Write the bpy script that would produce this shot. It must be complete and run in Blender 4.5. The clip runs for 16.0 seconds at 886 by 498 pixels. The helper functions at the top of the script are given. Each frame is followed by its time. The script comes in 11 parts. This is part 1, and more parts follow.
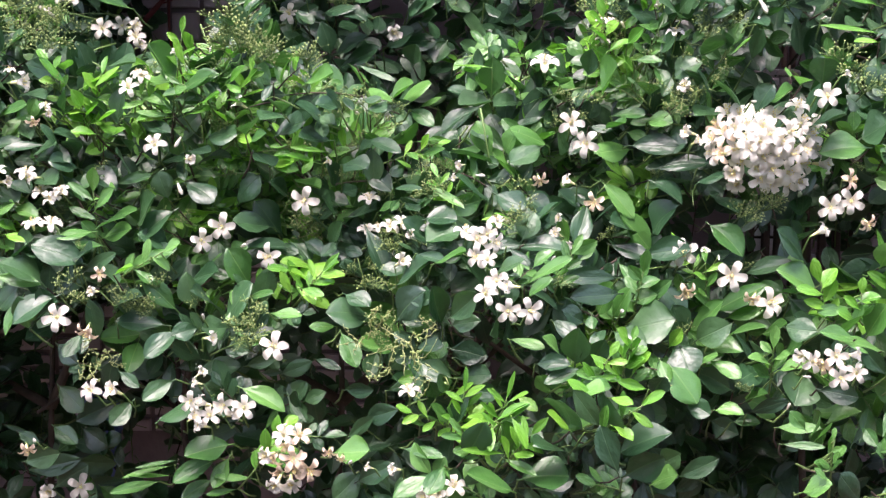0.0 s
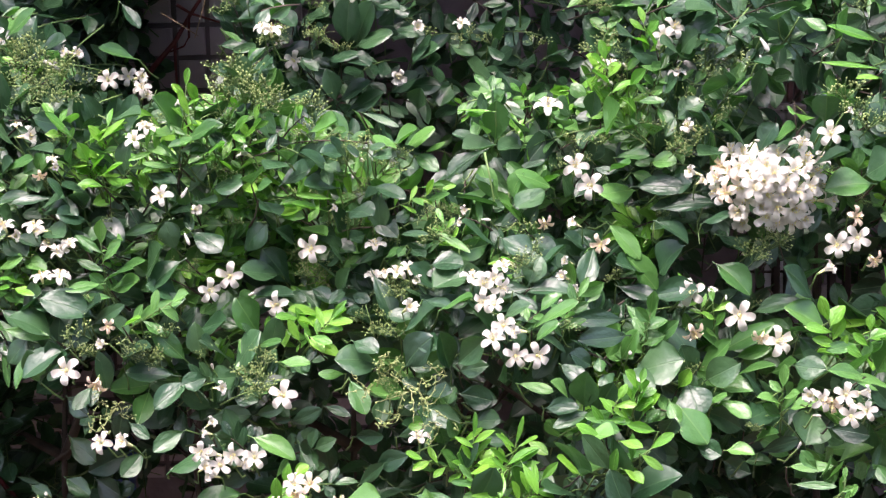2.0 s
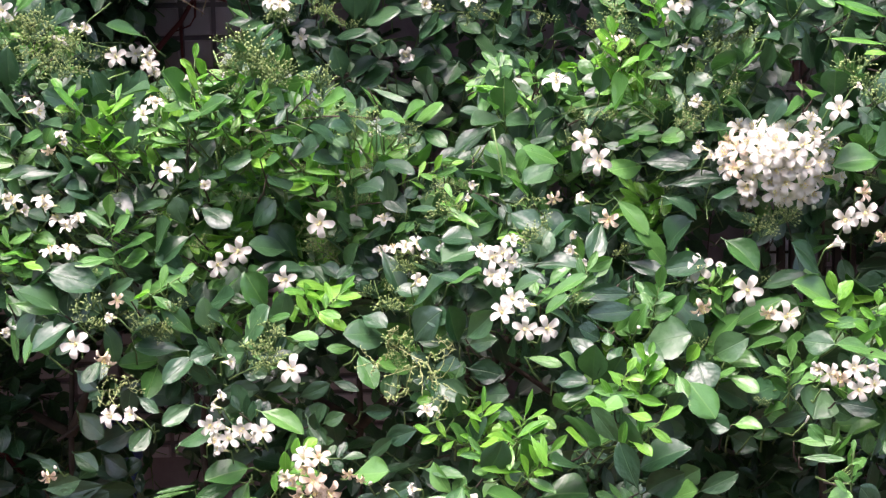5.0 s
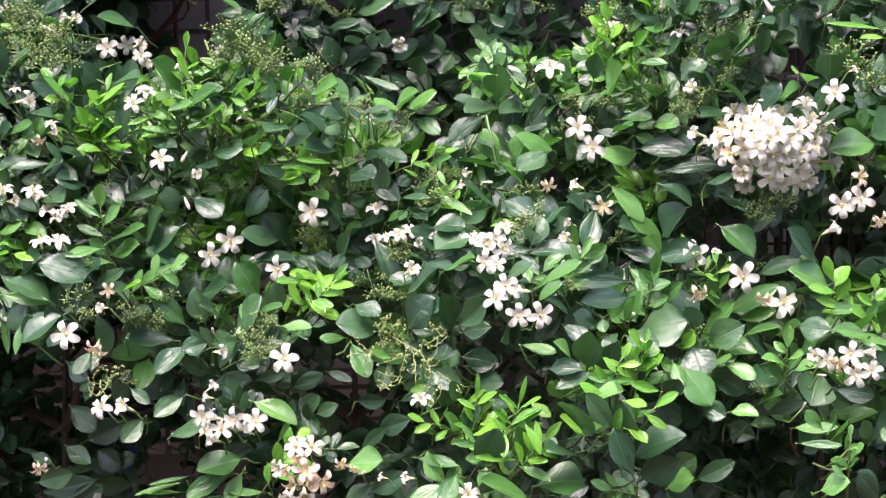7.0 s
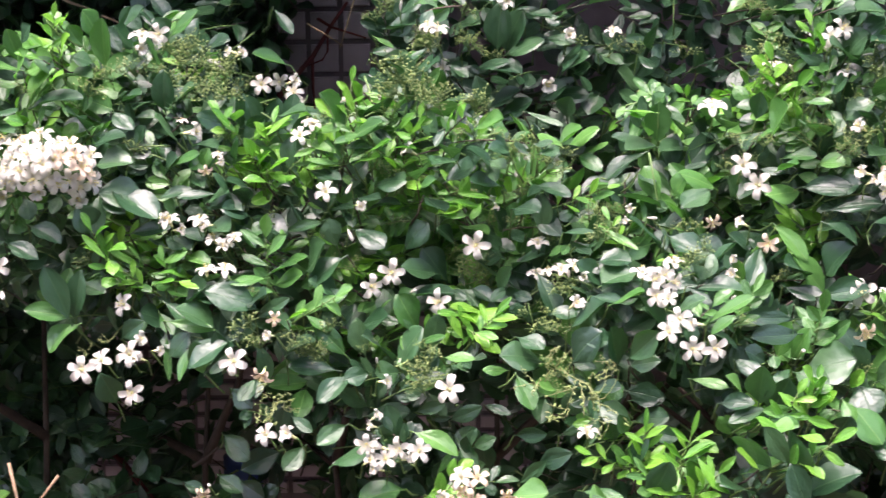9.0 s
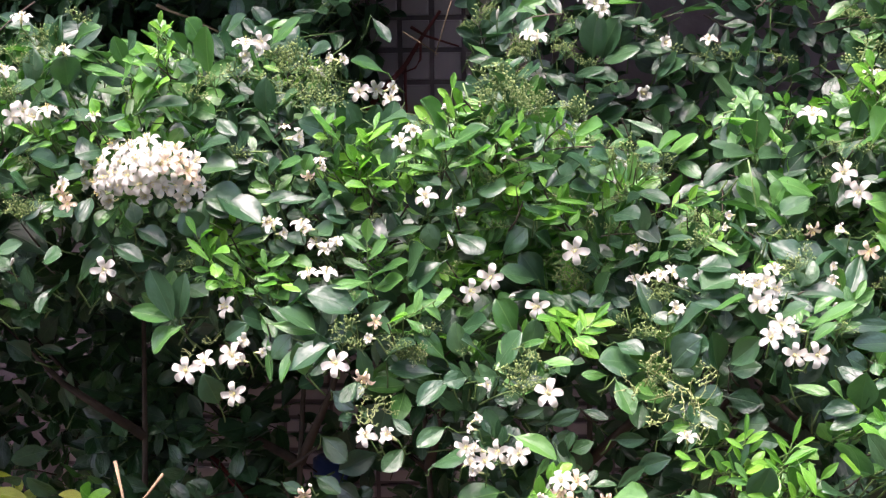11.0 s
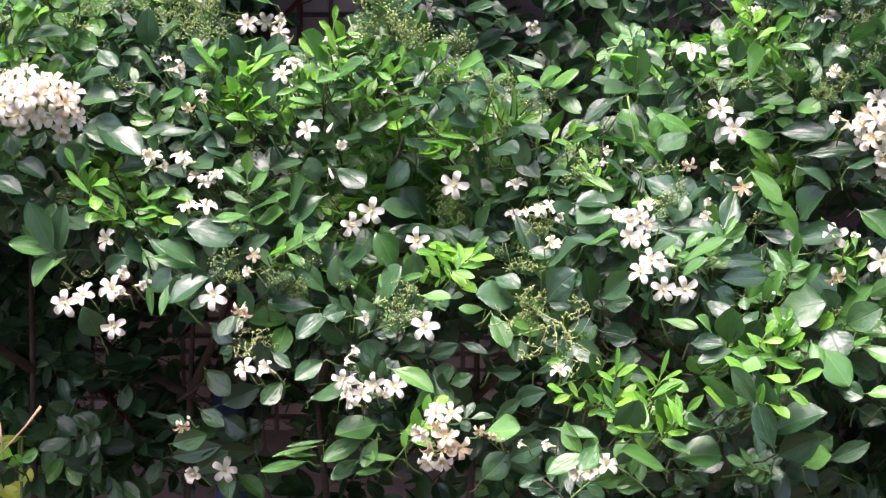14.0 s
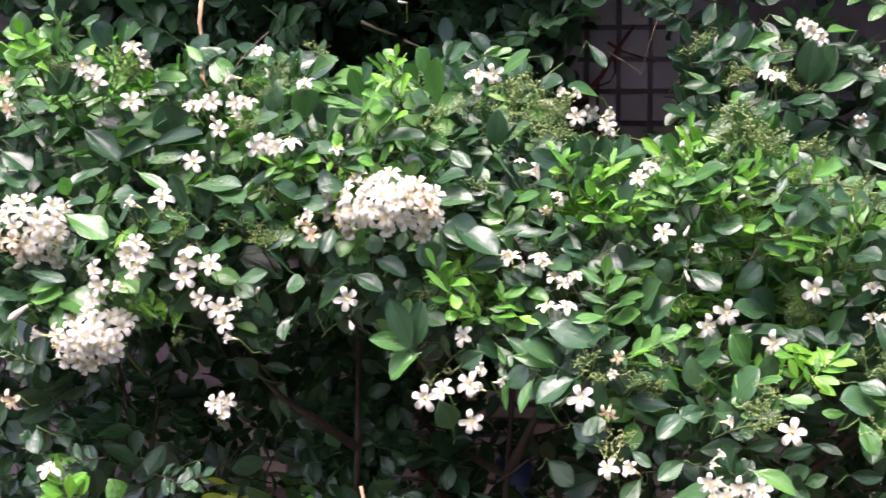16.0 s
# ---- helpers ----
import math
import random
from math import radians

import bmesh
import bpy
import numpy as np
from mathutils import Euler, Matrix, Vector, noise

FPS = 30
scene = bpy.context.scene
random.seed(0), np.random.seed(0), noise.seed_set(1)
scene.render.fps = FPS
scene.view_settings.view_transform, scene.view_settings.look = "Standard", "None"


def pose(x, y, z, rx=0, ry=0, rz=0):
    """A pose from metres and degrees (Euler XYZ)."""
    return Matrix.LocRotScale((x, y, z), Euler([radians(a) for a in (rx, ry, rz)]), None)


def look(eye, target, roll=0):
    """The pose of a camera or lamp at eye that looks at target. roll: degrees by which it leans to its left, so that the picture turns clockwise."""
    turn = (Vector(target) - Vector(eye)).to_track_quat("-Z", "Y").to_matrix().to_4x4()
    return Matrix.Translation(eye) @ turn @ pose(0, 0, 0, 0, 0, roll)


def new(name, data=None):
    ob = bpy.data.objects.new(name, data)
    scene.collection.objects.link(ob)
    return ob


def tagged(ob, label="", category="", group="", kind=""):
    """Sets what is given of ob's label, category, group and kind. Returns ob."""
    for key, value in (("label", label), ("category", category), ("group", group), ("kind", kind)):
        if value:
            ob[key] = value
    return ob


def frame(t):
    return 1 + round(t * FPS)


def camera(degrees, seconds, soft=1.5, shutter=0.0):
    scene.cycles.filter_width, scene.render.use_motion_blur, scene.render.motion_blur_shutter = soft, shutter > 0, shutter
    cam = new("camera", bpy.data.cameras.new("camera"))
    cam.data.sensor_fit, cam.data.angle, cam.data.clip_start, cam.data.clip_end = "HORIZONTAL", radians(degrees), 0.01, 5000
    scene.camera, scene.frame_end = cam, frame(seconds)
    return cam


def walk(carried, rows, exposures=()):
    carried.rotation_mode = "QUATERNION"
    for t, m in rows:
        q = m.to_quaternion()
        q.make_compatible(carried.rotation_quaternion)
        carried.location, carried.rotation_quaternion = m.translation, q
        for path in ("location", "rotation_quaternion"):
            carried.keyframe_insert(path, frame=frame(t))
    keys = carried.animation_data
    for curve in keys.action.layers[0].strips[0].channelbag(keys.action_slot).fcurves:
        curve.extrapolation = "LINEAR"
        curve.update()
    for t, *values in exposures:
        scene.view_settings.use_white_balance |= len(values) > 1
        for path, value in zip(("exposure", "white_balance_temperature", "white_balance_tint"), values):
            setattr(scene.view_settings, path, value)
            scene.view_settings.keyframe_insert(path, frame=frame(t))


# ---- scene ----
# ---- camera ----
cam = camera(32.0, 16.0, soft=1.32, shutter=0.2)
PATH = [
    (0.0, pose(0.0000, 0.0000, 1.5000, 80.000, -0.000, 0.000)),
    (0.5, pose(0.0067, 0.0018, 1.5064, 80.338, -0.028, -0.315)),
    (1.0, pose(-0.0038, -0.0059, 1.5021, 80.307, 0.307, 0.261)),
    (1.5, pose(0.0057, 0.0024, 1.5039, 80.972, 0.847, 0.114)),
    (2.0, pose(0.0077, -0.0001, 1.5096, 81.235, 1.305, 0.391)),
    (2.5, pose(0.0072, -0.0025, 1.5081, 81.321, 1.486, 1.177)),
    (3.0, pose(0.0084, -0.0036, 1.5053, 81.263, 1.419, 0.744)),
    (3.5, pose(0.0072, -0.0024, 1.5037, 80.951, 1.490, 0.906)),
    (4.0, pose(0.0102, -0.0005, 1.4992, 81.025, 1.491, 0.809)),
    (4.5, pose(0.0020, -0.0032, 1.5022, 81.021, 1.054, 0.348)),
    (5.0, pose(-0.0000, -0.0042, 1.4979, 80.879, 1.187, 0.379)),
    (5.2, pose(0.0019, -0.0024, 1.4944, 80.621, 1.242, 0.282)),
    (7.3, pose(0.0060, 0.0038, 1.4797, 81.101, 1.484, 0.391)),
    (7.5, pose(0.0012, 0.0024, 1.4757, 81.157, 1.261, 0.572)),
    (8.0, pose(-0.0170, 0.0007, 1.4636, 81.577, 0.637, 0.515)),
    (8.5, pose(-0.0385, -0.0004, 1.4672, 82.096, 0.714, 1.162)),
    (9.0, pose(-0.0762, -0.0088, 1.4645, 83.326, 0.766, 2.781)),
    (9.2, pose(-0.0971, -0.0123, 1.4630, 83.335, 0.810, 3.489)),
    (11.3, pose(-0.0998, -0.0247, 1.4621, 83.845, 0.639, 5.399)),
    (11.5, pose(-0.0929, -0.0238, 1.4643, 83.880, 0.442, 4.775)),
    (12.0, pose(-0.0834, -0.0221, 1.4672, 82.575, 0.402, 4.582)),
    (12.5, pose(-0.0637, -0.0242, 1.4682, 82.196, 0.231, 3.929)),
    (13.0, pose(-0.0608, -0.0200, 1.4677, 81.919, 0.268, 3.446)),
    (13.5, pose(-0.0562, -0.0266, 1.4610, 81.398, -0.051, 3.117)),
    (14.0, pose(-0.0566, -0.0244, 1.4613, 81.319, 0.021, 2.933)),
    (14.5, pose(-0.0759, -0.0346, 1.4773, 81.815, -0.115, 1.996)),
    (15.0, pose(-0.1006, -0.0313, 1.5049, 82.177, 1.998, 4.363)),
    (15.5, pose(-0.1752, -0.0412, 1.5237, 82.315, 0.482, 5.831)),
    (16.0, pose(-0.2347, -0.0637, 1.5382, 81.942, 0.408, 8.254)),
]

walk(cam, PATH, [(0.0, 2.25, 6480, 32), (8.0, 2.25, 6480, 32), (9.0, 2.34, 6480, 32), (16.0, 2.36, 6480, 32)])

# ---- light: a bright overcast sky, open towards the viewer, the house behind ----
world = bpy.data.worlds.new("overcast_sky")
scene.world = world
world.use_nodes = True
sky = world.node_tree.nodes.new("ShaderNodeTexSky")
sky.sky_type, sky.sun_disc = "NISHITA", False
sky.sun_elevation, sky.sun_rotation = radians(69), radians(206)
sky.air_density, sky.dust_density, sky.ozone_density = 1.0, 4.0, 1.0
world.node_tree.links.new(sky.outputs[0], world.node_tree.nodes["Background"].inputs[0])
world.node_tree.nodes["Background"].inputs[1].default_value = 0.15
sun = new("sun", bpy.data.lights.new("sun", "SUN"))
sun.data.energy, sun.data.angle, sun.data.color = 1.5, radians(30), (1.0, 0.96, 0.90)
sun.matrix_world = look((-0.7, -0.25, 5.2), (0, 1.2, 1.2))


# ---- materials ----
def material(name, rough=0.5, spec=0.5, metal=0.0):
    m = bpy.data.materials.new(name)
    m.use_nodes = True
    p = m.node_tree.nodes["Principled BSDF"]
    p.inputs["Roughness"].default_value = rough
    p.inputs["Specular IOR Level"].default_value = spec
    p.inputs["Metallic"].default_value = metal
    return m, m.node_tree.nodes, m.node_tree.links, p


def ramp(nodes, links, source, stops):
    r = nodes.new("ShaderNodeValToRGB")
    while len(r.color_ramp.elements) < len(stops):
        r.color_ramp.elements.new(0.5)
    for e, (at, c) in zip(r.color_ramp.elements, stops):
        e.position, e.color = at, (*c, 1)
    links.new(source, r.inputs[0])
    return r.outputs[0]


def mix(nodes, links, mode, fac, a, b):
    n = nodes.new("ShaderNodeMix")
    n.data_type, n.blend_type = "RGBA", mode
    for value, slot in ((fac, n.inputs[0]), (a, n.inputs[6]), (b, n.inputs[7])):
        if isinstance(value, (int, float)):
            slot.default_value = value
        elif isinstance(value, tuple):
            slot.default_value = (*value, 1)
        else:
            links.new(value, slot)
    return n.outputs[2]


def calc(nodes, links, op, a, b=0.0):
    n = nodes.new("ShaderNodeMath")
    n.operation = op
    for value, slot in ((a, n.inputs[0]), (b, n.inputs[1])):
        if isinstance(value, (int, float)):
            slot.default_value = value
        else:
            links.new(value, slot)
    return n.outputs[0]


def noise_of(nodes, links, scale, detail=3, vector=None):
    n = nodes.new("ShaderNodeTexNoise")
    n.inputs["Scale"].default_value, n.inputs["Detail"].default_value = scale, detail
    if vector:
        links.new(vector, n.inputs["Vector"])
    return n.outputs[0]


def bumped(nodes, links, p, height, strength, distance):
    b = nodes.new("ShaderNodeBump")
    b.inputs["Strength"].default_value, b.inputs["Distance"].default_value = strength, distance
    links.new(height, b.inputs["Height"])
    links.new(b.outputs[0], p.inputs["Normal"])
    return b.outputs[0]


def leaf_material(name, stops, rib, rough, thin, joined):
    """A leaf blade: its own shade of green, a paler midrib, side veins in low relief, light passing through it."""
    m, nodes, links, p = material(name, rough, 0.64)
    if joined:
        rnd = nodes.new("ShaderNodeNewGeometry").outputs["Random Per Island"]
    else:
        rnd = nodes.new("ShaderNodeObjectInfo").outputs["Random"]
    green = ramp(nodes, links, rnd, stops)
    coords = nodes.new("ShaderNodeTexCoord")
    split = nodes.new("ShaderNodeSeparateXYZ")
    links.new(coords.outputs["UV"], split.inputs[0])
    across = calc(nodes, links, "ABSOLUTE", calc(nodes, links, "SUBTRACT", split.outputs[0], 0.5))
    line = ramp(nodes, links, across, [(0.0, (1, 1, 1)), (0.012, (0.7, 0.7, 0.7)), (0.03, (0, 0, 0))])
    slant = calc(nodes, links, "SUBTRACT", split.outputs[1], calc(nodes, links, "MULTIPLY", across, 0.7))
    vein = calc(nodes, links, "SINE", calc(nodes, links, "MULTIPLY", slant, 52.0))
    mottle = noise_of(nodes, links, 130.0, 3, coords.outputs["Object"])
    green = mix(nodes, links, "MULTIPLY", 0.45, green, ramp(nodes, links, mottle, [(0.3, (0.6, 0.62, 0.55)), (0.7, (1.25, 1.2, 1.1))]))
    green = mix(nodes, links, "MIX", calc(nodes, links, "MULTIPLY", line, 0.30), green, rib)
    links.new(green, p.inputs["Base Color"])
    links.new(ramp(nodes, links, mottle, [(0.25, (rough - 0.07,) * 3), (0.75, (rough + 0.1,) * 3)]), p.inputs["Roughness"])
    swell = noise_of(nodes, links, 3.4, 2, coords.outputs["UV"])
    height = calc(nodes, links, "ADD", calc(nodes, links, "MULTIPLY", vein, 0.05), calc(nodes, links, "MULTIPLY", line, -1.0))
    height = calc(nodes, links, "ADD", height, calc(nodes, links, "MULTIPLY", swell, 5.5))
    normal = bumped(nodes, links, p, height, 0.5, 0.0005)
    back = nodes.new("ShaderNodeBsdfTranslucent")
    links.new(mix(nodes, links, "MULTIPLY", 1.0, green, (1.35, 1.9, 0.7)), back.inputs[0])
    links.new(normal, back.inputs["Normal"])
    both = nodes.new("ShaderNodeMixShader")
    both.inputs[0].default_value = thin
    links.new(p.outputs[0], both.inputs[1])
    links.new(back.outputs[0], both.inputs[2])
    links.new(both.outputs[0], nodes["Material Output"].inputs[0])
    return m


def plain_material(name, a, b, scale, rough, spec=0.4, bump=0.3, distance=0.001, thin=0.0):
    m, nodes, links, p = material(name, rough, spec)
    coords = nodes.new("ShaderNodeTexCoord").outputs["Object"]
    n = noise_of(nodes, links, scale, 5, coords)
    wide = noise_of(nodes, links, scale / 9, 2, coords)
    tone = mix(nodes, links, "MIX", 0.4, n, wide)
    colour = ramp(nodes, links, tone, [(0.32, a), (0.68, b)])
    rnd = nodes.new("ShaderNodeObjectInfo").outputs["Random"]
    colour = mix(nodes, links, "MULTIPLY", 0.5, colour, ramp(nodes, links, rnd, [(0.0, (0.78, 0.78, 0.78)), (1.0, (1.15, 1.15, 1.15))]))
    links.new(colour, p.inputs["Base Color"])
    bumped(nodes, links, p, n, bump, distance)
    if thin:
        back = nodes.new("ShaderNodeBsdfTranslucent")
        links.new(colour, back.inputs[0])
        both = nodes.new("ShaderNodeMixShader")
        both.inputs[0].default_value = thin
        links.new(p.outputs[0], both.inputs[1])
        links.new(back.outputs[0], both.inputs[2])
        links.new(both.outputs[0], nodes["Material Output"].inputs[0])
    return m


TONES = {
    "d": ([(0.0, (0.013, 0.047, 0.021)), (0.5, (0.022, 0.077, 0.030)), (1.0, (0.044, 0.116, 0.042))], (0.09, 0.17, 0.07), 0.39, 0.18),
    "m": ([(0.0, (0.036, 0.125, 0.030)), (0.5, (0.060, 0.185, 0.040)), (1.0, (0.100, 0.260, 0.058))], (0.22, 0.38, 0.12), 0.37, 0.24),
    "y": ([(0.0, (0.062, 0.220, 0.026)), (0.5, (0.100, 0.300, 0.032)), (1.0, (0.165, 0.395, 0.042))], (0.30, 0.50, 0.14), 0.33, 0.28),
}
LEAF = {k: leaf_material("leaf_" + n, *v, False) for (k, v), n in zip(TONES.items(), ("mature", "fresh", "young"))}
MASS = {k: leaf_material("foliage_" + n, *v, True) for (k, v), n in zip(TONES.items(), ("mature", "fresh", "young"))}
PETAL = plain_material("petal_white", (0.55, 0.545, 0.455), (0.66, 0.655, 0.57), 300, 0.55, 0.3, 0.25, 0.0004, 0.38)
PETAL_OLD = plain_material("petal_fading", (0.62, 0.44, 0.26), (0.82, 0.74, 0.60), 160, 0.6, 0.2, 0.5, 0.0006, 0.2)
THROAT = plain_material("flower_throat", (0.52, 0.56, 0.20), (0.74, 0.72, 0.40), 200, 0.5)
ANTHER = plain_material("anther", (0.55, 0.42, 0.10), (0.72, 0.60, 0.22), 200, 0.6)
BUD = plain_material("green_bud", (0.13, 0.22, 0.06), (0.29, 0.36, 0.12), 90, 0.45)
STALK = plain_material("green_stalk", (0.06, 0.13, 0.03), (0.15, 0.24, 0.07), 80, 0.5)
YELLOW_STALK = plain_material("yellow_stalk", (0.15, 0.21, 0.06), (0.33, 0.36, 0.15), 80, 0.5)
BARK = plain_material("bark", (0.028, 0.021, 0.016), (0.085, 0.066, 0.050), 60, 0.85, 0.2, 0.8, 0.003)
RED_BARK = plain_material("red_bark", (0.10, 0.018, 0.018), (0.20, 0.045, 0.04), 60, 0.6, 0.3, 0.5, 0.002)
DRY = plain_material("dry_straw", (0.22, 0.145, 0.085), (0.40, 0.30, 0.18), 70, 0.8, 0.2, 0.6, 0.002)
TILE = plain_material("glazed_tile", (0.36, 0.295, 0.310), (0.46, 0.39, 0.40), 40, 0.42, 0.45, 0.25, 0.001)
GROUT = plain_material("grout", (0.16, 0.125, 0.135), (0.22, 0.18, 0.19), 50, 0.9, 0.2, 0.8, 0.003)
SOIL = plain_material("soil", (0.03, 0.022, 0.015), (0.085, 0.065, 0.045), 14, 0.95, 0.2, 1.0, 0.02)
PLASTER = plain_material("plaster", (0.34, 0.33, 0.31), (0.44, 0.43, 0.40), 9, 0.9, 0.2, 0.5, 0.004)
DARK_WOOD = plain_material("dark_wood", (0.030, 0.020, 0.018), (0.075, 0.050, 0.042), 35, 0.7, 0.3, 0.6, 0.002)
PALE_PAINT = plain_material("pale_paint", (0.76, 0.76, 0.82), (0.84, 0.84, 0.88), 25, 0.5, 0.4, 0.2, 0.001)
RED_TILE = plain_material("roof_tile", (0.10, 0.045, 0.04), (0.22, 0.12, 0.11), 30, 0.7, 0.3, 0.6, 0.002)
BLUE_PLASTIC = plain_material("blue_plastic", (0.02, 0.05, 0.17), (0.04, 0.08, 0.25), 20, 0.4, 0.5, 0.1, 0.001)


# ---- mesh helpers ----
def mesh_of(name, verts, faces, mats, index=None, uv=None, smooth=True):
    me = bpy.data.meshes.new(name)
    me.from_pydata([tuple(v) for v in verts], [], faces)
    for m in mats:
        me.materials.append(m)
    if index is not None:
        me.polygons.foreach_set("material_index", index)
    if uv is not None:
        loops = np.empty(len(me.loops), np.int32)
        me.loops.foreach_get("vertex_index", loops)
        me.uv_layers.new(name="blade").data.foreach_set("uv", np.asarray(uv, np.float32)[loops].ravel())
    me.polygons.foreach_set("use_smooth", [smooth] * len(me.polygons))
    me.update()
    return me


class Build:
    """Collects tubes, balls and sheets into one mesh with material slots."""

    def __init__(self):
        self.v, self.f, self.m = [], [], []

    def sheet(self, rows, mat):
        n, w, base = len(rows), len(rows[0]), len(self.v)
        for r in rows:
            self.v += [tuple(p) for p in r]
        for i in range(n - 1):
            for j in range(w - 1):
                a = base + i * w + j
                self.f.append((a, a + 1, a + w + 1, a + w))
                self.m.append(mat)

    def tube(self, points, radii, mat, sides=5):
        base, n = len(self.v), len(points)
        pts = [Vector(p) for p in points]
        for i, p in enumerate(pts):
            way = (pts[min(i + 1, n - 1)] - pts[max(i - 1, 0)]).normalized()
            a = way.orthogonal().normalized()
            b = way.cross(a)
            for k in range(sides):
                t = k * math.tau / sides
                self.v.append(tuple(p + (a * math.cos(t) + b * math.sin(t)) * radii[i]))
        for i in range(n - 1):
            for k in range(sides):
                a, b = base + i * sides + k, base + i * sides + (k + 1) % sides
                self.f.append((a, b, b + sides, a + sides))
                self.m.append(mat)
        self.f += [tuple(base + k for k in range(sides))[::-1], tuple(base + (n - 1) * sides + k for k in range(sides))]
        self.m += [mat, mat]

    def ball(self, c, r, mat, axis=(0, 0, 1), long=1.0, sides=6):
        way = Vector(axis).normalized()
        rings = [(-0.97, 0.24), (-0.55, 0.83), (0.1, 1.0), (0.65, 0.76), (0.98, 0.2)]
        pts = [Vector(c) + way * (h * r * long) for h, _ in rings]
        self.tube(pts, [q * r for _, q in rings], mat, sides)

    def mesh(self, name, mats, smooth=True):
        return mesh_of(name, self.v, self.f, mats, self.m, None, smooth)


def leaf_template(seed, slim, point, steps, cols):
    """One blade with a short stalk: unit length along +y, unit width in x, the upper side towards +z. It is narrow at the base,
    broadest at or past the middle and blunt at the end, slightly cupped, with an uneven rim."""
    rng = random.Random(seed)
    rows, uv = [], []
    curl, fold, wave, side = rng.uniform(-0.42, 0.10), rng.uniform(0.06, 0.42), rng.uniform(0.02, 0.07), rng.uniform(-0.09, 0.09)
    rim, notch, acute = rng.uniform(-0.09, 0.06), rng.uniform(0.0, 0.03), rng.uniform(0.0, 0.22)
    for i in range(steps + 1):
        s = 0.45 * i / steps + 0.55 * (0.5 - 0.5 * math.cos(math.pi * i / steps))
        h = 0.5 * max(math.sin(math.pi * s ** slim), 0.0) ** point * (1 - 0.42 * (1 - s) ** 3) * (1 - acute * s ** 7)
        h = max(h, 0.025 if i == 0 else 0.012)
        for j in range(cols):
            q = 2 * j / (cols - 1) - 1
            edge = q * (1 + notch * math.sin(21 * s + 3 * seed) * abs(q)) if 0 < i < steps else q
            x = edge * h + side * s * (1 - s) * 2
            lift = fold * h * (0.45 * abs(q) + 0.55 * q * q)
            z = lift + curl * s * s + wave * math.sin(6 * s + 2.2 * q + seed) * q * q + rim * q ** 6 * math.sin(math.pi * s)
            rows.append((x, s, z))
            uv.append((0.5 + q * h, s))
    faces = [(i * cols + j, i * cols + j + 1, (i + 1) * cols + j + 1, (i + 1) * cols + j) for i in range(steps) for j in range(cols - 1)]
    n = len(rows)
    for y in (-0.14, 0.05):
        rows += [(-0.03, y, -0.012), (0.03, y, -0.012), (0, y, 0.02)]
        uv += [(0.5, 0)] * 3
    faces += [(n, n + 1, n + 4, n + 3), (n + 1, n + 2, n + 5, n + 4), (n + 2, n, n + 3, n + 5)]
    return np.array(rows), faces, np.array(uv)


SHAPES = [(1.0, 0.58), (1.15, 0.54), (1.22, 0.60), (1.05, 0.66), (1.30, 0.55), (1.15, 0.64), (1.06, 0.52), (1.25, 0.62), (1.1, 0.70), (0.98, 0.62), (1.34, 0.53), (1.18, 0.68)]
TEMPLATES = [leaf_template(k, s, p, 9, 5) for k, (s, p) in enumerate(SHAPES)]
FINE = [leaf_template(k, s, p, 14, 9) for k, (s, p) in enumerate(SHAPES)]
LEAF_MESHES = {k: [mesh_of("leaf_" + k, t[0], t[1], [LEAF[k]], None, t[2]) for t in FINE] for k in TONES}
rng = random.Random(11)


def shrub(label, x, y, group="flowering shrubs along the wall"):
    ob = new("jasmine_shrub")
    ob.location = (x, y, 0)
    return tagged(ob, label, "shrub", group)


def under(ob, parent, m):
    """Hangs ob under parent with the world pose m; parents stand unturned."""
    ob.parent = parent
    spot = Vector(parent.location)
    if parent.parent:
        spot = Vector(parent.matrix_basis.translation)
    ob.matrix_parent_inverse = Matrix.Translation(-spot)
    ob.matrix_basis = m
    return ob


left = shrub("orange jasmine shrub with white flower heads, leaves dark and glossy", -0.62, 1.50)
mid = shrub("orange jasmine shrub with scattered white flowers and lime shoots", -0.12, 1.48)
right = shrub("orange jasmine shrub with bright young leaves and white flowers", 0.34, 1.42)
rear = shrub("dark green jasmine shrub standing close to the tiled wall", 0.10, 1.74)
TWIGS = {ob: Build() for ob in (left, mid, right, rear)}
COUNT = {ob: 0 for ob in (left, mid, right, rear)}


def leaf_pose(base, tip, width, roll, up=0.95, fit=False, face=None):
    base, tip = Vector(base), Vector(tip)
    y = tip - base
    size = y.length
    y.normalize()
    z = face.copy() if face else Vector((0, -1.0, up))
    z = (z - y * z.dot(y)).normalized()
    z.rotate(Matrix.Rotation(radians(roll), 3, y))
    x = y.cross(z)
    if fit:
        width = 0.88 * width / max(0.50, abs(z.dot(Vector((0, -0.985, 0.17)))))
    return Matrix.Translation(base) @ Matrix((x, y, z)).transposed().to_4x4() @ Matrix.Diagonal((width, size, min(width * 1.2, size), 1))


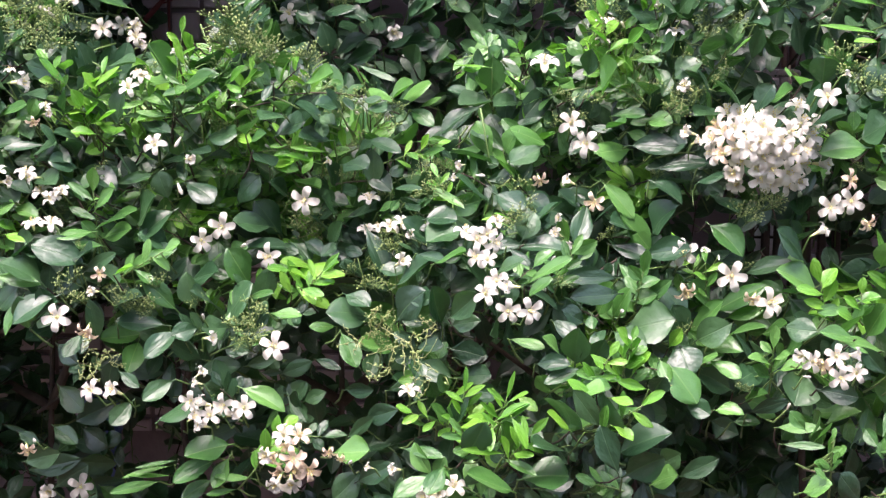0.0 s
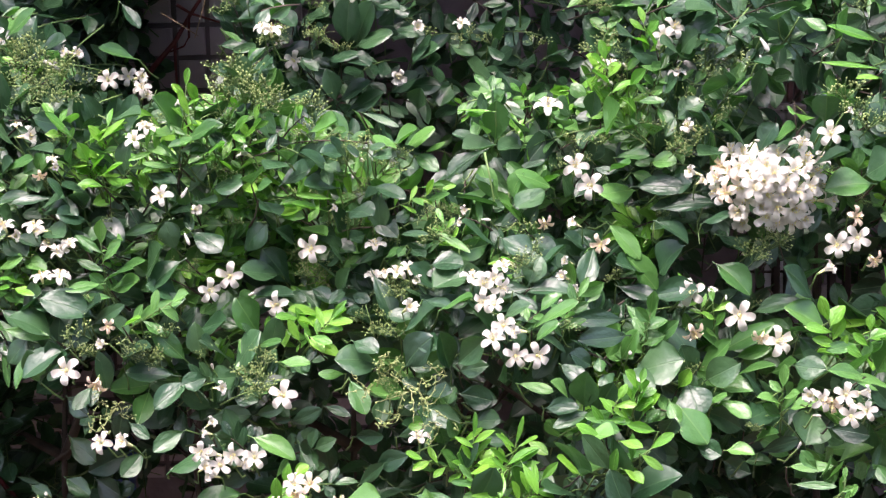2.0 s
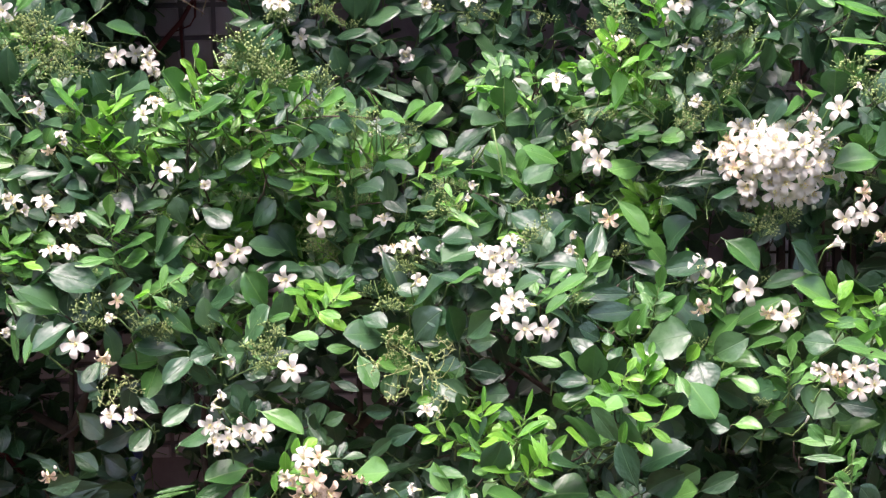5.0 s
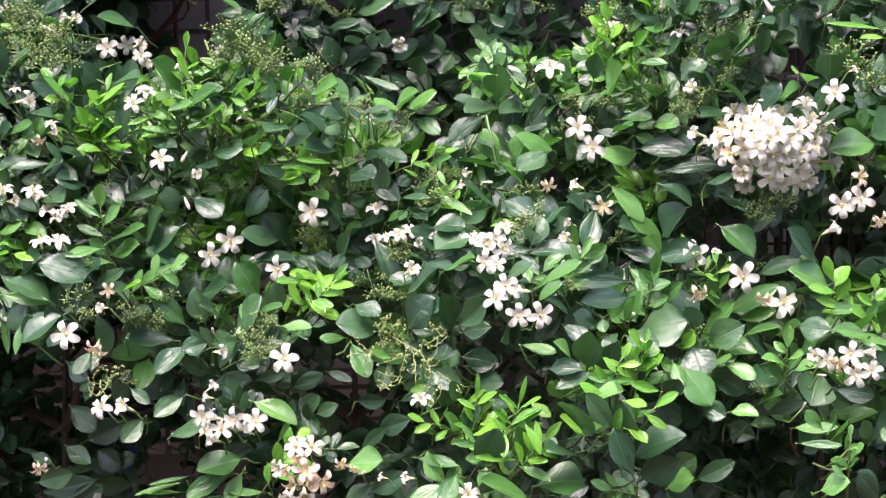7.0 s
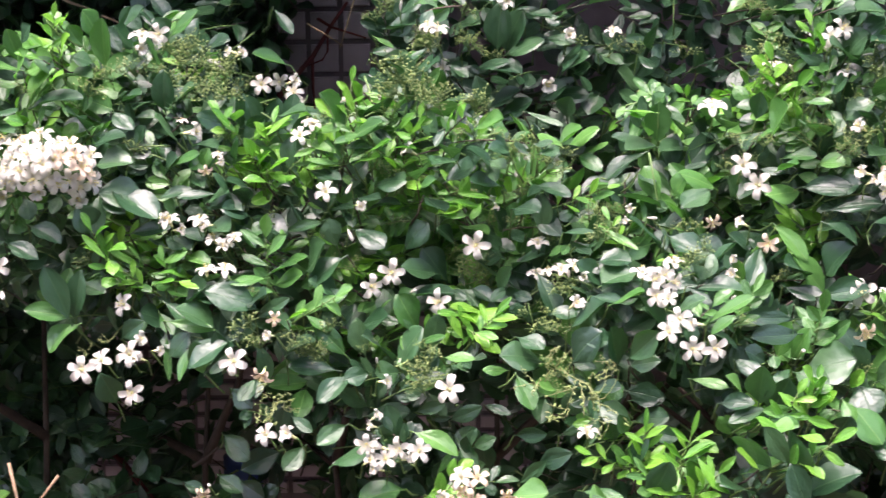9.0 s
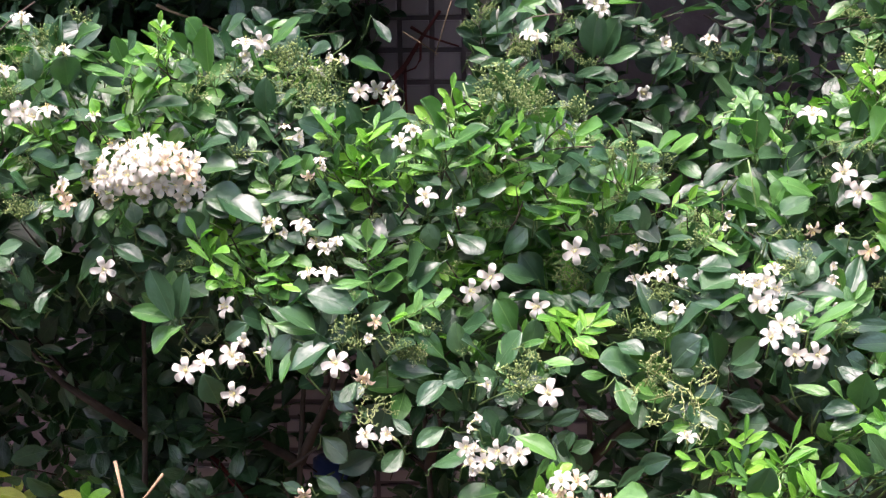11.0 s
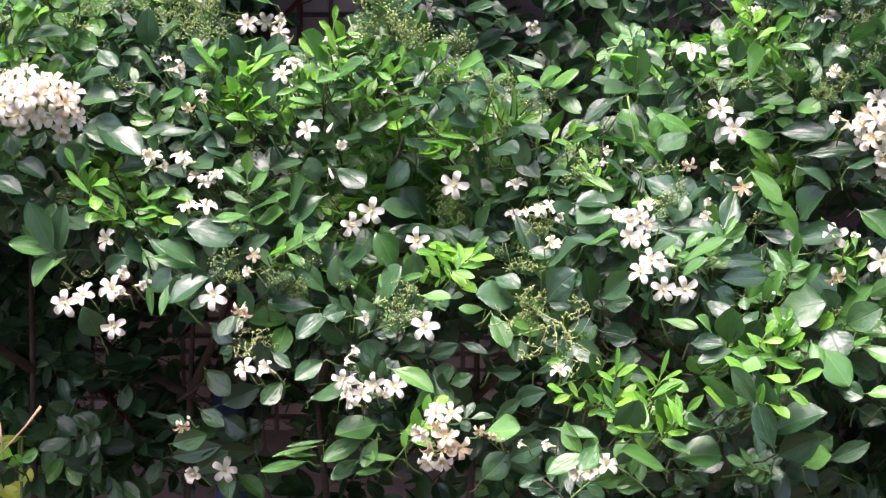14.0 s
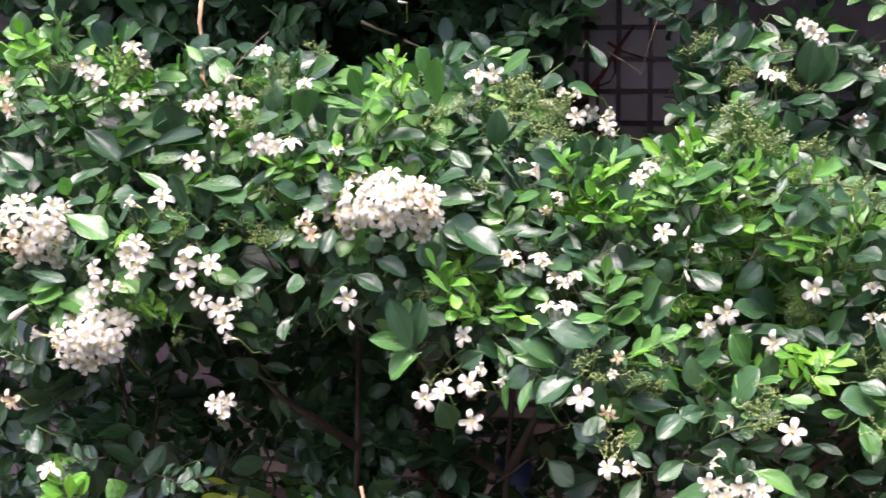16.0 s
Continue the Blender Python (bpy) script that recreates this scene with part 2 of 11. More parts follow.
def leaf(owner, tone, bx, by, bz, tx, ty, tz, width, roll, up=None):
    if up is None:
        up = (0.30 if bz < 1.21 else 0.60) if tone == "d" and bz < 1.27 else 1.2
    ob = new("leaf", LEAF_MESHES[tone][rng.randrange(len(TEMPLATES))])
    under(ob, owner, leaf_pose((bx, by, bz), (tx, ty, tz), width, roll, up, True))
    COUNT[owner] += 1
    b, t = Vector((bx, by, bz)), Vector((tx, ty, tz))
    a = b - (t - b) * 0.1
    end = a + Vector((rng.uniform(-0.015, 0.015), rng.uniform(0.025, 0.05), rng.uniform(-0.03, -0.008)))
    TWIGS[owner].tube([a, (a + end) / 2 + Vector((0, 0.006, -0.004)), end], [0.0006, 0.0008, 0.0010], 0 if rng.random() < 0.25 else 1, 4)


# ---- flowers ----
def flower_mesh(kind, seed):
    r, b = random.Random(seed), Build()
    turn = r.uniform(0, 1)
    if kind == "tube":
        bend = r.uniform(-0.25, 0.25)
        path = [(bend * s * s, 0, -0.9 + 1.8 * s) for s in (0, 0.2, 0.45, 0.7, 0.9, 1)]
        b.tube(path, [0.10, 0.16, 0.22, 0.27, 0.2, 0.06], 0, 7)
        b.tube([(0, 0, -1.15), (0, 0, -0.85)], [0.06, 0.13], 3, 6)
        return b.mesh("flower_tube", [PETAL, THROAT, ANTHER, STALK])
    lift, curl, wide = {"open": (0.50, 0.98, 0.245), "bell": (0.95, 0.70, 0.235), "old": (0.60, 1.0, 0.215)}[kind]
    for k in range(5):
        a = math.tau * (k / 5 + turn) + r.uniform(-0.13, 0.13)
        length, droop, twist = r.uniform(0.92, 1.06), curl * r.uniform(0.6, 1.35), r.uniform(-0.35, 0.35)
        rows = []
        for i in range(9):
            s = (0.0, 0.15, 0.3, 0.45, 0.6, 0.75, 0.88, 0.96, 1.0)[i]
            reach = (0.10 + 0.92 * s * length) * (0.72 if kind == "bell" else 1.0)
            z = lift * math.sin(s * 1.7) - droop * 0.5 * s ** 3 - 0.1
            w = wide * (0.34 + 0.80 * math.sin(math.pi * min(s * 0.66 + 0.08, 1))) * (1.0, 0.95, 0.72, 0.36)[max(0, i - 5)]
            row = []
            for j in range(4):
                q = (j - 1.5) / 1.5
                e = Vector((reach, q * w, z + 0.28 * w * q * q + twist * q * w * s))
                row.append(Matrix.Rotation(a, 3, "Z") @ e)
            rows.append(row)
        b.sheet(rows, 0)
    b.tube([(0, 0, -0.62), (0, 0, -0.4), (0, 0, -0.08), (0, 0, 0.06)], [0.07, 0.11, 0.15, 0.10], 1, 7)
    b.tube([(0, 0, -0.85), (0, 0, -0.55)], [0.05, 0.13], 3, 6)
    for k in range(8):
        a, out = math.tau * (k + r.random()) / 8, r.uniform(0.1, 0.3)
        top = Vector((math.cos(a) * out, math.sin(a) * out, r.uniform(0.35, 0.62)))
        b.tube([(top.x * 0.3, top.y * 0.3, -0.05), top], [0.022, 0.016], 0, 3)
        b.ball(top, 0.045, 2, (0, 0, 1), 1.4, 4)
    b.tube([(0, 0, 0), (0.02, 0.03, 0.7)], [0.035, 0.028], 1, 4)
    b.ball((0.02, 0.03, 0.72), 0.07, 1, (0, 0, 1), 0.9, 5)
    return b.mesh("flower_" + kind, [PETAL_OLD if kind == "old" else PETAL, THROAT, ANTHER, STALK])


FLOWERS = {k: [flower_mesh(k, 30 * i + n) for n in range(4)] for i, k in enumerate(("open", "bell", "old", "tube"))}
FLOWER_LABEL = {"open": "open white five-petalled flower", "bell": "half-open white flower", "old": "fading cream and brown flower", "tube": "closed white flower bud"}


def facing(yaw, pitch, spin):
    y, p = radians(yaw), radians(pitch)
    way = Vector((math.sin(y) * math.cos(p), -math.cos(y) * math.cos(p), math.sin(p)))
    return way.to_track_quat("Z", "Y").to_matrix().to_4x4() @ Matrix.Rotation(spin, 4, "Z")


def flower(owner, kind, x, y, z, size, yaw, pitch):
    ob = new("flower", FLOWERS[kind][rng.randrange(4)])
    turn = facing(yaw, pitch, rng.uniform(0, 6.28))
    under(ob, owner, Matrix.Translation((x, y, z)) @ turn @ Matrix.Scale(size, 4))
    tagged(ob, FLOWER_LABEL[kind])
    if owner in TWIGS:
        foot = Vector((x, y, z)) - turn.to_3x3() @ Vector((0, 0, 0.8 * size))
        end = foot + Vector((rng.uniform(-0.01, 0.01), 0.035, -0.018))
        TWIGS[owner].tube([foot, (foot + end) / 2 + Vector((0, 0.008, -0.008)), end], [0.0006, 0.0007, 0.0009], 1, 4)


def flower_head(owner, x, y, z):
    b, r = Build(), random.Random(5)
    b.tube([(0, 0.14, -0.07), (0, 0.07, -0.025), (0, 0, 0)], [0.0022, 0.0018, 0.0015], 0, 6)
    for k in range(22):
        a, h = r.uniform(0, math.tau), r.uniform(0.012, 0.045)
        tip = Vector((math.cos(a) * h, -r.uniform(0.012, 0.04), math.sin(a) * h * 0.7))
        b.tube([(0, 0, 0), tip * 0.5 + Vector((0, 0, -0.003)), tip], [0.0012, 0.001, 0.0007], 0, 4)
    ob = new("flower_head", b.mesh("flower_stalks", [STALK]))
    under(ob, owner, Matrix.Translation((x, y, z)))
    return tagged(ob, "dense head of white flowers on green stalks")


# ---- sprays of buds ----
def bud_mesh(seed):
    r, b = random.Random(seed), Build()
    b.tube([(0, 0.8, -0.7), (0, 0.4, -0.5), (0, 0.1, -0.3)], [0.026, 0.024, 0.022], 1, 5)
    for k in range(9):
        a, up = math.tau * k / 9 + r.uniform(-0.2, 0.2), r.uniform(-0.1, 0.75)
        mid_ = Vector((math.cos(a) * 0.42, -0.1 - 0.3 * r.random(), up * 0.6 - 0.05))
        b.tube([(0, 0.1, -0.3), mid_], [0.020, 0.015], 1, 4)
        for _ in range(4):
            tip = mid_ + Vector((math.cos(a) * r.uniform(0, 0.45) + r.uniform(-0.2, 0.2), r.uniform(-0.35, 0.15), r.uniform(-0.1, 0.42)))
            b.tube([mid_, tip], [0.013, 0.009], 1, 3)
            b.ball(tip, r.uniform(0.026, 0.052), 0, tip - mid_, r.uniform(1.0, 1.5), 5)
    return b.mesh("bud_spray", [BUD, STALK])


def bare_mesh(seed):
    r, b = random.Random(seed), Build()
    for k in range(4):
        p = Vector((r.uniform(-0.3, 0.3), 0.5, r.uniform(-0.2, 0.3)))
        way = Vector((r.uniform(-1, 1), -0.5, r.uniform(-0.9, 0.9))).normalized()
        path = [p.copy()]
        for _ in range(7):
            way = (way + Vector((r.uniform(-0.5, 0.5), r.uniform(-0.25, 0.25), r.uniform(-0.6, 0.35)))).normalized()
            p = p + way * 0.2
            path.append(p.copy())
            if r.random() < 0.75:
                q = p + Vector((r.uniform(-0.14, 0.14), r.uniform(-0.1, 0.05), r.uniform(-0.12, 0.14)))
                b.tube([p, q], [0.03, 0.022], 0, 4)
                for _ in range(r.randrange(1, 4)):
                    b.ball(q + Vector((r.uniform(-0.05, 0.05), r.uniform(-0.04, 0.04), r.uniform(-0.05, 0.05))), r.uniform(0.03, 0.05), 1, (0, 0, 1), 1.2, 5)
        b.tube(path, [0.028 - 0.002 * i for i in range(len(path))], 0, 5)
    return b.mesh("bare_spray", [YELLOW_STALK, BUD])


BUDS, BARE = [bud_mesh(70 + k) for k in range(5)], [bare_mesh(90 + k) for k in range(5)]


def bud_spray(owner, x, y, z, size, spin):
    ob = new("bud_spray", BUDS[rng.randrange(5)])
    under(ob, owner, Matrix.Translation((x, y, z)) @ Matrix.Rotation(radians(spin) * 0.25, 4, "Y") @ Matrix.Scale(size * 1.4, 4))


def bare_spray(owner, x, y, z, size, spin):
    ob = new("bare_stalk", BARE[rng.randrange(5)])
    under(ob, owner, Matrix.Translation((x, y, z)) @ Matrix.Rotation(radians(spin), 4, "Y") @ Matrix.Scale(size, 4))


# ---- the setting: ground, tiled house wall, unseen slabs that block light ----
def slab(name, lo, hi, mat, label, kind="structure"):
    (x0, y0, z0), (x1, y1, z1) = lo, hi
    v = [(x, y, z) for z in (z0, z1) for y in (y0, y1) for x in (x0, x1)]
    f = [(0, 2, 3, 1), (4, 5, 7, 6), (0, 1, 5, 4), (2, 6, 7, 3), (0, 4, 6, 2), (1, 3, 7, 5)]
    return tagged(new(name, mesh_of(name, v, f, [mat], smooth=False)), label, name.split("_")[0], kind=kind)


def ground_sheet():
    n, v = 60, []
    for i in range(n + 1):
        for j in range(n + 1):
            x, y = ((i / n * 2 - 1) ** 3) * 60, ((j / n * 2 - 1) ** 3) * 60
            v.append((x, y, 0.02 * noise.noise((x * 3, y * 3, 0))))
    f = [(i * (n + 1) + j, (i + 1) * (n + 1) + j, (i + 1) * (n + 1) + j + 1, i * (n + 1) + j + 1) for i in range(n) for j in range(n)]
    return tagged(new("ground", mesh_of("ground", v, f, [SOIL])), "bare dark garden soil under the shrubs", "ground", kind="structure")


ground_sheet()
wall = slab("wall_north", (-4.0, 1.935, -0.05), (4.0, 2.15, 2.9), GROUT, "house wall faced with small mauve-grey tiles")
# unseen wall behind the viewer, added to cut low frontal light
slab("wall_south", (-4.0, -3.2, -0.05), (4.0, -3.0, 5.0), PLASTER, "plain unseen plastered wall, added to block low light from the front")
# unseen slab overhead, added to keep the wall and rear shrub dark
slab("eave", (-4.0, 1.40, 2.00), (4.0, 2.5, 2.12), PLASTER, "plain unseen concrete slab, added to shade the wall and rear shrub")
SURFACE = [
    (-0.13, 1.21, 1.20), (-0.19, 1.29, 1.28), (-0.12, 1.31, 1.31), (-0.24, 1.36, 1.29), (0.12, 1.37, 1.26),
    (0.06, 1.26, 1.11), (0.26, 1.25, 1.21), (0.30, 1.41, 1.19), (-0.03, 1.18, 1.16), (-0.31, 1.23, 1.20),
    (0.29, 1.22, 1.11), (-0.19, 1.16, 1.19), (0.05, 1.42, 1.31), (0.23, 1.27, 1.21), (0.15, 1.32, 1.24),
    (0.31, 1.32, 1.21), (0.11, 1.18, 1.07), (-0.40, 1.19, 1.27), (-0.41, 1.27, 1.29), (-0.47, 1.29, 1.27),
    (-0.49, 1.38, 1.27), (-0.41, 1.36, 1.29), (-0.41, 1.49, 1.37), (0.62, 1.37, 1.25), (-0.70, 1.34, 1.26),
    (-0.73, 1.47, 1.33), (-0.38, 1.09, 1.20), (0.00, 1.13, 1.07), (0.27, 1.15, 1.01), (-0.59, 1.08, 1.25),
    (0.07, 1.49, 1.38), (0.32, 1.49, 1.30), (-0.42, 1.53, 1.43),
]


def branch(owner, name, mat, thick, *points):
    """A bare stem through the given points, thinner towards its end."""
    b, n = Build(), len(points)
    b.tube(points, [thick * (1 - 0.5 * i / (n - 1)) for i in range(n)], 0, 6)
    return under(new(name, b.mesh(name, [mat])), owner, Matrix.Identity(4))


def boxed(name, lo, hi, mat, parent, bevel=0.0015):
    bm = bmesh.new()
    bmesh.ops.create_cube(bm, size=1.0)
    mid_, span = (Vector(lo) + Vector(hi)) / 2, Vector(hi) - Vector(lo)
    for v in bm.verts:
        v.co = Vector((v.co.x * span.x, v.co.y * span.y, v.co.z * span.z))
    bmesh.ops.bevel(bm, geom=bm.edges[:], offset=bevel, segments=1, affect="EDGES")
    me = bpy.data.meshes.new(name)
    bm.to_mesh(me)
    bm.free()
    me.materials.append(mat)
    return under(new(name, me), parent, Matrix.Translation(mid_))


def anchor(name, x, y, z, label, category):
    ob = new(name)
    ob.location = (x, y, z)
    return tagged(ob, label, category)


# flower heads and single flowers
head = flower_head(right, 0.253, 1.231, 1.369)
flower(head, 'open', 0.280, 1.220, 1.399, 0.0102, 19, 52)
flower(head, 'open', 0.279, 1.201, 1.388, 0.0113, 30, 48)
flower(head, 'open', 0.258, 1.202, 1.393, 0.0105, -2, 47)
flower(head, 'open', 0.250, 1.178, 1.381, 0.0115, -9, 18)
flower(head, 'open', 0.233, 1.213, 1.393, 0.0103, -19, 53)
flower(head, 'open', 0.225, 1.220, 1.394, 0.0114, -37, 54)
flower(head, 'open', 0.237, 1.196, 1.387, 0.0111, -31, 38)
flower(head, 'old', 0.217, 1.220, 1.383, 0.0101, -60, 34)
flower(head, 'old', 0.222, 1.208, 1.379, 0.0105, -32, 28)
flower(head, 'bell', 0.215, 1.217, 1.372, 0.0114, -51, 28)
flower(head, 'open', 0.214, 1.216, 1.363, 0.0106, -57, 9)
flower(head, 'old', 0.218, 1.202, 1.364, 0.0101, -52, 13)
flower(head, 'open', 0.236, 1.177, 1.370, 0.0108, -13, 5)
flower(head, 'open', 0.234, 1.185, 1.378, 0.0103, -26, 35)
flower(head, 'open', 0.259, 1.179, 1.375, 0.0105, 4, 21)
flower(head, 'open', 0.267, 1.187, 1.382, 0.0109, 28, 24)
flower(head, 'open', 0.257, 1.182, 1.366, 0.0104, -2, -5)
flower(head, 'open', 0.246, 1.181, 1.364, 0.0106, -2, -3)
flower(head, 'open', 0.278, 1.189, 1.369, 0.0111, 33, 0)
flower(head, 'open', 0.291, 1.207, 1.367, 0.0116, 59, 16)
flower(head, 'open', 0.285, 1.198, 1.378, 0.0112, 35, 36)
flower(head, 'bell', 0.298, 1.215, 1.354, 0.0113, 63, -1)
flower(head, 'open', 0.268, 1.183, 1.366, 0.0102, 14, 4)
flower(head, 'bell', 0.242, 1.187, 1.355, 0.0100, 0, -5)
flower(head, 'open', 0.254, 1.184, 1.354, 0.0106, -4, -3)
flower(head, 'open', 0.257, 1.202, 1.341, 0.0106, -8, -5)
flower(head, 'open', 0.270, 1.206, 1.340, 0.0103, 5, -5)
flower(head, 'open', 0.269, 1.196, 1.350, 0.0107, 10, -5)
flower(head, 'bell', 0.277, 1.207, 1.342, 0.0108, 40, -5)
flower(head, 'bell', 0.235, 1.219, 1.338, 0.0107, -32, -5)
flower(head, 'open', 0.248, 1.196, 1.345, 0.0106, -10, -5)
flower(head, 'bell', 0.228, 1.203, 1.349, 0.0108, -23, -5)
flower(head, 'open', 0.242, 1.175, 1.376, 0.0103, -15, 11)
flower(head, 'open', 0.227, 1.197, 1.384, 0.0101, -22, 23)
flower(head, 'open', 0.248, 1.221, 1.394, 0.0106, -9, 60)
flower(head, 'bell', 0.295, 1.230, 1.383, 0.0112, 50, 42)
flower(head, 'open', 0.230, 1.201, 1.368, 0.0114, -42, 5)
flower(head, 'open', 0.234, 1.205, 1.358, 0.0110, -15, -5)
flower(head, 'open', 0.284, 1.214, 1.355, 0.0108, 38, 2)
flower(head, 'open', 0.246, 1.188, 1.386, 0.0115, 0, 28)
head = flower_head(left, -0.482, 1.283, 1.386)
flower(head, 'open', -0.508, 1.276, 1.407, 0.0116, -44, 56)
flower(head, 'open', -0.492, 1.258, 1.405, 0.0102, -30, 49)
flower(head, 'open', -0.496, 1.251, 1.396, 0.0103, -19, 14)
flower(head, 'open', -0.477, 1.272, 1.412, 0.0115, 4, 59)
flower(head, 'open', -0.466, 1.242, 1.401, 0.0100, -4, 39)
flower(head, 'open', -0.479, 1.243, 1.397, 0.0113, -16, 31)
flower(head, 'open', -0.460, 1.262, 1.405, 0.0103, 22, 49)
flower(head, 'old', -0.451, 1.265, 1.404, 0.0112, 27, 48)
flower(head, 'old', -0.446, 1.257, 1.396, 0.0100, 37, 13)
flower(head, 'open', -0.437, 1.274, 1.395, 0.0110, 50, 34)
flower(head, 'old', -0.440, 1.259, 1.387, 0.0108, 41, 16)
flower(head, 'old', -0.438, 1.264, 1.381, 0.0101, 56, 8)
flower(head, 'open', -0.451, 1.256, 1.376, 0.0105, 27, 0)
flower(head, 'open', -0.446, 1.268, 1.370, 0.0101, 38, -4)
flower(head, 'open', -0.436, 1.276, 1.373, 0.0108, 55, 0)
flower(head, 'open', -0.459, 1.253, 1.374, 0.0101, 31, -5)
flower(head, 'open', -0.498, 1.249, 1.387, 0.0114, -35, 4)
flower(head, 'open', -0.509, 1.256, 1.383, 0.0114, -30, -3)
flower(head, 'open', -0.520, 1.266, 1.379, 0.0106, -58, 0)
flower(head, 'open', -0.486, 1.241, 1.385, 0.0100, -3, 9)
flower(head, 'open', -0.476, 1.243, 1.378, 0.0111, -1, -5)
flower(head, 'open', -0.519, 1.277, 1.368, 0.0114, -56, -5)
flower(head, 'bell', -0.512, 1.281, 1.361, 0.0110, -28, -5)
flower(head, 'open', -0.493, 1.251, 1.377, 0.0115, -17, -5)
flower(head, 'bell', -0.531, 1.281, 1.390, 0.0114, -47, 15)
flower(head, 'bell', -0.532, 1.284, 1.376, 0.0102, -55, -2)
flower(head, 'open', -0.514, 1.265, 1.395, 0.0102, -46, 28)
flower(head, 'open', -0.465, 1.235, 1.391, 0.0103, 0, 19)
flower(head, 'open', -0.472, 1.242, 1.395, 0.0106, -1, 21)
flower(head, 'bell', -0.451, 1.283, 1.359, 0.0115, 24, -5)
flower(head, 'bell', -0.476, 1.256, 1.367, 0.0105, 4, -5)
flower(head, 'open', -0.485, 1.254, 1.408, 0.0113, -23, 54)
flower(head, 'open', -0.459, 1.245, 1.394, 0.0103, 27, 30)
flower(head, 'old', -0.454, 1.247, 1.395, 0.0115, 24, 23)
flower(head, 'open', -0.502, 1.257, 1.377, 0.0110, -17, -5)
flower(head, 'open', -0.469, 1.256, 1.377, 0.0113, 15, -3)
head = flower_head(left, -0.822, 1.309, 1.354)
flower(head, 'open', -0.836, 1.288, 1.382, 0.0109, -10, 42)
flower(head, 'open', -0.823, 1.290, 1.384, 0.0104, 1, 42)
flower(head, 'open', -0.839, 1.278, 1.370, 0.0115, -27, 38)
flower(head, 'open', -0.819, 1.272, 1.375, 0.0105, -10, 40)
flower(head, 'open', -0.824, 1.267, 1.363, 0.0108, -30, 6)
flower(head, 'open', -0.798, 1.293, 1.379, 0.0116, 35, 38)
flower(head, 'open', -0.792, 1.301, 1.376, 0.0116, 36, 27)
flower(head, 'open', -0.793, 1.288, 1.369, 0.0105, 49, 28)
flower(head, 'open', -0.794, 1.269, 1.363, 0.0115, 18, 7)
flower(head, 'open', -0.807, 1.269, 1.361, 0.0104, 15, 2)
flower(head, 'open', -0.800, 1.270, 1.352, 0.0113, 31, -5)
flower(head, 'open', -0.790, 1.286, 1.356, 0.0104, 42, 18)
flower(head, 'open', -0.794, 1.287, 1.345, 0.0100, 27, -5)
flower(head, 'open', -0.811, 1.270, 1.347, 0.0116, -6, -5)
flower(head, 'bell', -0.823, 1.284, 1.335, 0.0112, 7, -5)
flower(head, 'bell', -0.814, 1.289, 1.334, 0.0111, 24, -5)
flower(head, 'bell', -0.803, 1.296, 1.333, 0.0109, 35, -5)
flower(head, 'bell', -0.801, 1.305, 1.326, 0.0107, 28, -5)
flower(head, 'old', -0.828, 1.270, 1.350, 0.0104, -28, 5)
flower(head, 'old', -0.825, 1.277, 1.342, 0.0106, -5, -5)
flower(head, 'tube', -0.837, 1.304, 1.322, 0.0114, -11, -5)
flower(head, 'open', -0.860, 1.297, 1.375, 0.0103, -35, 28)
flower(head, 'open', -0.855, 1.291, 1.362, 0.0109, -35, 10)
flower(head, 'old', -0.844, 1.282, 1.349, 0.0113, -28, -5)
flower(head, 'open', -0.806, 1.275, 1.371, 0.0115, 17, 37)
head = flower_head(left, -0.761, 1.284, 1.261)
flower(head, 'open', -0.731, 1.273, 1.281, 0.0109, 47, 53)
flower(head, 'open', -0.724, 1.277, 1.277, 0.0105, 52, 49)
flower(head, 'open', -0.736, 1.264, 1.281, 0.0100, 36, 45)
flower(head, 'open', -0.725, 1.263, 1.273, 0.0110, 33, 38)
flower(head, 'open', -0.755, 1.260, 1.285, 0.0106, 8, 51)
flower(head, 'open', -0.768, 1.259, 1.279, 0.0114, -10, 49)
flower(head, 'open', -0.760, 1.245, 1.274, 0.0108, -12, 29)
flower(head, 'open', -0.744, 1.250, 1.279, 0.0111, 3, 25)
flower(head, 'open', -0.734, 1.239, 1.271, 0.0104, 17, 21)
flower(head, 'open', -0.746, 1.233, 1.269, 0.0115, -15, 20)
flower(head, 'open', -0.770, 1.247, 1.263, 0.0113, -39, 20)
flower(head, 'open', -0.781, 1.257, 1.255, 0.0110, -52, 8)
flower(head, 'open', -0.741, 1.239, 1.260, 0.0100, -5, 6)
flower(head, 'open', -0.753, 1.243, 1.254, 0.0114, -17, -5)
flower(head, 'bell', -0.739, 1.257, 1.247, 0.0106, 28, -5)
flower(head, 'bell', -0.751, 1.264, 1.239, 0.0116, -5, -5)
flower(head, 'bell', -0.766, 1.261, 1.242, 0.0111, -4, -5)
flower(head, 'open', -0.728, 1.250, 1.261, 0.0103, 35, 3)
flower(head, 'open', -0.769, 1.248, 1.253, 0.0105, -16, 2)
flower(head, 'bell', -0.761, 1.271, 1.235, 0.0114, -5, -5)
flower(head, 'open', -0.786, 1.259, 1.265, 0.0108, -41, 11)
flower(head, 'bell', -0.808, 1.276, 1.261, 0.0115, -72, 12)
flower(head, 'open', -0.753, 1.235, 1.263, 0.0116, -5, -5)
flower(head, 'open', -0.732, 1.240, 1.260, 0.0115, 8, -5)
flower(head, 'open', -0.743, 1.239, 1.274, 0.0102, 14, 23)
flower(head, 'bell', -0.779, 1.270, 1.238, 0.0103, -29, -5)
flower(head, 'bell', -0.731, 1.255, 1.250, 0.0116, 39, -5)
flower(left, 'open', -0.394, 1.358, 1.498, 0.0098, -4, 0)
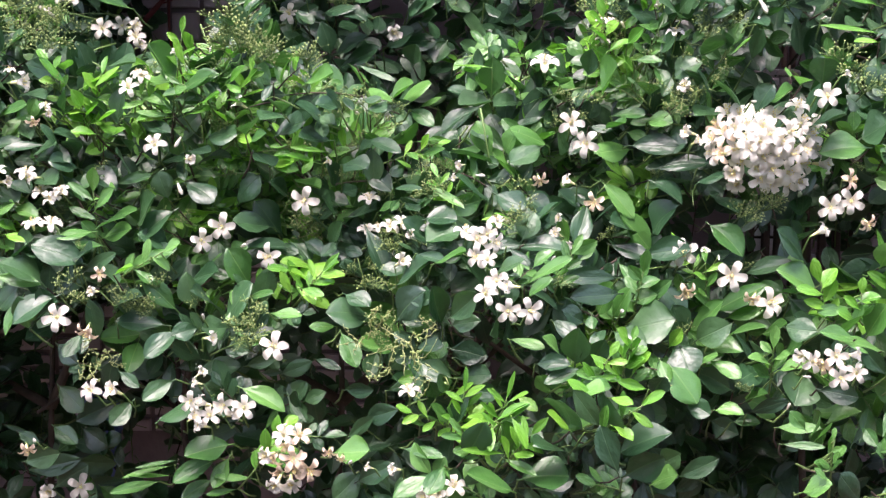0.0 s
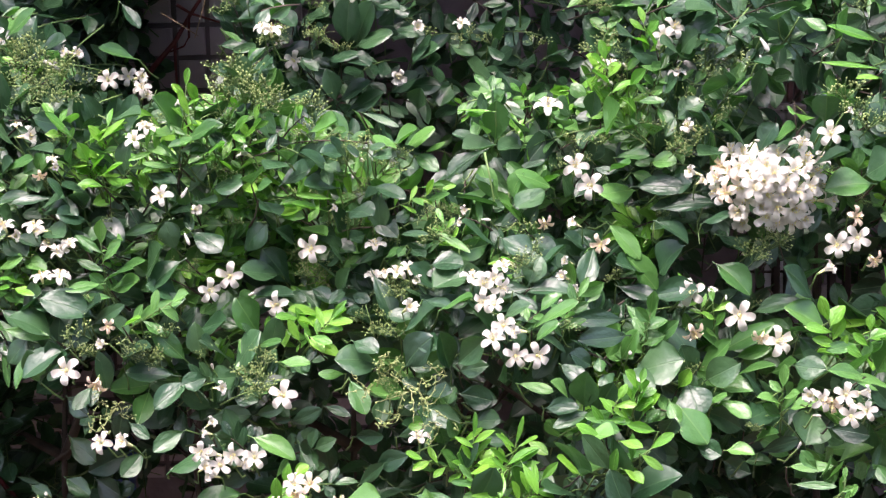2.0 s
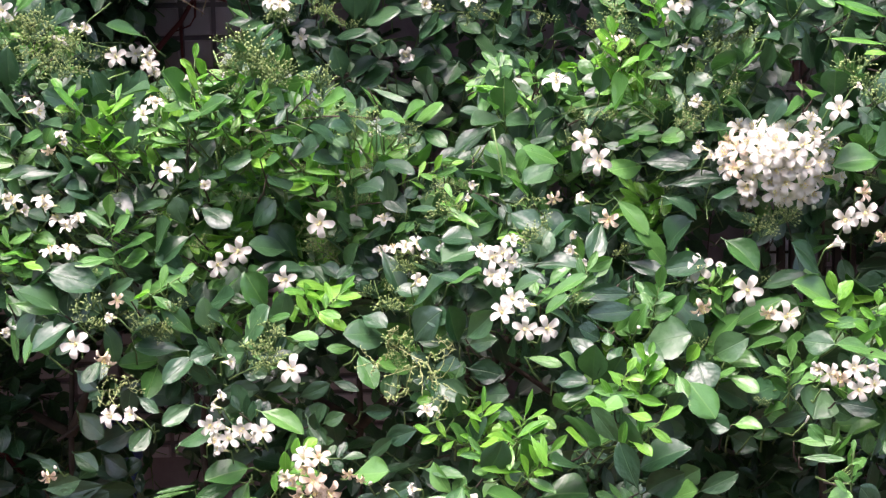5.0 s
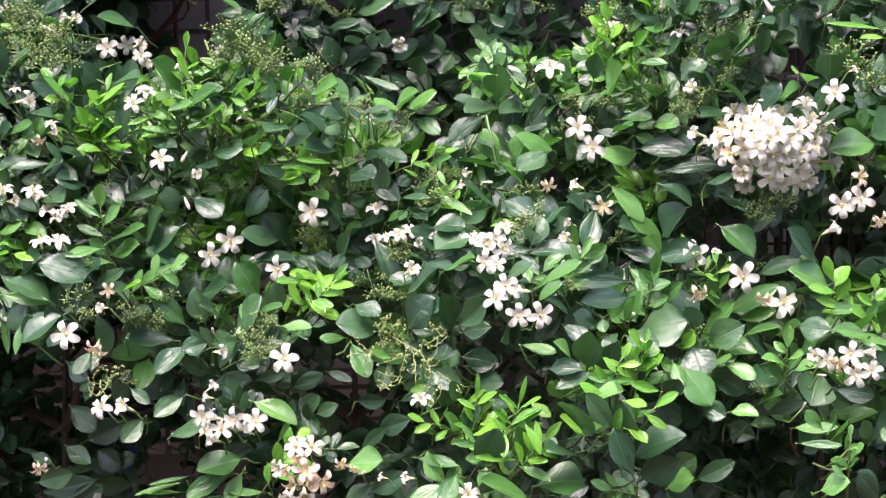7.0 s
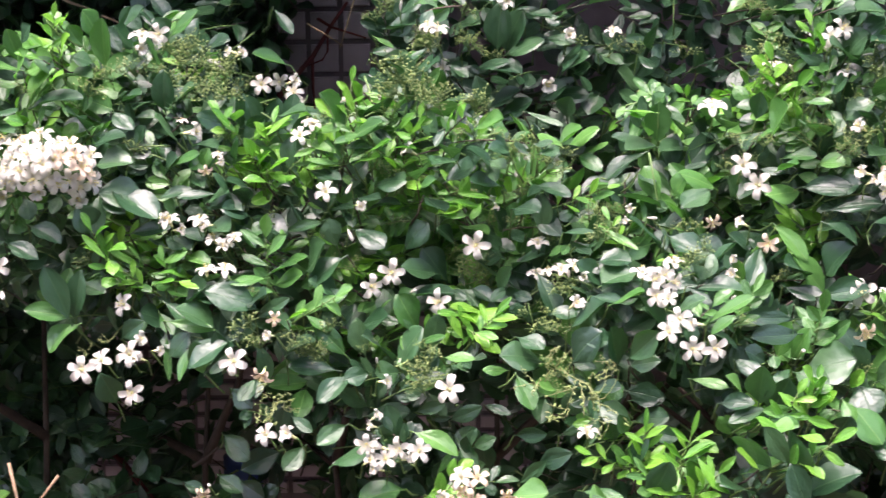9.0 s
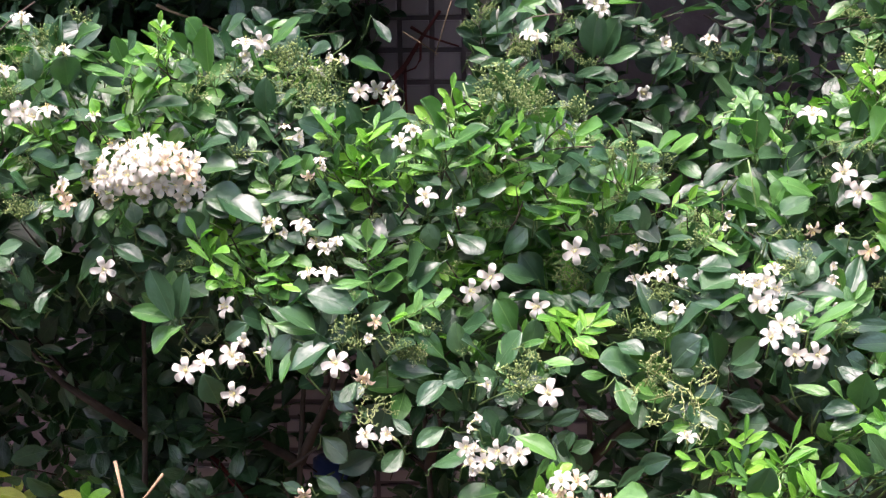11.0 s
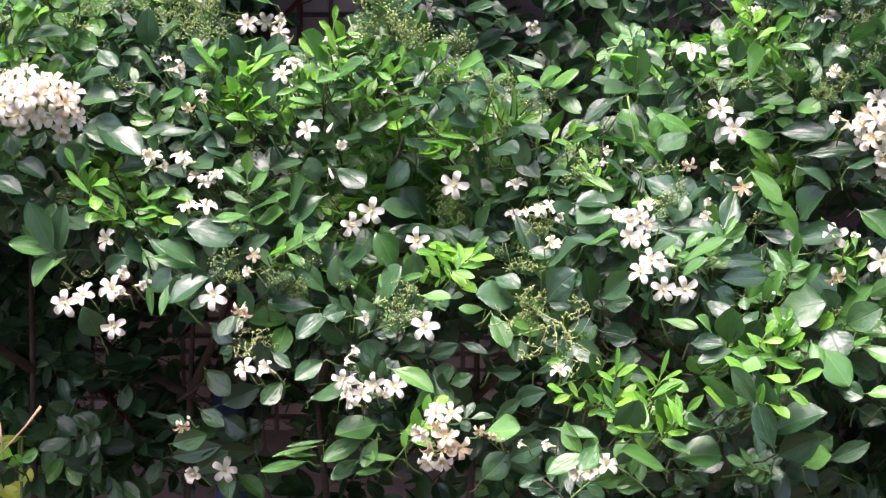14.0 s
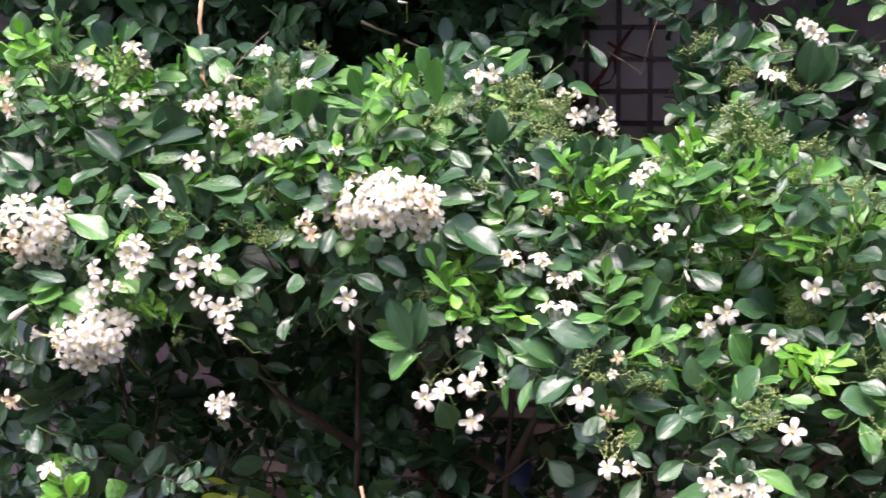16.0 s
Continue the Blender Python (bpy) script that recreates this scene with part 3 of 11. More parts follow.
flower(left, 'tube', -0.339, 1.344, 1.469, 0.0083, -48, 31)
flower(left, 'bell', -0.320, 1.342, 1.479, 0.0082, 58, 27)
flower(rear, 'open', -0.326, 1.492, 1.451, 0.0108, 6, 18)
flower(rear, 'open', -0.313, 1.522, 1.453, 0.0099, 7, -5)
flower(rear, 'bell', -0.296, 1.487, 1.453, 0.0102, 59, 17)
flower(rear, 'open', -0.296, 1.501, 1.443, 0.0098, -10, 25)
flower(rear, 'bell', -0.296, 1.513, 1.433, 0.0093, 49, 25)
flower(mid, 'bell', -0.219, 1.284, 1.438, 0.0070, -74, 40)
flower(mid, 'open', -0.248, 1.279, 1.419, 0.0075, 5, 56)
flower(mid, 'open', -0.259, 1.277, 1.410, 0.0088, 4, 34)
flower(mid, 'open', -0.252, 1.281, 1.421, 0.0070, -14, 67)
flower(left, 'bell', -0.356, 1.298, 1.413, 0.0118, 73, 6)
flower(left, 'open', -0.365, 1.308, 1.422, 0.0052, -20, 74)
flower(left, 'open', -0.330, 1.284, 1.394, 0.0061, 21, 69)
flower(left, 'bell', -0.329, 1.280, 1.388, 0.0056, 62, 11)
flower(left, 'old', -0.340, 1.279, 1.382, 0.0061, 29, -40)
flower(mid, 'bell', -0.166, 1.275, 1.396, 0.0098, -70, 32)
flower(mid, 'open', -0.237, 1.266, 1.364, 0.0098, -12, 28)
flower(mid, 'tube', -0.218, 1.267, 1.366, 0.0060, -39, -49)
flower(mid, 'bell', -0.210, 1.265, 1.352, 0.0070, 41, 0)
flower(mid, 'tube', -0.217, 1.262, 1.328, 0.0061, 44, -60)
flower(mid, 'open', -0.144, 1.294, 1.496, 0.0103, 9, 66)
flower(mid, 'open', -0.152, 1.296, 1.499, 0.0079, -17, 60)
flower(rear, 'bell', -0.169, 1.548, 1.481, 0.0067, 54, 25)
flower(rear, 'open', -0.152, 1.544, 1.464, 0.0106, -5, 15)
flower(mid, 'tube', -0.192, 1.283, 1.441, 0.0033, -19, -55)
flower(rear, 'bell', -0.134, 1.489, 1.418, 0.0070, 40, 40)
flower(rear, 'bell', -0.049, 1.510, 1.448, 0.0115, 19, -17)
flower(rear, 'bell', 0.045, 1.542, 1.441, 0.0084, 58, 35)
flower(rear, 'open', 0.015, 1.500, 1.497, 0.0092, -9, 57)
flower(right, 'open', 0.085, 1.293, 1.429, 0.0122, -7, 59)
flower(mid, 'tube', -0.071, 1.274, 1.389, 0.0061, -18, 9)
flower(mid, 'tube', -0.079, 1.276, 1.377, 0.0047, 6, -49)
flower(right, 'open', 0.115, 1.236, 1.368, 0.0113, -24, 13)
flower(right, 'open', 0.103, 1.240, 1.384, 0.0109, 2, 25)
flower(mid, 'bell', -0.043, 1.269, 1.387, 0.0056, -50, 5)
flower(right, 'open', 0.179, 1.274, 1.485, 0.0092, -3, 25)
flower(right, 'open', 0.187, 1.271, 1.492, 0.0101, 18, 30)
flower(right, 'tube', 0.174, 1.273, 1.476, 0.0055, -22, 20)
flower(right, 'open', 0.210, 1.254, 1.480, 0.0045, 23, 63)
flower(right, 'tube', 0.258, 1.257, 1.477, 0.0077, 50, -48)
flower(right, 'bell', 0.251, 1.243, 1.464, 0.0054, 71, 39)
flower(right, 'tube', 0.309, 1.267, 1.467, 0.0032, 40, 25)
flower(right, 'open', 0.187, 1.253, 1.456, 0.0077, -4, 69)
flower(right, 'open', 0.132, 1.286, 1.448, 0.0065, 23, 67)
flower(right, 'open', 0.131, 1.305, 1.465, 0.0052, 7, 73)
flower(right, 'open', 0.138, 1.297, 1.464, 0.0052, -13, 62)
flower(right, 'tube', 0.148, 1.285, 1.461, 0.0042, -56, 45)
flower(right, 'bell', 0.195, 1.230, 1.413, 0.0094, -61, 31)
flower(right, 'open', 0.291, 1.171, 1.411, 0.0103, -19, 16)
flower(right, 'bell', 0.305, 1.176, 1.427, 0.0047, 55, 21)
flower(right, 'tube', 0.240, 1.194, 1.405, 0.0044, 20, -1)
flower(right, 'bell', 0.196, 1.220, 1.378, 0.0089, -69, 17)
flower(right, 'bell', 0.199, 1.217, 1.371, 0.0067, 56, 30)
flower(right, 'open', 0.302, 1.190, 1.323, 0.0110, -15, 1)
flower(right, 'open', 0.318, 1.191, 1.328, 0.0106, -10, 6)
flower(right, 'bell', 0.292, 1.186, 1.304, 0.0097, 67, 32)
flower(right, 'old', 0.316, 1.193, 1.344, 0.0088, 38, 6)
flower(right, 'old', 0.330, 1.187, 1.311, 0.0079, 19, -29)
flower(right, 'bell', 0.102, 1.227, 1.338, 0.0081, -66, 27)
flower(right, 'old', 0.121, 1.220, 1.323, 0.0090, -20, -13)
flower(right, 'bell', 0.094, 1.205, 1.311, 0.0067, -71, 21)
flower(right, 'bell', 0.090, 1.187, 1.302, 0.0075, -56, 27)
flower(right, 'bell', 0.094, 1.178, 1.295, 0.0061, 45, 0)
flower(right, 'open', 0.189, 1.191, 1.287, 0.0115, -19, 9)
flower(right, 'open', 0.226, 1.187, 1.269, 0.0124, -13, 8)
flower(right, 'tube', 0.216, 1.190, 1.283, 0.0035, -6, -32)
flower(right, 'open', 0.256, 1.184, 1.248, 0.0128, 21, 22)
flower(right, 'old', 0.243, 1.185, 1.252, 0.0089, -37, -43)
flower(right, 'old', 0.189, 1.182, 1.258, 0.0097, 19, -35)
flower(right, 'tube', 0.136, 1.148, 1.250, 0.0060, -3, 4)
flower(mid, 'bell', 0.015, 1.242, 1.350, 0.0059, -46, 0)
flower(mid, 'bell', 0.011, 1.232, 1.341, 0.0050, -58, 8)
flower(mid, 'tube', 0.030, 1.231, 1.343, 0.0050, 55, 0)
flower(mid, 'open', -0.061, 1.266, 1.319, 0.0093, -10, 60)
flower(mid, 'open', -0.112, 1.236, 1.322, 0.0118, -7, 0)
flower(mid, 'bell', -0.098, 1.286, 1.347, 0.0052, 63, 28)
flower(mid, 'open', -0.063, 1.254, 1.295, 0.0079, 7, 60)
flower(mid, 'open', -0.053, 1.244, 1.298, 0.0074, -27, 75)
flower(mid, 'open', -0.043, 1.235, 1.301, 0.0082, 24, 56)
flower(mid, 'open', -0.033, 1.227, 1.305, 0.0082, 17, 56)
flower(mid, 'bell', -0.024, 1.208, 1.298, 0.0063, -42, 29)
flower(mid, 'bell', -0.034, 1.198, 1.278, 0.0098, 42, 34)
flower(mid, 'open', 0.018, 1.174, 1.306, 0.0096, 8, 72)
flower(mid, 'open', 0.026, 1.162, 1.303, 0.0095, 24, 24)
flower(mid, 'open', 0.034, 1.164, 1.306, 0.0095, 23, 23)
flower(mid, 'open', 0.042, 1.179, 1.313, 0.0092, -4, 71)
flower(mid, 'open', 0.039, 1.151, 1.302, 0.0085, 29, -1)
flower(mid, 'open', 0.026, 1.138, 1.294, 0.0097, -25, 2)
flower(mid, 'open', 0.033, 1.129, 1.293, 0.0076, -3, 30)
flower(mid, 'open', 0.031, 1.101, 1.273, 0.0095, 2, 29)
flower(mid, 'open', 0.039, 1.104, 1.282, 0.0090, -9, 18)
flower(mid, 'bell', 0.051, 1.097, 1.279, 0.0090, -70, 10)
flower(mid, 'open', 0.047, 1.092, 1.262, 0.0094, 5, 6)
flower(right, 'open', 0.063, 1.092, 1.262, 0.0102, 13, 8)
flower(right, 'tube', 0.083, 1.144, 1.291, 0.0043, 24, 34)
flower(right, 'old', 0.077, 1.227, 1.340, 0.0077, 16, -43)
flower(mid, 'open', -0.183, 1.263, 1.296, 0.0117, 1, 3)
flower(mid, 'open', -0.200, 1.260, 1.285, 0.0108, 30, 1)
flower(mid, 'tube', -0.165, 1.259, 1.281, 0.0056, 33, 19)
flower(mid, 'open', -0.143, 1.252, 1.273, 0.0112, -26, 2)
flower(left, 'open', -0.344, 1.266, 1.340, 0.0098, 18, 66)
flower(left, 'bell', -0.336, 1.263, 1.337, 0.0079, -59, 3)
flower(left, 'open', -0.312, 1.255, 1.327, 0.0079, -12, 57)
flower(left, 'open', -0.322, 1.254, 1.320, 0.0069, -2, 57)
flower(left, 'open', -0.319, 1.243, 1.302, 0.0097, 2, 61)
flower(mid, 'old', -0.274, 1.208, 1.267, 0.0067, 26, -4)
flower(mid, 'bell', -0.275, 1.196, 1.255, 0.0067, -44, 10)
flower(left, 'open', -0.303, 1.184, 1.237, 0.0115, -7, 16)
flower(mid, 'old', -0.280, 1.185, 1.226, 0.0093, -18, -44)
flower(mid, 'bell', -0.185, 1.189, 1.219, 0.0080, 61, 7)
flower(mid, 'tube', -0.191, 1.204, 1.233, 0.0045, -1, 46)
flower(mid, 'open', -0.132, 1.176, 1.215, 0.0119, -11, 23)
flower(mid, 'open', -0.280, 1.190, 1.176, 0.0099, -22, 34)
flower(mid, 'bell', -0.259, 1.186, 1.176, 0.0107, -46, 31)
flower(mid, 'bell', -0.191, 1.177, 1.193, 0.0067, 66, 37)
flower(mid, 'bell', -0.192, 1.175, 1.186, 0.0062, -66, 19)
flower(mid, 'open', -0.198, 1.173, 1.172, 0.0093, 2, 0)
flower(mid, 'bell', -0.186, 1.172, 1.170, 0.0093, -69, 23)
flower(mid, 'open', -0.183, 1.171, 1.161, 0.0093, -5, 25)
flower(mid, 'bell', -0.197, 1.170, 1.159, 0.0084, 51, 37)
flower(mid, 'bell', -0.188, 1.169, 1.153, 0.0089, -68, 19)
flower(mid, 'open', -0.172, 1.172, 1.169, 0.0093, -17, -1)
flower(mid, 'open', -0.156, 1.171, 1.167, 0.0102, 11, 25)
flower(mid, 'bell', -0.166, 1.171, 1.161, 0.0084, 64, 18)
flower(mid, 'open', -0.026, 1.144, 1.188, 0.0091, -14, 70)
flower(mid, 'old', -0.123, 1.159, 1.141, 0.0084, -32, -32)
flower(mid, 'old', -0.132, 1.159, 1.131, 0.0088, -39, -27)
flower(mid, 'old', -0.115, 1.152, 1.132, 0.0083, 31, -9)
flower(mid, 'old', -0.127, 1.154, 1.122, 0.0092, -1, -48)
flower(mid, 'old', -0.113, 1.147, 1.126, 0.0079, -22, -35)
flower(mid, 'bell', -0.122, 1.162, 1.151, 0.0066, -47, 29)
flower(mid, 'old', -0.087, 1.137, 1.142, 0.0065, -3, -27)
flower(mid, 'old', -0.077, 1.128, 1.140, 0.0051, -13, -38)
flower(mid, 'tube', -0.070, 1.120, 1.139, 0.0055, 18, 28)
flower(mid, 'bell', -0.054, 1.104, 1.140, 0.0050, -67, 22)
flower(mid, 'bell', -0.034, 1.082, 1.146, 0.0070, -59, 13)
flower(right, 'tube', 0.253, 1.094, 1.190, 0.0041, 31, 58)
flower(right, 'bell', 0.264, 1.103, 1.226, 0.0083, -44, 2)
flower(right, 'open', 0.270, 1.097, 1.223, 0.0087, 16, 12)
flower(right, 'old', 0.277, 1.096, 1.221, 0.0083, -10, -29)
flower(right, 'open', 0.287, 1.097, 1.227, 0.0095, -9, 18)
flower(right, 'bell', 0.298, 1.097, 1.228, 0.0087, 66, 6)
flower(right, 'open', 0.290, 1.093, 1.212, 0.0095, -7, 5)
flower(right, 'open', 0.302, 1.095, 1.215, 0.0082, -23, 24)
flower(right, 'tube', 0.266, 1.096, 1.212, 0.0037, 54, 4)
flower(left, 'bell', -0.379, 1.246, 1.234, 0.0070, 68, 4)
flower(left, 'old', -0.333, 1.190, 1.128, 0.0081, 21, -41)
flower(left, 'tube', -0.328, 1.193, 1.134, 0.0054, 15, 2)
flower(left, 'open', -0.773, 1.316, 1.509, 0.0104, 19, -2)
flower(left, 'open', -0.762, 1.316, 1.501, 0.0104, 12, 28)
flower(left, 'open', -0.757, 1.315, 1.492, 0.0100, -32, 22)
flower(left, 'open', -0.770, 1.315, 1.502, 0.0095, -13, 70)
flower(left, 'open', -0.726, 1.321, 1.524, 0.0100, 29, 55)
flower(left, 'bell', -0.718, 1.321, 1.516, 0.0090, 49, 7)
flower(left, 'bell', -0.710, 1.320, 1.507, 0.0090, -44, 37)
flower(left, 'open', -0.727, 1.315, 1.474, 0.0119, 33, 28)
flower(left, 'old', -0.839, 1.298, 1.471, 0.0094, -18, -23)
flower(left, 'bell', -0.835, 1.296, 1.462, 0.0070, -62, 10)
flower(left, 'old', -0.843, 1.303, 1.496, 0.0080, 19, -7)
flower(left, 'open', -0.600, 1.314, 1.520, 0.0099, 26, 58)
flower(left, 'bell', -0.627, 1.312, 1.497, 0.0109, -71, 10)
flower(left, 'open', -0.668, 1.314, 1.471, 0.0095, -14, 62)
flower(left, 'open', -0.657, 1.312, 1.471, 0.0100, 4, 59)
flower(left, 'open', -0.648, 1.312, 1.475, 0.0095, 25, 18)
flower(left, 'open', -0.625, 1.307, 1.474, 0.0099, -18, -1)
flower(left, 'open', -0.614, 1.304, 1.473, 0.0104, -0, 67)
flower(left, 'bell', -0.625, 1.304, 1.462, 0.0076, 71, 5)
flower(left, 'tube', -0.646, 1.307, 1.459, 0.0071, -13, 33)
flower(left, 'open', -0.640, 1.303, 1.450, 0.0090, 2, 13)
flower(left, 'open', -0.601, 1.288, 1.435, 0.0103, 27, 2)
flower(left, 'open', -0.592, 1.288, 1.439, 0.0103, 25, 16)
flower(left, 'open', -0.581, 1.284, 1.434, 0.0098, -15, 9)
flower(left, 'open', -0.568, 1.283, 1.438, 0.0107, -13, 68)
flower(left, 'open', -0.662, 1.294, 1.421, 0.0108, -4, 16)
flower(left, 'tube', -0.644, 1.294, 1.427, 0.0071, 18, 43)
flower(left, 'bell', -0.705, 1.256, 1.385, 0.0106, -50, 27)
flower(left, 'open', -0.682, 1.261, 1.391, 0.0115, 13, 31)
flower(left, 'open', -0.655, 1.242, 1.338, 0.0110, -8, 16)
flower(left, 'open', -0.657, 1.239, 1.323, 0.0114, 18, 8)
flower(left, 'open', -0.652, 1.243, 1.345, 0.0101, -10, 67)
flower(left, 'open', -0.634, 1.245, 1.334, 0.0115, -9, 29)
flower(left, 'open', -0.642, 1.239, 1.304, 0.0106, -11, 4)
flower(left, 'open', -0.627, 1.242, 1.295, 0.0110, 8, 19)
flower(left, 'bell', -0.616, 1.244, 1.298, 0.0101, 73, 17)
flower(left, 'open', -0.622, 1.241, 1.283, 0.0101, -4, 21)
flower(left, 'bell', -0.615, 1.241, 1.269, 0.0088, -61, 16)
flower(left, 'tube', -0.593, 1.250, 1.311, 0.0055, 43, 47)
flower(left, 'open', -0.702, 1.244, 1.353, 0.0091, 20, 25)
flower(left, 'open', -0.710, 1.242, 1.345, 0.0096, 27, 5)
flower(left, 'open', -0.695, 1.242, 1.343, 0.0096, 31, 3)
flower(left, 'open', -0.698, 1.240, 1.333, 0.0091, -28, 15)
flower(left, 'bell', -0.701, 1.239, 1.323, 0.0091, -42, 38)
flower(left, 'bell', -0.715, 1.238, 1.314, 0.0082, -45, 16)
flower(left, 'open', -0.709, 1.241, 1.337, 0.0087, -9, 33)
flower(left, 'open', -0.740, 1.242, 1.328, 0.0105, -30, 15)
flower(left, 'open', -0.735, 1.239, 1.315, 0.0101, -2, 1)
flower(left, 'open', -0.742, 1.238, 1.301, 0.0092, -11, 10)
flower(left, 'old', -0.819, 1.231, 1.210, 0.0115, -11, -17)
flower(left, 'open', -0.782, 1.222, 1.148, 0.0120, 3, 64)
flower(left, 'open', -0.631, 1.236, 1.210, 0.0093, -4, 19)
flower(left, 'open', -0.620, 1.237, 1.213, 0.0093, -1, 0)
flower(left, 'bell', -0.625, 1.235, 1.200, 0.0088, 54, 34)
flower(left, 'old', -0.548, 1.259, 1.368, 0.0092, -29, -17)
flower(left, 'bell', -0.551, 1.260, 1.376, 0.0083, 56, 32)
flower(left, 'old', -0.545, 1.257, 1.360, 0.0083, 17, -0)
flower(left, 'bell', -0.554, 1.260, 1.370, 0.0079, -73, 9)
flower(left, 'open', -0.409, 1.357, 1.495, 0.0117, 30, 64)
flower(left, 'bell', -0.411, 1.353, 1.485, 0.0088, 45, 1)
flower(left, 'tube', -0.344, 1.351, 1.473, 0.0083, -41, 5)
flower(left, 'bell', -0.328, 1.353, 1.481, 0.0083, -61, 13)
flower(left, 'open', -0.525, 1.275, 1.434, 0.0069, 0, 60)
flower(left, 'open', -0.559, 1.305, 1.491, 0.0094, -11, 64)
flower(left, 'tube', -0.516, 1.281, 1.446, 0.0033, 28, 40)
flower(left, 'open', -0.369, 1.268, 1.340, 0.0098, -24, 62)
flower(left, 'bell', -0.376, 1.269, 1.343, 0.0075, 46, 4)
flower(left, 'bell', -0.363, 1.267, 1.333, 0.0075, 66, 8)
flower(left, 'open', -0.330, 1.259, 1.326, 0.0093, -20, 56)
flower(left, 'bell', -0.320, 1.256, 1.324, 0.0079, 43, 5)
flower(left, 'open', -0.336, 1.250, 1.300, 0.0097, -22, 75)
flower(left, 'open', -0.411, 1.267, 1.270, 0.0104, -30, 18)
flower(left, 'open', -0.514, 1.254, 1.304, 0.0111, 26, 2)
flower(left, 'tube', -0.509, 1.251, 1.281, 0.0084, 22, -19)
flower(left, 'open', -0.443, 1.246, 1.218, 0.0121, 10, 14)
flower(left, 'open', -0.427, 1.250, 1.225, 0.0112, -25, 31)
flower(left, 'open', -0.404, 1.253, 1.230, 0.0117, 0, 34)
flower(left, 'bell', -0.399, 1.258, 1.240, 0.0099, 74, 26)
flower(left, 'bell', -0.394, 1.251, 1.226, 0.0084, -58, 21)
flower(left, 'open', -0.402, 1.248, 1.198, 0.0108, -4, 5)
flower(left, 'tube', -0.480, 1.367, 1.564, 0.0049, -60, 3)
flower(mid, 'open', -0.328, 1.340, 1.045, 0.0121, 10, 20)
flower(left, 'bell', -0.355, 1.340, 1.040, 0.0115, -20, 20)
flower(mid, 'open', 0.008, 1.100, 1.127, 0.0100, 20, 50)
flower(mid, 'bell', -0.003, 1.100, 1.122, 0.0100, -20, 10)
flower(mid, 'bell', -0.012, 1.100, 1.120, 0.0090, -40, 0)
# the old ones in this cluster use fading petals to imitate leaf shade
flower(mid, 'bell', -0.117, 1.140, 1.118, 0.0115, 5, -25)
flower(mid, 'bell', -0.127, 1.140, 1.118, 0.0110, -25, -30)
flower(mid, 'old', -0.110, 1.140, 1.154, 0.0095, 15, 40)
flower(mid, 'open', -0.122, 1.140, 1.154, 0.0095, -15, 40)
flower(mid, 'old', -0.103, 1.135, 1.128, 0.0110, 25, -10)
flower(mid, 'bell', -0.133, 1.140, 1.139, 0.0100, -40, 0)
flower(mid, 'old', -0.114, 1.130, 1.139, 0.0105, 0, 5)
flower(right, 'bell', 0.206, 1.200, 1.285, 0.0060, 30, 60)
flower(left, 'tube', -0.818, 1.250, 1.287, 0.0125, -60, -30)

flower(rear, 'open', -0.104, 1.500, 1.541, 0.0095, -20, 40)
flower(rear, 'open', -0.095, 1.500, 1.534, 0.0105, 5, 30)
flower(rear, 'open', -0.088, 1.500, 1.528, 0.0095, 25, 20)
flower(rear, 'bell', -0.028, 1.500, 1.494, 0.0090, 20, 20)
flower(rear, 'tube', -0.190, 1.500, 1.525, 0.0060, 10, 80)

# leaflets on the outside of the shrubs
leaf(left, 'd', -0.374, 1.322, 1.406, -0.382, 1.303, 1.429, 0.022, 28)
leaf(mid, 'y', -0.290, 1.284, 1.409, -0.267, 1.277, 1.428, 0.006, 9)
leaf(left, 'y', -0.301, 1.299, 1.406, -0.293, 1.287, 1.421, 0.007, 27)
leaf(left, 'y', -0.318, 1.300, 1.413, -0.336, 1.293, 1.433, 0.007, 18)
leaf(mid, 'y', -0.209, 1.302, 1.440, -0.216, 1.291, 1.455, 0.007, -24)
leaf(mid, 'y', -0.205, 1.290, 1.445, -0.191, 1.283, 1.442, 0.006, 16)
leaf(mid, 'y', -0.217, 1.300, 1.428, -0.224, 1.296, 1.450, 0.007, -16)
leaf(mid, 'y', -0.176, 1.280, 1.414, -0.165, 1.267, 1.429, 0.006, 18)
leaf(mid, 'y', -0.166, 1.287, 1.411, -0.154, 1.273, 1.426, 0.006, -1)
leaf(mid, 'y', -0.285, 1.273, 1.382, -0.267, 1.266, 1.391, 0.006, -27)
leaf(mid, 'y', -0.182, 1.282, 1.398, -0.163, 1.267, 1.403, 0.007, -26)
leaf(mid, 'm', -0.229, 1.283, 1.403, -0.212, 1.269, 1.411, 0.007, 28)
leaf(mid, 'd', -0.058, 1.291, 1.387, -0.029, 1.280, 1.400, 0.009, 12)
leaf(mid, 'y', 0.038, 1.301, 1.425, 0.009, 1.296, 1.428, 0.004, 28)
leaf(mid, 'y', 0.033, 1.311, 1.425, 0.019, 1.296, 1.425, 0.006, -20)
leaf(right, 'y', 0.352, 1.264, 1.455, 0.302, 1.248, 1.463, 0.005, -8)
leaf(right, 'y', 0.344, 1.234, 1.449, 0.324, 1.228, 1.450, 0.006, 5)
leaf(right, 'y', 0.357, 1.289, 1.477, 0.313, 1.277, 1.492, 0.010, -10)
leaf(right, 'd', 0.190, 1.272, 1.426, 0.197, 1.255, 1.447, 0.014, 8)
leaf(right, 'd', 0.178, 1.299, 1.467, 0.157, 1.281, 1.477, 0.014, -13)
leaf(right, 'd', 0.193, 1.275, 1.472, 0.200, 1.260, 1.488, 0.017, 15)
leaf(right, 'd', 0.228, 1.265, 1.478, 0.207, 1.248, 1.485, 0.013, 9)
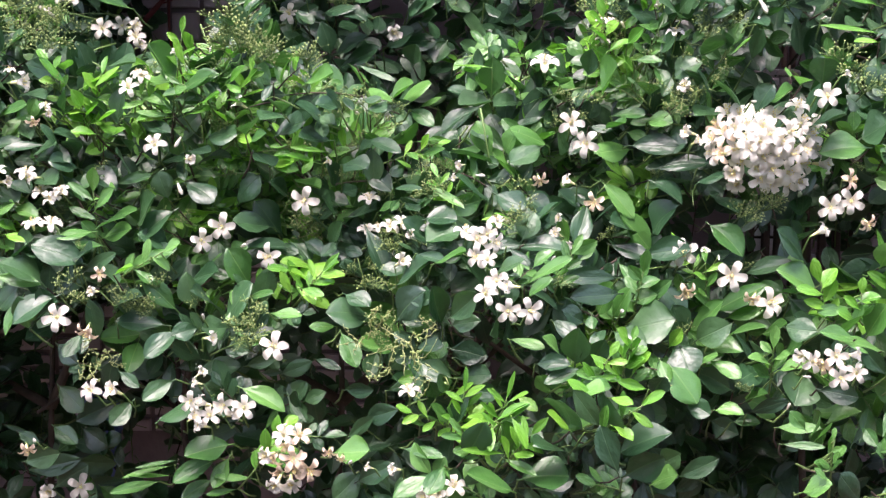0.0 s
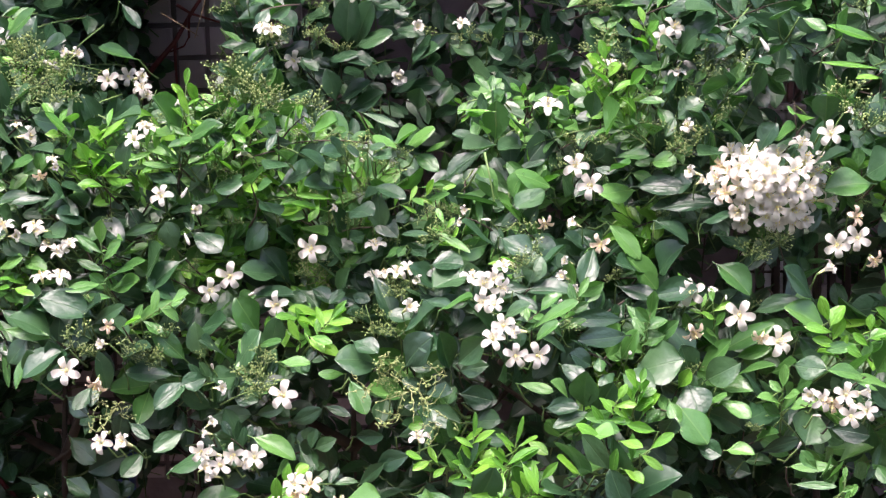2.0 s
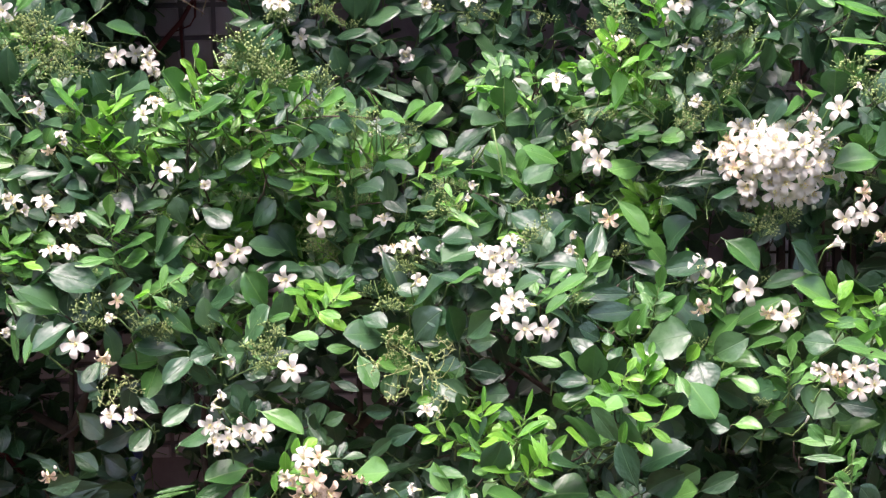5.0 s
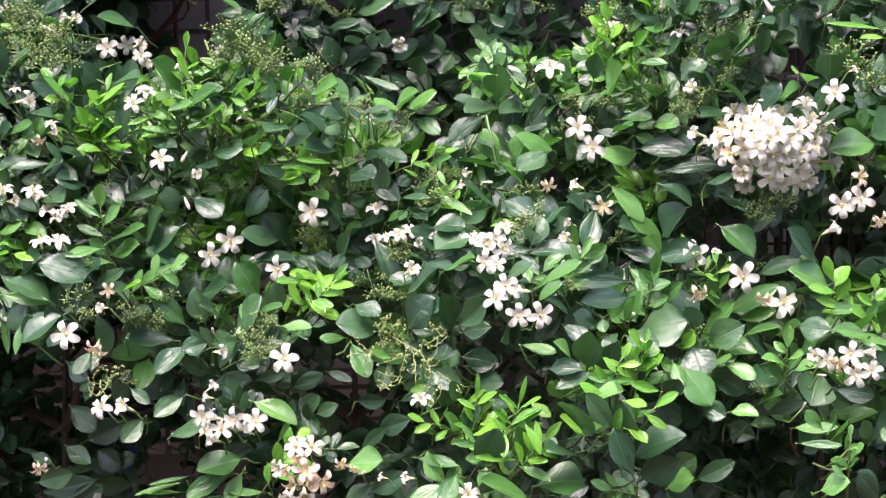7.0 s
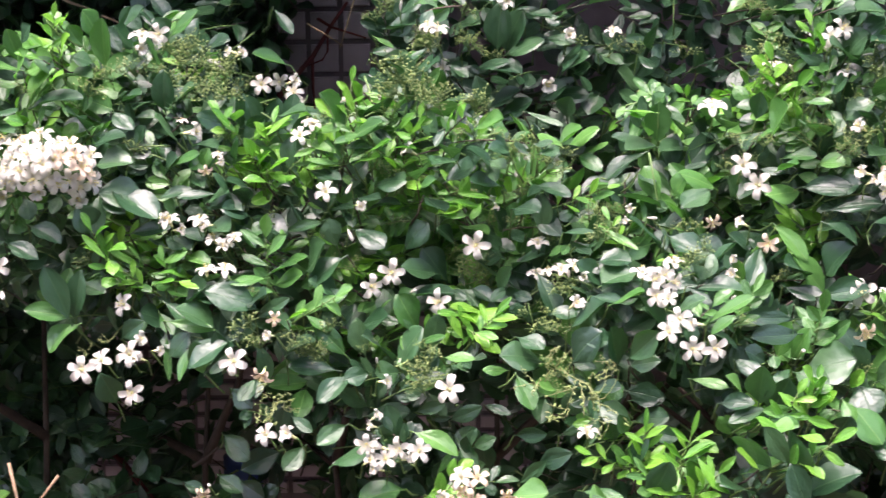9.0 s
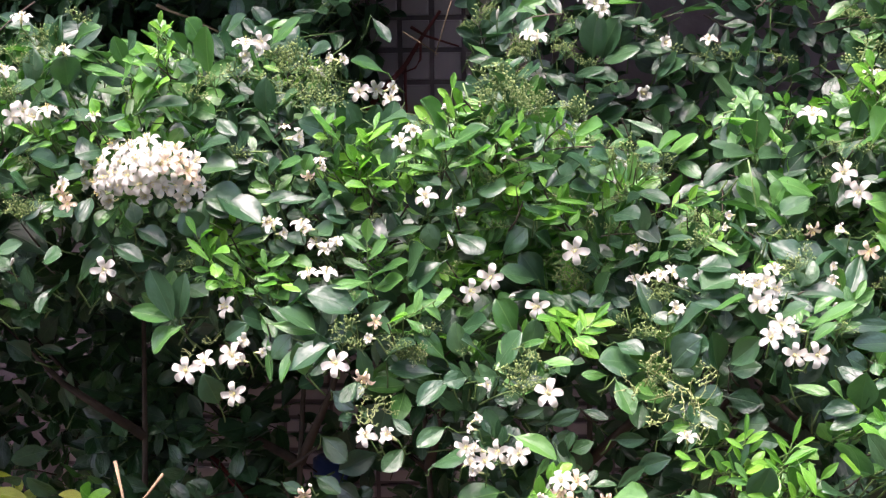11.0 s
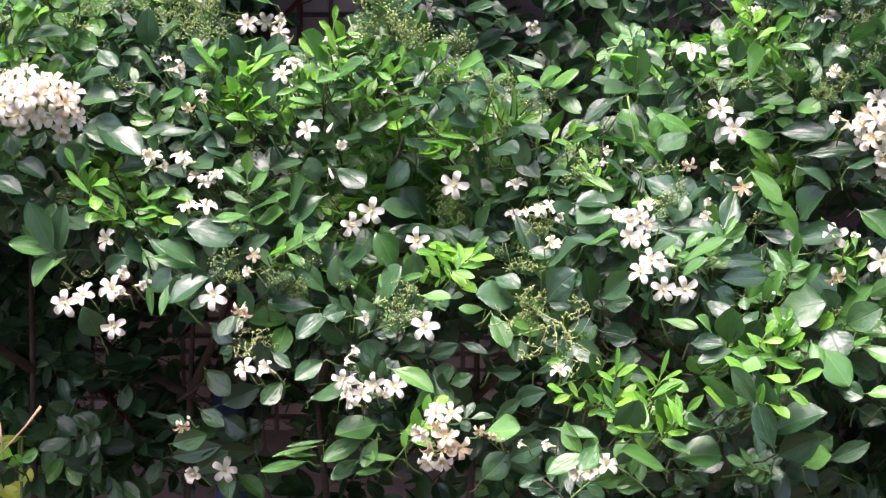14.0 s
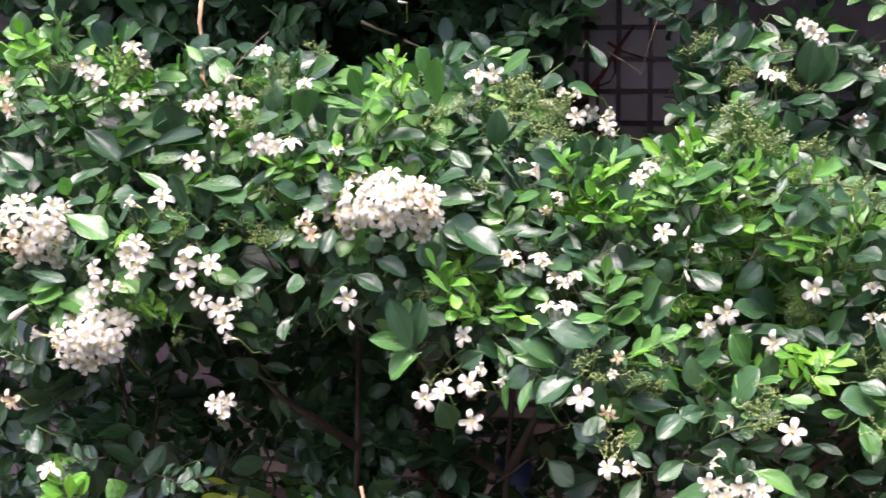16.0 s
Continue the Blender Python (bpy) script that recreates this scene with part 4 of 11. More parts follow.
leaf(right, 'y', 0.134, 1.308, 1.461, 0.121, 1.295, 1.471, 0.009, -25)
leaf(right, 'y', 0.138, 1.302, 1.451, 0.127, 1.290, 1.461, 0.009, 3)
leaf(right, 'y', 0.151, 1.271, 1.445, 0.163, 1.261, 1.459, 0.009, 24)
leaf(right, 'y', 0.137, 1.274, 1.441, 0.155, 1.268, 1.452, 0.008, -24)
leaf(right, 'm', 0.162, 1.291, 1.444, 0.175, 1.277, 1.451, 0.010, -27)
leaf(right, 'y', 0.149, 1.295, 1.456, 0.162, 1.290, 1.470, 0.008, 18)
leaf(right, 'm', 0.185, 1.283, 1.463, 0.169, 1.267, 1.456, 0.009, 12)
leaf(right, 'y', 0.170, 1.297, 1.467, 0.162, 1.289, 1.486, 0.007, 3)
leaf(right, 'y', 0.172, 1.277, 1.477, 0.164, 1.263, 1.493, 0.008, 19)
leaf(mid, 'd', -0.291, 1.206, 1.217, -0.299, 1.187, 1.207, 0.010, -1)
leaf(mid, 'd', -0.290, 1.212, 1.216, -0.288, 1.197, 1.207, 0.009, -17)
leaf(left, 'd', -0.309, 1.203, 1.249, -0.341, 1.187, 1.237, 0.019, 26)
leaf(mid, 'y', -0.118, 1.252, 1.249, -0.127, 1.248, 1.271, 0.008, 7)
leaf(mid, 'y', -0.105, 1.261, 1.261, -0.132, 1.253, 1.273, 0.009, 20)
leaf(mid, 'y', -0.112, 1.207, 1.255, -0.095, 1.194, 1.253, 0.007, 21)
leaf(mid, 'y', -0.115, 1.214, 1.254, -0.101, 1.202, 1.245, 0.007, -17)
leaf(mid, 'y', -0.097, 1.248, 1.261, -0.085, 1.237, 1.270, 0.008, -16)
leaf(mid, 'y', -0.124, 1.234, 1.246, -0.132, 1.230, 1.265, 0.008, -19)
leaf(mid, 'y', -0.113, 1.246, 1.255, -0.123, 1.234, 1.264, 0.008, 15)
leaf(mid, 'y', -0.125, 1.249, 1.262, -0.142, 1.239, 1.268, 0.006, 5)
leaf(mid, 'd', -0.050, 1.279, 1.196, -0.073, 1.257, 1.197, 0.011, -10, 0.25)
leaf(mid, 'd', -0.056, 1.265, 1.188, -0.060, 1.243, 1.173, 0.015, 0, 0.25)
leaf(mid, 'd', -0.016, 1.171, 1.209, -0.022, 1.151, 1.196, 0.014, -14)
leaf(mid, 'y', 0.011, 1.109, 1.168, 0.026, 1.095, 1.180, 0.006, -18)
leaf(mid, 'y', 0.039, 1.117, 1.171, 0.020, 1.104, 1.181, 0.005, 8)
leaf(mid, 'y', 0.040, 1.091, 1.181, 0.061, 1.085, 1.197, 0.005, -18)
leaf(mid, 'y', 0.037, 1.119, 1.173, 0.035, 1.115, 1.187, 0.006, 4)
leaf(mid, 'y', 0.042, 1.090, 1.179, 0.063, 1.084, 1.195, 0.005, 23)
leaf(mid, 'y', 0.036, 1.101, 1.172, 0.034, 1.083, 1.160, 0.006, 16)
leaf(mid, 'y', 0.035, 1.114, 1.164, 0.018, 1.100, 1.172, 0.006, -9)
leaf(mid, 'y', 0.044, 1.095, 1.154, 0.013, 1.085, 1.160, 0.006, -20)
leaf(mid, 'm', 0.046, 1.093, 1.150, 0.068, 1.078, 1.142, 0.007, -6)
leaf(mid, 'y', 0.026, 1.100, 1.161, 0.005, 1.090, 1.167, 0.006, 24)
leaf(mid, 'y', 0.050, 1.083, 1.185, 0.062, 1.070, 1.166, 0.007, -27)
leaf(right, 'm', 0.064, 1.122, 1.267, 0.078, 1.116, 1.283, 0.008, -8)
leaf(right, 'd', 0.202, 1.214, 1.339, 0.215, 1.199, 1.352, 0.013, -23)
leaf(right, 'm', 0.133, 1.178, 1.239, 0.140, 1.162, 1.264, 0.012, -9)
leaf(right, 'd', 0.160, 1.203, 1.283, 0.194, 1.187, 1.290, 0.021, 21)
leaf(right, 'd', 0.153, 1.233, 1.296, 0.140, 1.220, 1.313, 0.018, 28)
leaf(right, 'm', 0.131, 1.125, 1.213, 0.124, 1.120, 1.228, 0.014, 7)
leaf(right, 'y', 0.132, 1.111, 1.221, 0.138, 1.099, 1.237, 0.010, -20)
leaf(right, 'y', 0.139, 1.117, 1.219, 0.147, 1.105, 1.237, 0.009, -23)
leaf(right, 'y', 0.146, 1.077, 1.208, 0.124, 1.066, 1.216, 0.008, -24)
leaf(right, 'm', 0.121, 1.086, 1.217, 0.095, 1.076, 1.220, 0.011, -25)
leaf(right, 'y', 0.089, 1.060, 1.183, 0.073, 1.049, 1.199, 0.007, 11)
leaf(right, 'y', 0.176, 1.169, 1.217, 0.184, 1.164, 1.232, 0.011, 16)
leaf(right, 'y', 0.141, 1.115, 1.209, 0.152, 1.108, 1.228, 0.006, -24)
leaf(right, 'y', 0.129, 1.086, 1.213, 0.112, 1.081, 1.231, 0.006, -19)
leaf(right, 'm', 0.100, 1.082, 1.212, 0.118, 1.063, 1.213, 0.008, 20)
leaf(right, 'y', 0.106, 1.063, 1.207, 0.091, 1.054, 1.222, 0.008, 12)
leaf(right, 'd', 0.186, 1.137, 1.181, 0.202, 1.127, 1.174, 0.017, 6)
leaf(right, 'd', 0.166, 1.133, 1.133, 0.179, 1.119, 1.146, 0.016, -1)
leaf(right, 'm', 0.304, 1.116, 1.236, 0.278, 1.098, 1.247, 0.010, -15)
leaf(right, 'm', 0.266, 1.020, 1.167, 0.254, 1.010, 1.175, 0.005, 0)
leaf(right, 'm', 0.267, 1.024, 1.164, 0.273, 1.015, 1.173, 0.005, -20)
leaf(right, 'm', 0.272, 1.043, 1.168, 0.268, 1.035, 1.179, 0.005, -26)
leaf(right, 'm', 0.271, 1.034, 1.169, 0.275, 1.023, 1.182, 0.005, -4)
leaf(right, 'm', 0.271, 1.037, 1.174, 0.270, 1.028, 1.187, 0.005, -8)
leaf(right, 'm', 0.262, 1.010, 1.162, 0.253, 1.006, 1.172, 0.005, 5)
leaf(left, 'm', -0.337, 1.305, 1.390, -0.353, 1.285, 1.387, 0.012, -16)
leaf(mid, 'd', 0.025, 1.292, 1.375, 0.034, 1.276, 1.366, 0.009, -19)
leaf(right, 'd', 0.176, 1.250, 1.363, 0.197, 1.240, 1.368, 0.017, 12)
leaf(right, 'd', 0.120, 1.286, 1.420, 0.121, 1.271, 1.441, 0.012, -2)
leaf(right, 'y', 0.155, 1.272, 1.424, 0.147, 1.259, 1.439, 0.010, 25)
leaf(right, 'y', 0.132, 1.297, 1.433, 0.122, 1.284, 1.445, 0.009, -4)
leaf(right, 'm', 0.173, 1.262, 1.427, 0.180, 1.246, 1.416, 0.010, -12)
leaf(right, 'm', 0.176, 1.256, 1.397, 0.191, 1.249, 1.402, 0.010, -21)
leaf(right, 'm', 0.167, 1.254, 1.384, 0.181, 1.239, 1.389, 0.011, 11)
leaf(right, 'm', 0.132, 1.253, 1.378, 0.147, 1.238, 1.383, 0.011, -24)
leaf(right, 'm', 0.118, 1.275, 1.402, 0.129, 1.262, 1.409, 0.009, -8)
leaf(right, 'm', 0.152, 1.265, 1.374, 0.167, 1.256, 1.370, 0.011, 26)
leaf(right, 'd', 0.185, 1.254, 1.420, 0.177, 1.244, 1.407, 0.010, -14)
leaf(left, 'd', -0.305, 1.281, 1.343, -0.320, 1.264, 1.355, 0.014, -3)
leaf(left, 'd', -0.342, 1.254, 1.289, -0.323, 1.231, 1.274, 0.017, 2)
leaf(left, 'm', -0.384, 1.286, 1.294, -0.362, 1.277, 1.297, 0.009, 7)
leaf(left, 'm', -0.378, 1.287, 1.281, -0.356, 1.269, 1.277, 0.009, -10)
leaf(left, 'd', -0.369, 1.294, 1.341, -0.378, 1.280, 1.352, 0.013, -12)
leaf(left, 'm', -0.337, 1.275, 1.309, -0.349, 1.266, 1.301, 0.012, 11)
leaf(left, 'y', -0.357, 1.276, 1.290, -0.369, 1.270, 1.301, 0.009, 27)
leaf(mid, 'd', -0.094, 1.279, 1.275, -0.082, 1.261, 1.301, 0.011, 19)
leaf(mid, 'd', 0.058, 1.198, 1.311, 0.068, 1.183, 1.304, 0.012, -6)
leaf(right, 'd', 0.064, 1.229, 1.324, 0.086, 1.218, 1.319, 0.014, -18)
leaf(mid, 'y', -0.099, 1.293, 1.355, -0.127, 1.284, 1.361, 0.006, -20)
leaf(mid, 'y', -0.104, 1.293, 1.345, -0.132, 1.283, 1.352, 0.006, 19)
leaf(mid, 'y', -0.109, 1.291, 1.351, -0.117, 1.274, 1.341, 0.006, 15)
leaf(right, 'd', 0.302, 1.260, 1.350, 0.295, 1.245, 1.326, 0.016, -13)
leaf(mid, 'd', -0.105, 1.260, 1.128, -0.108, 1.253, 1.156, 0.022, -1, 0.25)
leaf(mid, 'd', 0.006, 1.174, 1.214, 0.029, 1.164, 1.210, 0.022, 26)
leaf(mid, 'd', 0.017, 1.093, 1.153, 0.030, 1.077, 1.179, 0.021, 24)
leaf(right, 'd', 0.124, 1.051, 1.154, 0.112, 1.043, 1.188, 0.020, 2)
leaf(mid, 'm', -0.121, 1.295, 1.272, -0.101, 1.287, 1.278, 0.010, 10)
leaf(mid, 'd', -0.078, 1.210, 1.250, -0.060, 1.192, 1.248, 0.011, -20)
leaf(mid, 'd', -0.034, 1.222, 1.227, -0.016, 1.212, 1.224, 0.011, -15, 0.25)
leaf(mid, 'd', 0.007, 1.142, 1.240, 0.024, 1.127, 1.248, 0.013, 6)
leaf(right, 'd', 0.082, 1.120, 1.248, 0.096, 1.103, 1.243, 0.011, 3)
leaf(right, 'd', 0.105, 1.135, 1.244, 0.091, 1.122, 1.256, 0.013, 3)
leaf(right, 'd', 0.086, 1.218, 1.305, 0.074, 1.206, 1.316, 0.012, -12)
leaf(mid, 'm', -0.097, 1.305, 1.350, -0.080, 1.290, 1.359, 0.007, 13)
leaf(mid, 'm', -0.185, 1.307, 1.409, -0.168, 1.291, 1.426, 0.007, -23)
leaf(left, 'm', -0.379, 1.280, 1.303, -0.359, 1.264, 1.318, 0.009, 3)
leaf(left, 'm', -0.358, 1.280, 1.309, -0.338, 1.264, 1.308, 0.010, 3)
leaf(left, 'y', -0.361, 1.259, 1.290, -0.338, 1.248, 1.289, 0.008, -12)
leaf(left, 'y', -0.382, 1.263, 1.288, -0.363, 1.249, 1.293, 0.005, -14)
leaf(left, 'y', -0.383, 1.267, 1.296, -0.364, 1.253, 1.301, 0.005, -24)
leaf(left, 'd', -0.345, 1.247, 1.279, -0.323, 1.240, 1.289, 0.014, -18)
leaf(mid, 'y', -0.264, 1.222, 1.264, -0.247, 1.209, 1.272, 0.006, -23)
leaf(mid, 'm', -0.050, 1.174, 1.215, -0.066, 1.159, 1.222, 0.008, -6)
leaf(right, 'm', 0.159, 1.189, 1.248, 0.178, 1.181, 1.267, 0.012, 22)
leaf(right, 'd', 0.200, 1.183, 1.219, 0.217, 1.164, 1.235, 0.019, 10)
leaf(right, 'd', 0.266, 1.170, 1.232, 0.283, 1.151, 1.235, 0.015, 6)
leaf(right, 'd', 0.177, 1.224, 1.278, 0.185, 1.211, 1.293, 0.014, -13)
leaf(mid, 'y', -0.214, 1.282, 1.429, -0.221, 1.278, 1.450, 0.007, 9)
leaf(mid, 'y', -0.212, 1.301, 1.433, -0.209, 1.296, 1.453, 0.006, 22)
leaf(mid, 'y', -0.300, 1.293, 1.409, -0.268, 1.284, 1.427, 0.006, -28)
leaf(mid, 'y', -0.200, 1.273, 1.397, -0.182, 1.264, 1.406, 0.009, -23)
leaf(mid, 'y', -0.214, 1.285, 1.386, -0.193, 1.274, 1.395, 0.009, -23)
leaf(mid, 'd', -0.292, 1.337, 1.125, -0.324, 1.321, 1.113, 0.026, -6)
leaf(left, 'd', -0.381, 1.561, 0.985, -0.350, 1.553, 1.032, 0.029, -27)
leaf(left, 'd', -0.460, 1.600, 1.046, -0.433, 1.580, 1.058, 0.025, -1)
leaf(left, 'd', -0.366, 1.568, 1.010, -0.394, 1.541, 1.000, 0.024, 23)
leaf(left, 'd', -0.419, 1.576, 1.025, -0.417, 1.565, 1.006, 0.017, 3)
leaf(left, 'd', -0.429, 1.457, 1.069, -0.403, 1.436, 1.068, 0.005, 24)
leaf(left, 'd', -0.311, 1.347, 1.153, -0.289, 1.331, 1.167, 0.015, -18)
leaf(mid, 'm', -0.126, 1.299, 1.331, -0.103, 1.278, 1.325, 0.012, -27)
leaf(mid, 'd', -0.132, 1.309, 1.314, -0.140, 1.294, 1.332, 0.012, 3)
leaf(mid, 'd', -0.096, 1.306, 1.320, -0.111, 1.291, 1.330, 0.013, -16)
leaf(mid, 'd', -0.090, 1.293, 1.305, -0.096, 1.281, 1.320, 0.016, 11)
leaf(mid, 'd', -0.100, 1.296, 1.310, -0.082, 1.289, 1.316, 0.013, -13)
leaf(mid, 'd', -0.107, 1.301, 1.299, -0.087, 1.284, 1.310, 0.013, 23)
leaf(mid, 'd', -0.030, 1.245, 1.318, -0.020, 1.232, 1.313, 0.007, -13)
leaf(mid, 'd', -0.022, 1.255, 1.310, -0.018, 1.245, 1.322, 0.006, -16)
leaf(mid, 'd', -0.020, 1.252, 1.311, -0.009, 1.238, 1.326, 0.006, -3)
leaf(mid, 'm', -0.036, 1.253, 1.319, -0.042, 1.241, 1.313, 0.006, -20)
leaf(mid, 'm', -0.053, 1.268, 1.305, -0.037, 1.259, 1.301, 0.009, 9)
leaf(mid, 'm', -0.053, 1.261, 1.309, -0.041, 1.248, 1.319, 0.005, 27)
leaf(mid, 'd', -0.082, 1.271, 1.277, -0.068, 1.256, 1.275, 0.009, 26)
leaf(mid, 'd', -0.087, 1.271, 1.282, -0.100, 1.253, 1.274, 0.008, -9)
leaf(mid, 'd', -0.117, 1.290, 1.279, -0.100, 1.272, 1.273, 0.010, 7)
leaf(mid, 'd', -0.129, 1.293, 1.278, -0.112, 1.274, 1.270, 0.012, -10)
leaf(mid, 'm', -0.006, 1.167, 1.283, 0.017, 1.148, 1.295, 0.012, -23)
leaf(mid, 'm', -0.136, 1.279, 1.265, -0.119, 1.271, 1.270, 0.008, -9)
leaf(mid, 'd', -0.141, 1.289, 1.275, -0.123, 1.273, 1.273, 0.010, 22)
leaf(mid, 'm', -0.180, 1.288, 1.269, -0.169, 1.277, 1.277, 0.011, 28)
leaf(mid, 'd', -0.032, 1.273, 1.346, -0.041, 1.260, 1.341, 0.009, -26)
leaf(mid, 'd', -0.072, 1.292, 1.324, -0.084, 1.278, 1.323, 0.011, -28)
leaf(mid, 'd', -0.173, 1.294, 1.312, -0.160, 1.278, 1.335, 0.019, 25)
leaf(right, 'm', 0.087, 1.119, 1.221, 0.079, 1.106, 1.241, 0.010, 24)
leaf(right, 'd', 0.108, 1.118, 1.208, 0.119, 1.104, 1.238, 0.024, 6)
leaf(right, 'd', 0.098, 1.114, 1.218, 0.099, 1.096, 1.249, 0.020, -13)
leaf(right, 'm', 0.102, 1.096, 1.207, 0.121, 1.079, 1.220, 0.010, -17)
leaf(right, 'm', 0.097, 1.065, 1.210, 0.114, 1.057, 1.211, 0.014, -22)
leaf(right, 'd', 0.110, 1.056, 1.187, 0.092, 1.039, 1.216, 0.015, 9)
leaf(mid, 'd', 0.010, 1.181, 1.205, 0.034, 1.171, 1.210, 0.016, -24)
leaf(mid, 'd', 0.048, 1.104, 1.183, 0.058, 1.093, 1.189, 0.010, -2)
leaf(right, 'd', 0.157, 1.115, 1.195, 0.163, 1.105, 1.208, 0.014, 13)
leaf(right, 'y', 0.119, 1.063, 1.205, 0.133, 1.048, 1.206, 0.005, 3)
leaf(right, 'm', 0.111, 1.130, 1.250, 0.112, 1.122, 1.242, 0.009, 19)
leaf(right, 'd', 0.114, 1.127, 1.238, 0.118, 1.116, 1.234, 0.010, 15)
leaf(right, 'd', 0.131, 1.148, 1.233, 0.149, 1.127, 1.229, 0.015, -9)
leaf(left, 'd', -0.744, 1.341, 1.524, -0.729, 1.325, 1.547, 0.015, 9)
leaf(left, 'd', -0.796, 1.336, 1.482, -0.800, 1.320, 1.506, 0.024, 19)
leaf(left, 'm', -0.848, 1.331, 1.517, -0.818, 1.313, 1.525, 0.016, 12)
leaf(left, 'm', -0.835, 1.332, 1.509, -0.845, 1.317, 1.522, 0.014, -21)
leaf(left, 'y', -0.815, 1.320, 1.527, -0.821, 1.308, 1.538, 0.008, -19)
leaf(left, 'y', -0.819, 1.315, 1.520, -0.800, 1.302, 1.530, 0.007, 12)
leaf(left, 'y', -0.810, 1.325, 1.511, -0.819, 1.313, 1.517, 0.007, 1)
leaf(left, 'y', -0.801, 1.309, 1.501, -0.807, 1.297, 1.512, 0.007, 9)
leaf(left, 'd', -0.395, 1.393, 1.495, -0.399, 1.381, 1.511, 0.014, -25)
leaf(left, 'y', -0.478, 1.340, 1.479, -0.472, 1.327, 1.497, 0.016, -8)
leaf(left, 'y', -0.480, 1.340, 1.505, -0.485, 1.328, 1.517, 0.007, 2)
leaf(left, 'y', -0.485, 1.368, 1.504, -0.477, 1.356, 1.519, 0.008, -17)
leaf(left, 'm', -0.507, 1.343, 1.468, -0.483, 1.325, 1.479, 0.022, 24)
leaf(left, 'y', -0.523, 1.279, 1.437, -0.525, 1.275, 1.449, 0.009, 13)
leaf(left, 'y', -0.479, 1.315, 1.457, -0.469, 1.304, 1.468, 0.008, -6)
leaf(left, 'y', -0.486, 1.326, 1.461, -0.480, 1.322, 1.469, 0.007, 18)
leaf(left, 'm', -0.556, 1.334, 1.479, -0.524, 1.311, 1.475, 0.008, 12)
leaf(left, 'y', -0.488, 1.313, 1.477, -0.508, 1.306, 1.483, 0.008, -5)
leaf(left, 'd', -0.454, 1.355, 1.473, -0.468, 1.348, 1.481, 0.015, 9)
leaf(left, 'd', -0.565, 1.289, 1.425, -0.543, 1.274, 1.437, 0.014, -19)
leaf(left, 'm', -0.592, 1.303, 1.414, -0.556, 1.286, 1.423, 0.011, -25)
leaf(left, 'd', -0.763, 1.263, 1.329, -0.757, 1.249, 1.352, 0.010, -10)
leaf(left, 'y', -0.589, 1.290, 1.405, -0.566, 1.285, 1.411, 0.008, 3)
leaf(left, 'd', -0.662, 1.268, 1.371, -0.673, 1.254, 1.382, 0.014, 18)
leaf(left, 'd', -0.641, 1.288, 1.392, -0.609, 1.267, 1.392, 0.017, -20)
leaf(left, 'm', -0.606, 1.290, 1.363, -0.615, 1.285, 1.374, 0.014, 6)
leaf(left, 'd', -0.528, 1.272, 1.364, -0.534, 1.252, 1.349, 0.014, -9)
leaf(left, 'y', -0.424, 1.268, 1.308, -0.444, 1.267, 1.330, 0.007, -16)
leaf(left, 'y', -0.425, 1.275, 1.309, -0.432, 1.270, 1.333, 0.007, -26)
leaf(left, 'y', -0.421, 1.266, 1.316, -0.407, 1.254, 1.323, 0.009, -14)
leaf(left, 'y', -0.421, 1.264, 1.308, -0.413, 1.250, 1.299, 0.009, -1)
leaf(left, 'y', -0.406, 1.265, 1.289, -0.417, 1.254, 1.303, 0.008, 25)
leaf(left, 'y', -0.407, 1.289, 1.281, -0.413, 1.282, 1.275, 0.008, 23)
leaf(left, 'y', -0.416, 1.265, 1.293, -0.424, 1.253, 1.290, 0.008, -19)
leaf(left, 'd', -0.476, 1.394, 1.233, -0.515, 1.386, 1.245, 0.017, -3)
leaf(left, 'd', -0.558, 1.266, 1.357, -0.539, 1.249, 1.349, 0.016, 7)
leaf(left, 'd', -0.415, 1.276, 1.240, -0.398, 1.262, 1.255, 0.017, 15)
leaf(left, 'y', -0.761, 1.215, 1.125, -0.759, 1.208, 1.149, 0.011, 19)
leaf(left, 'y', -0.771, 1.222, 1.124, -0.781, 1.208, 1.140, 0.009, -6)
leaf(left, 'y', -0.761, 1.236, 1.120, -0.753, 1.224, 1.142, 0.011, -7)
leaf(left, 'y', -0.783, 1.236, 1.118, -0.793, 1.223, 1.122, 0.008, 28)
leaf(rear, 'd', -0.847, 1.503, 1.034, -0.845, 1.486, 1.071, 0.022, 21)
leaf(left, 'm', -0.726, 1.249, 1.116, -0.729, 1.238, 1.133, 0.016, -13)
leaf(rear, 'd', -0.866, 1.622, 0.997, -0.818, 1.615, 1.004, 0.020, -19)
leaf(rear, 'd', -0.927, 1.527, 1.128, -0.935, 1.522, 1.141, 0.021, 11)
leaf(rear, 'd', -0.889, 1.515, 1.144, -0.911, 1.492, 1.155, 0.020, -10)
leaf(rear, 'd', -0.876, 1.512, 1.107, -0.836, 1.494, 1.126, 0.021, -16)
leaf(left, 'd', -0.566, 1.273, 1.284, -0.572, 1.252, 1.267, 0.014, 28)
leaf(left, 'd', -0.615, 1.261, 1.316, -0.586, 1.253, 1.328, 0.014, 17)
leaf(rear, 'd', -0.818, 1.646, 1.084, -0.843, 1.636, 1.093, 0.027, 20)
leaf(rear, 'd', -0.814, 1.652, 1.094, -0.785, 1.627, 1.081, 0.023, -10)
leaf(left, 'd', -0.450, 1.494, 1.113, -0.472, 1.471, 1.112, 0.023, 26)
leaf(left, 'd', -0.809, 1.347, 1.547, -0.812, 1.335, 1.562, 0.013, 8)
leaf(left, 'm', -0.844, 1.317, 1.492, -0.849, 1.306, 1.502, 0.012, 8)
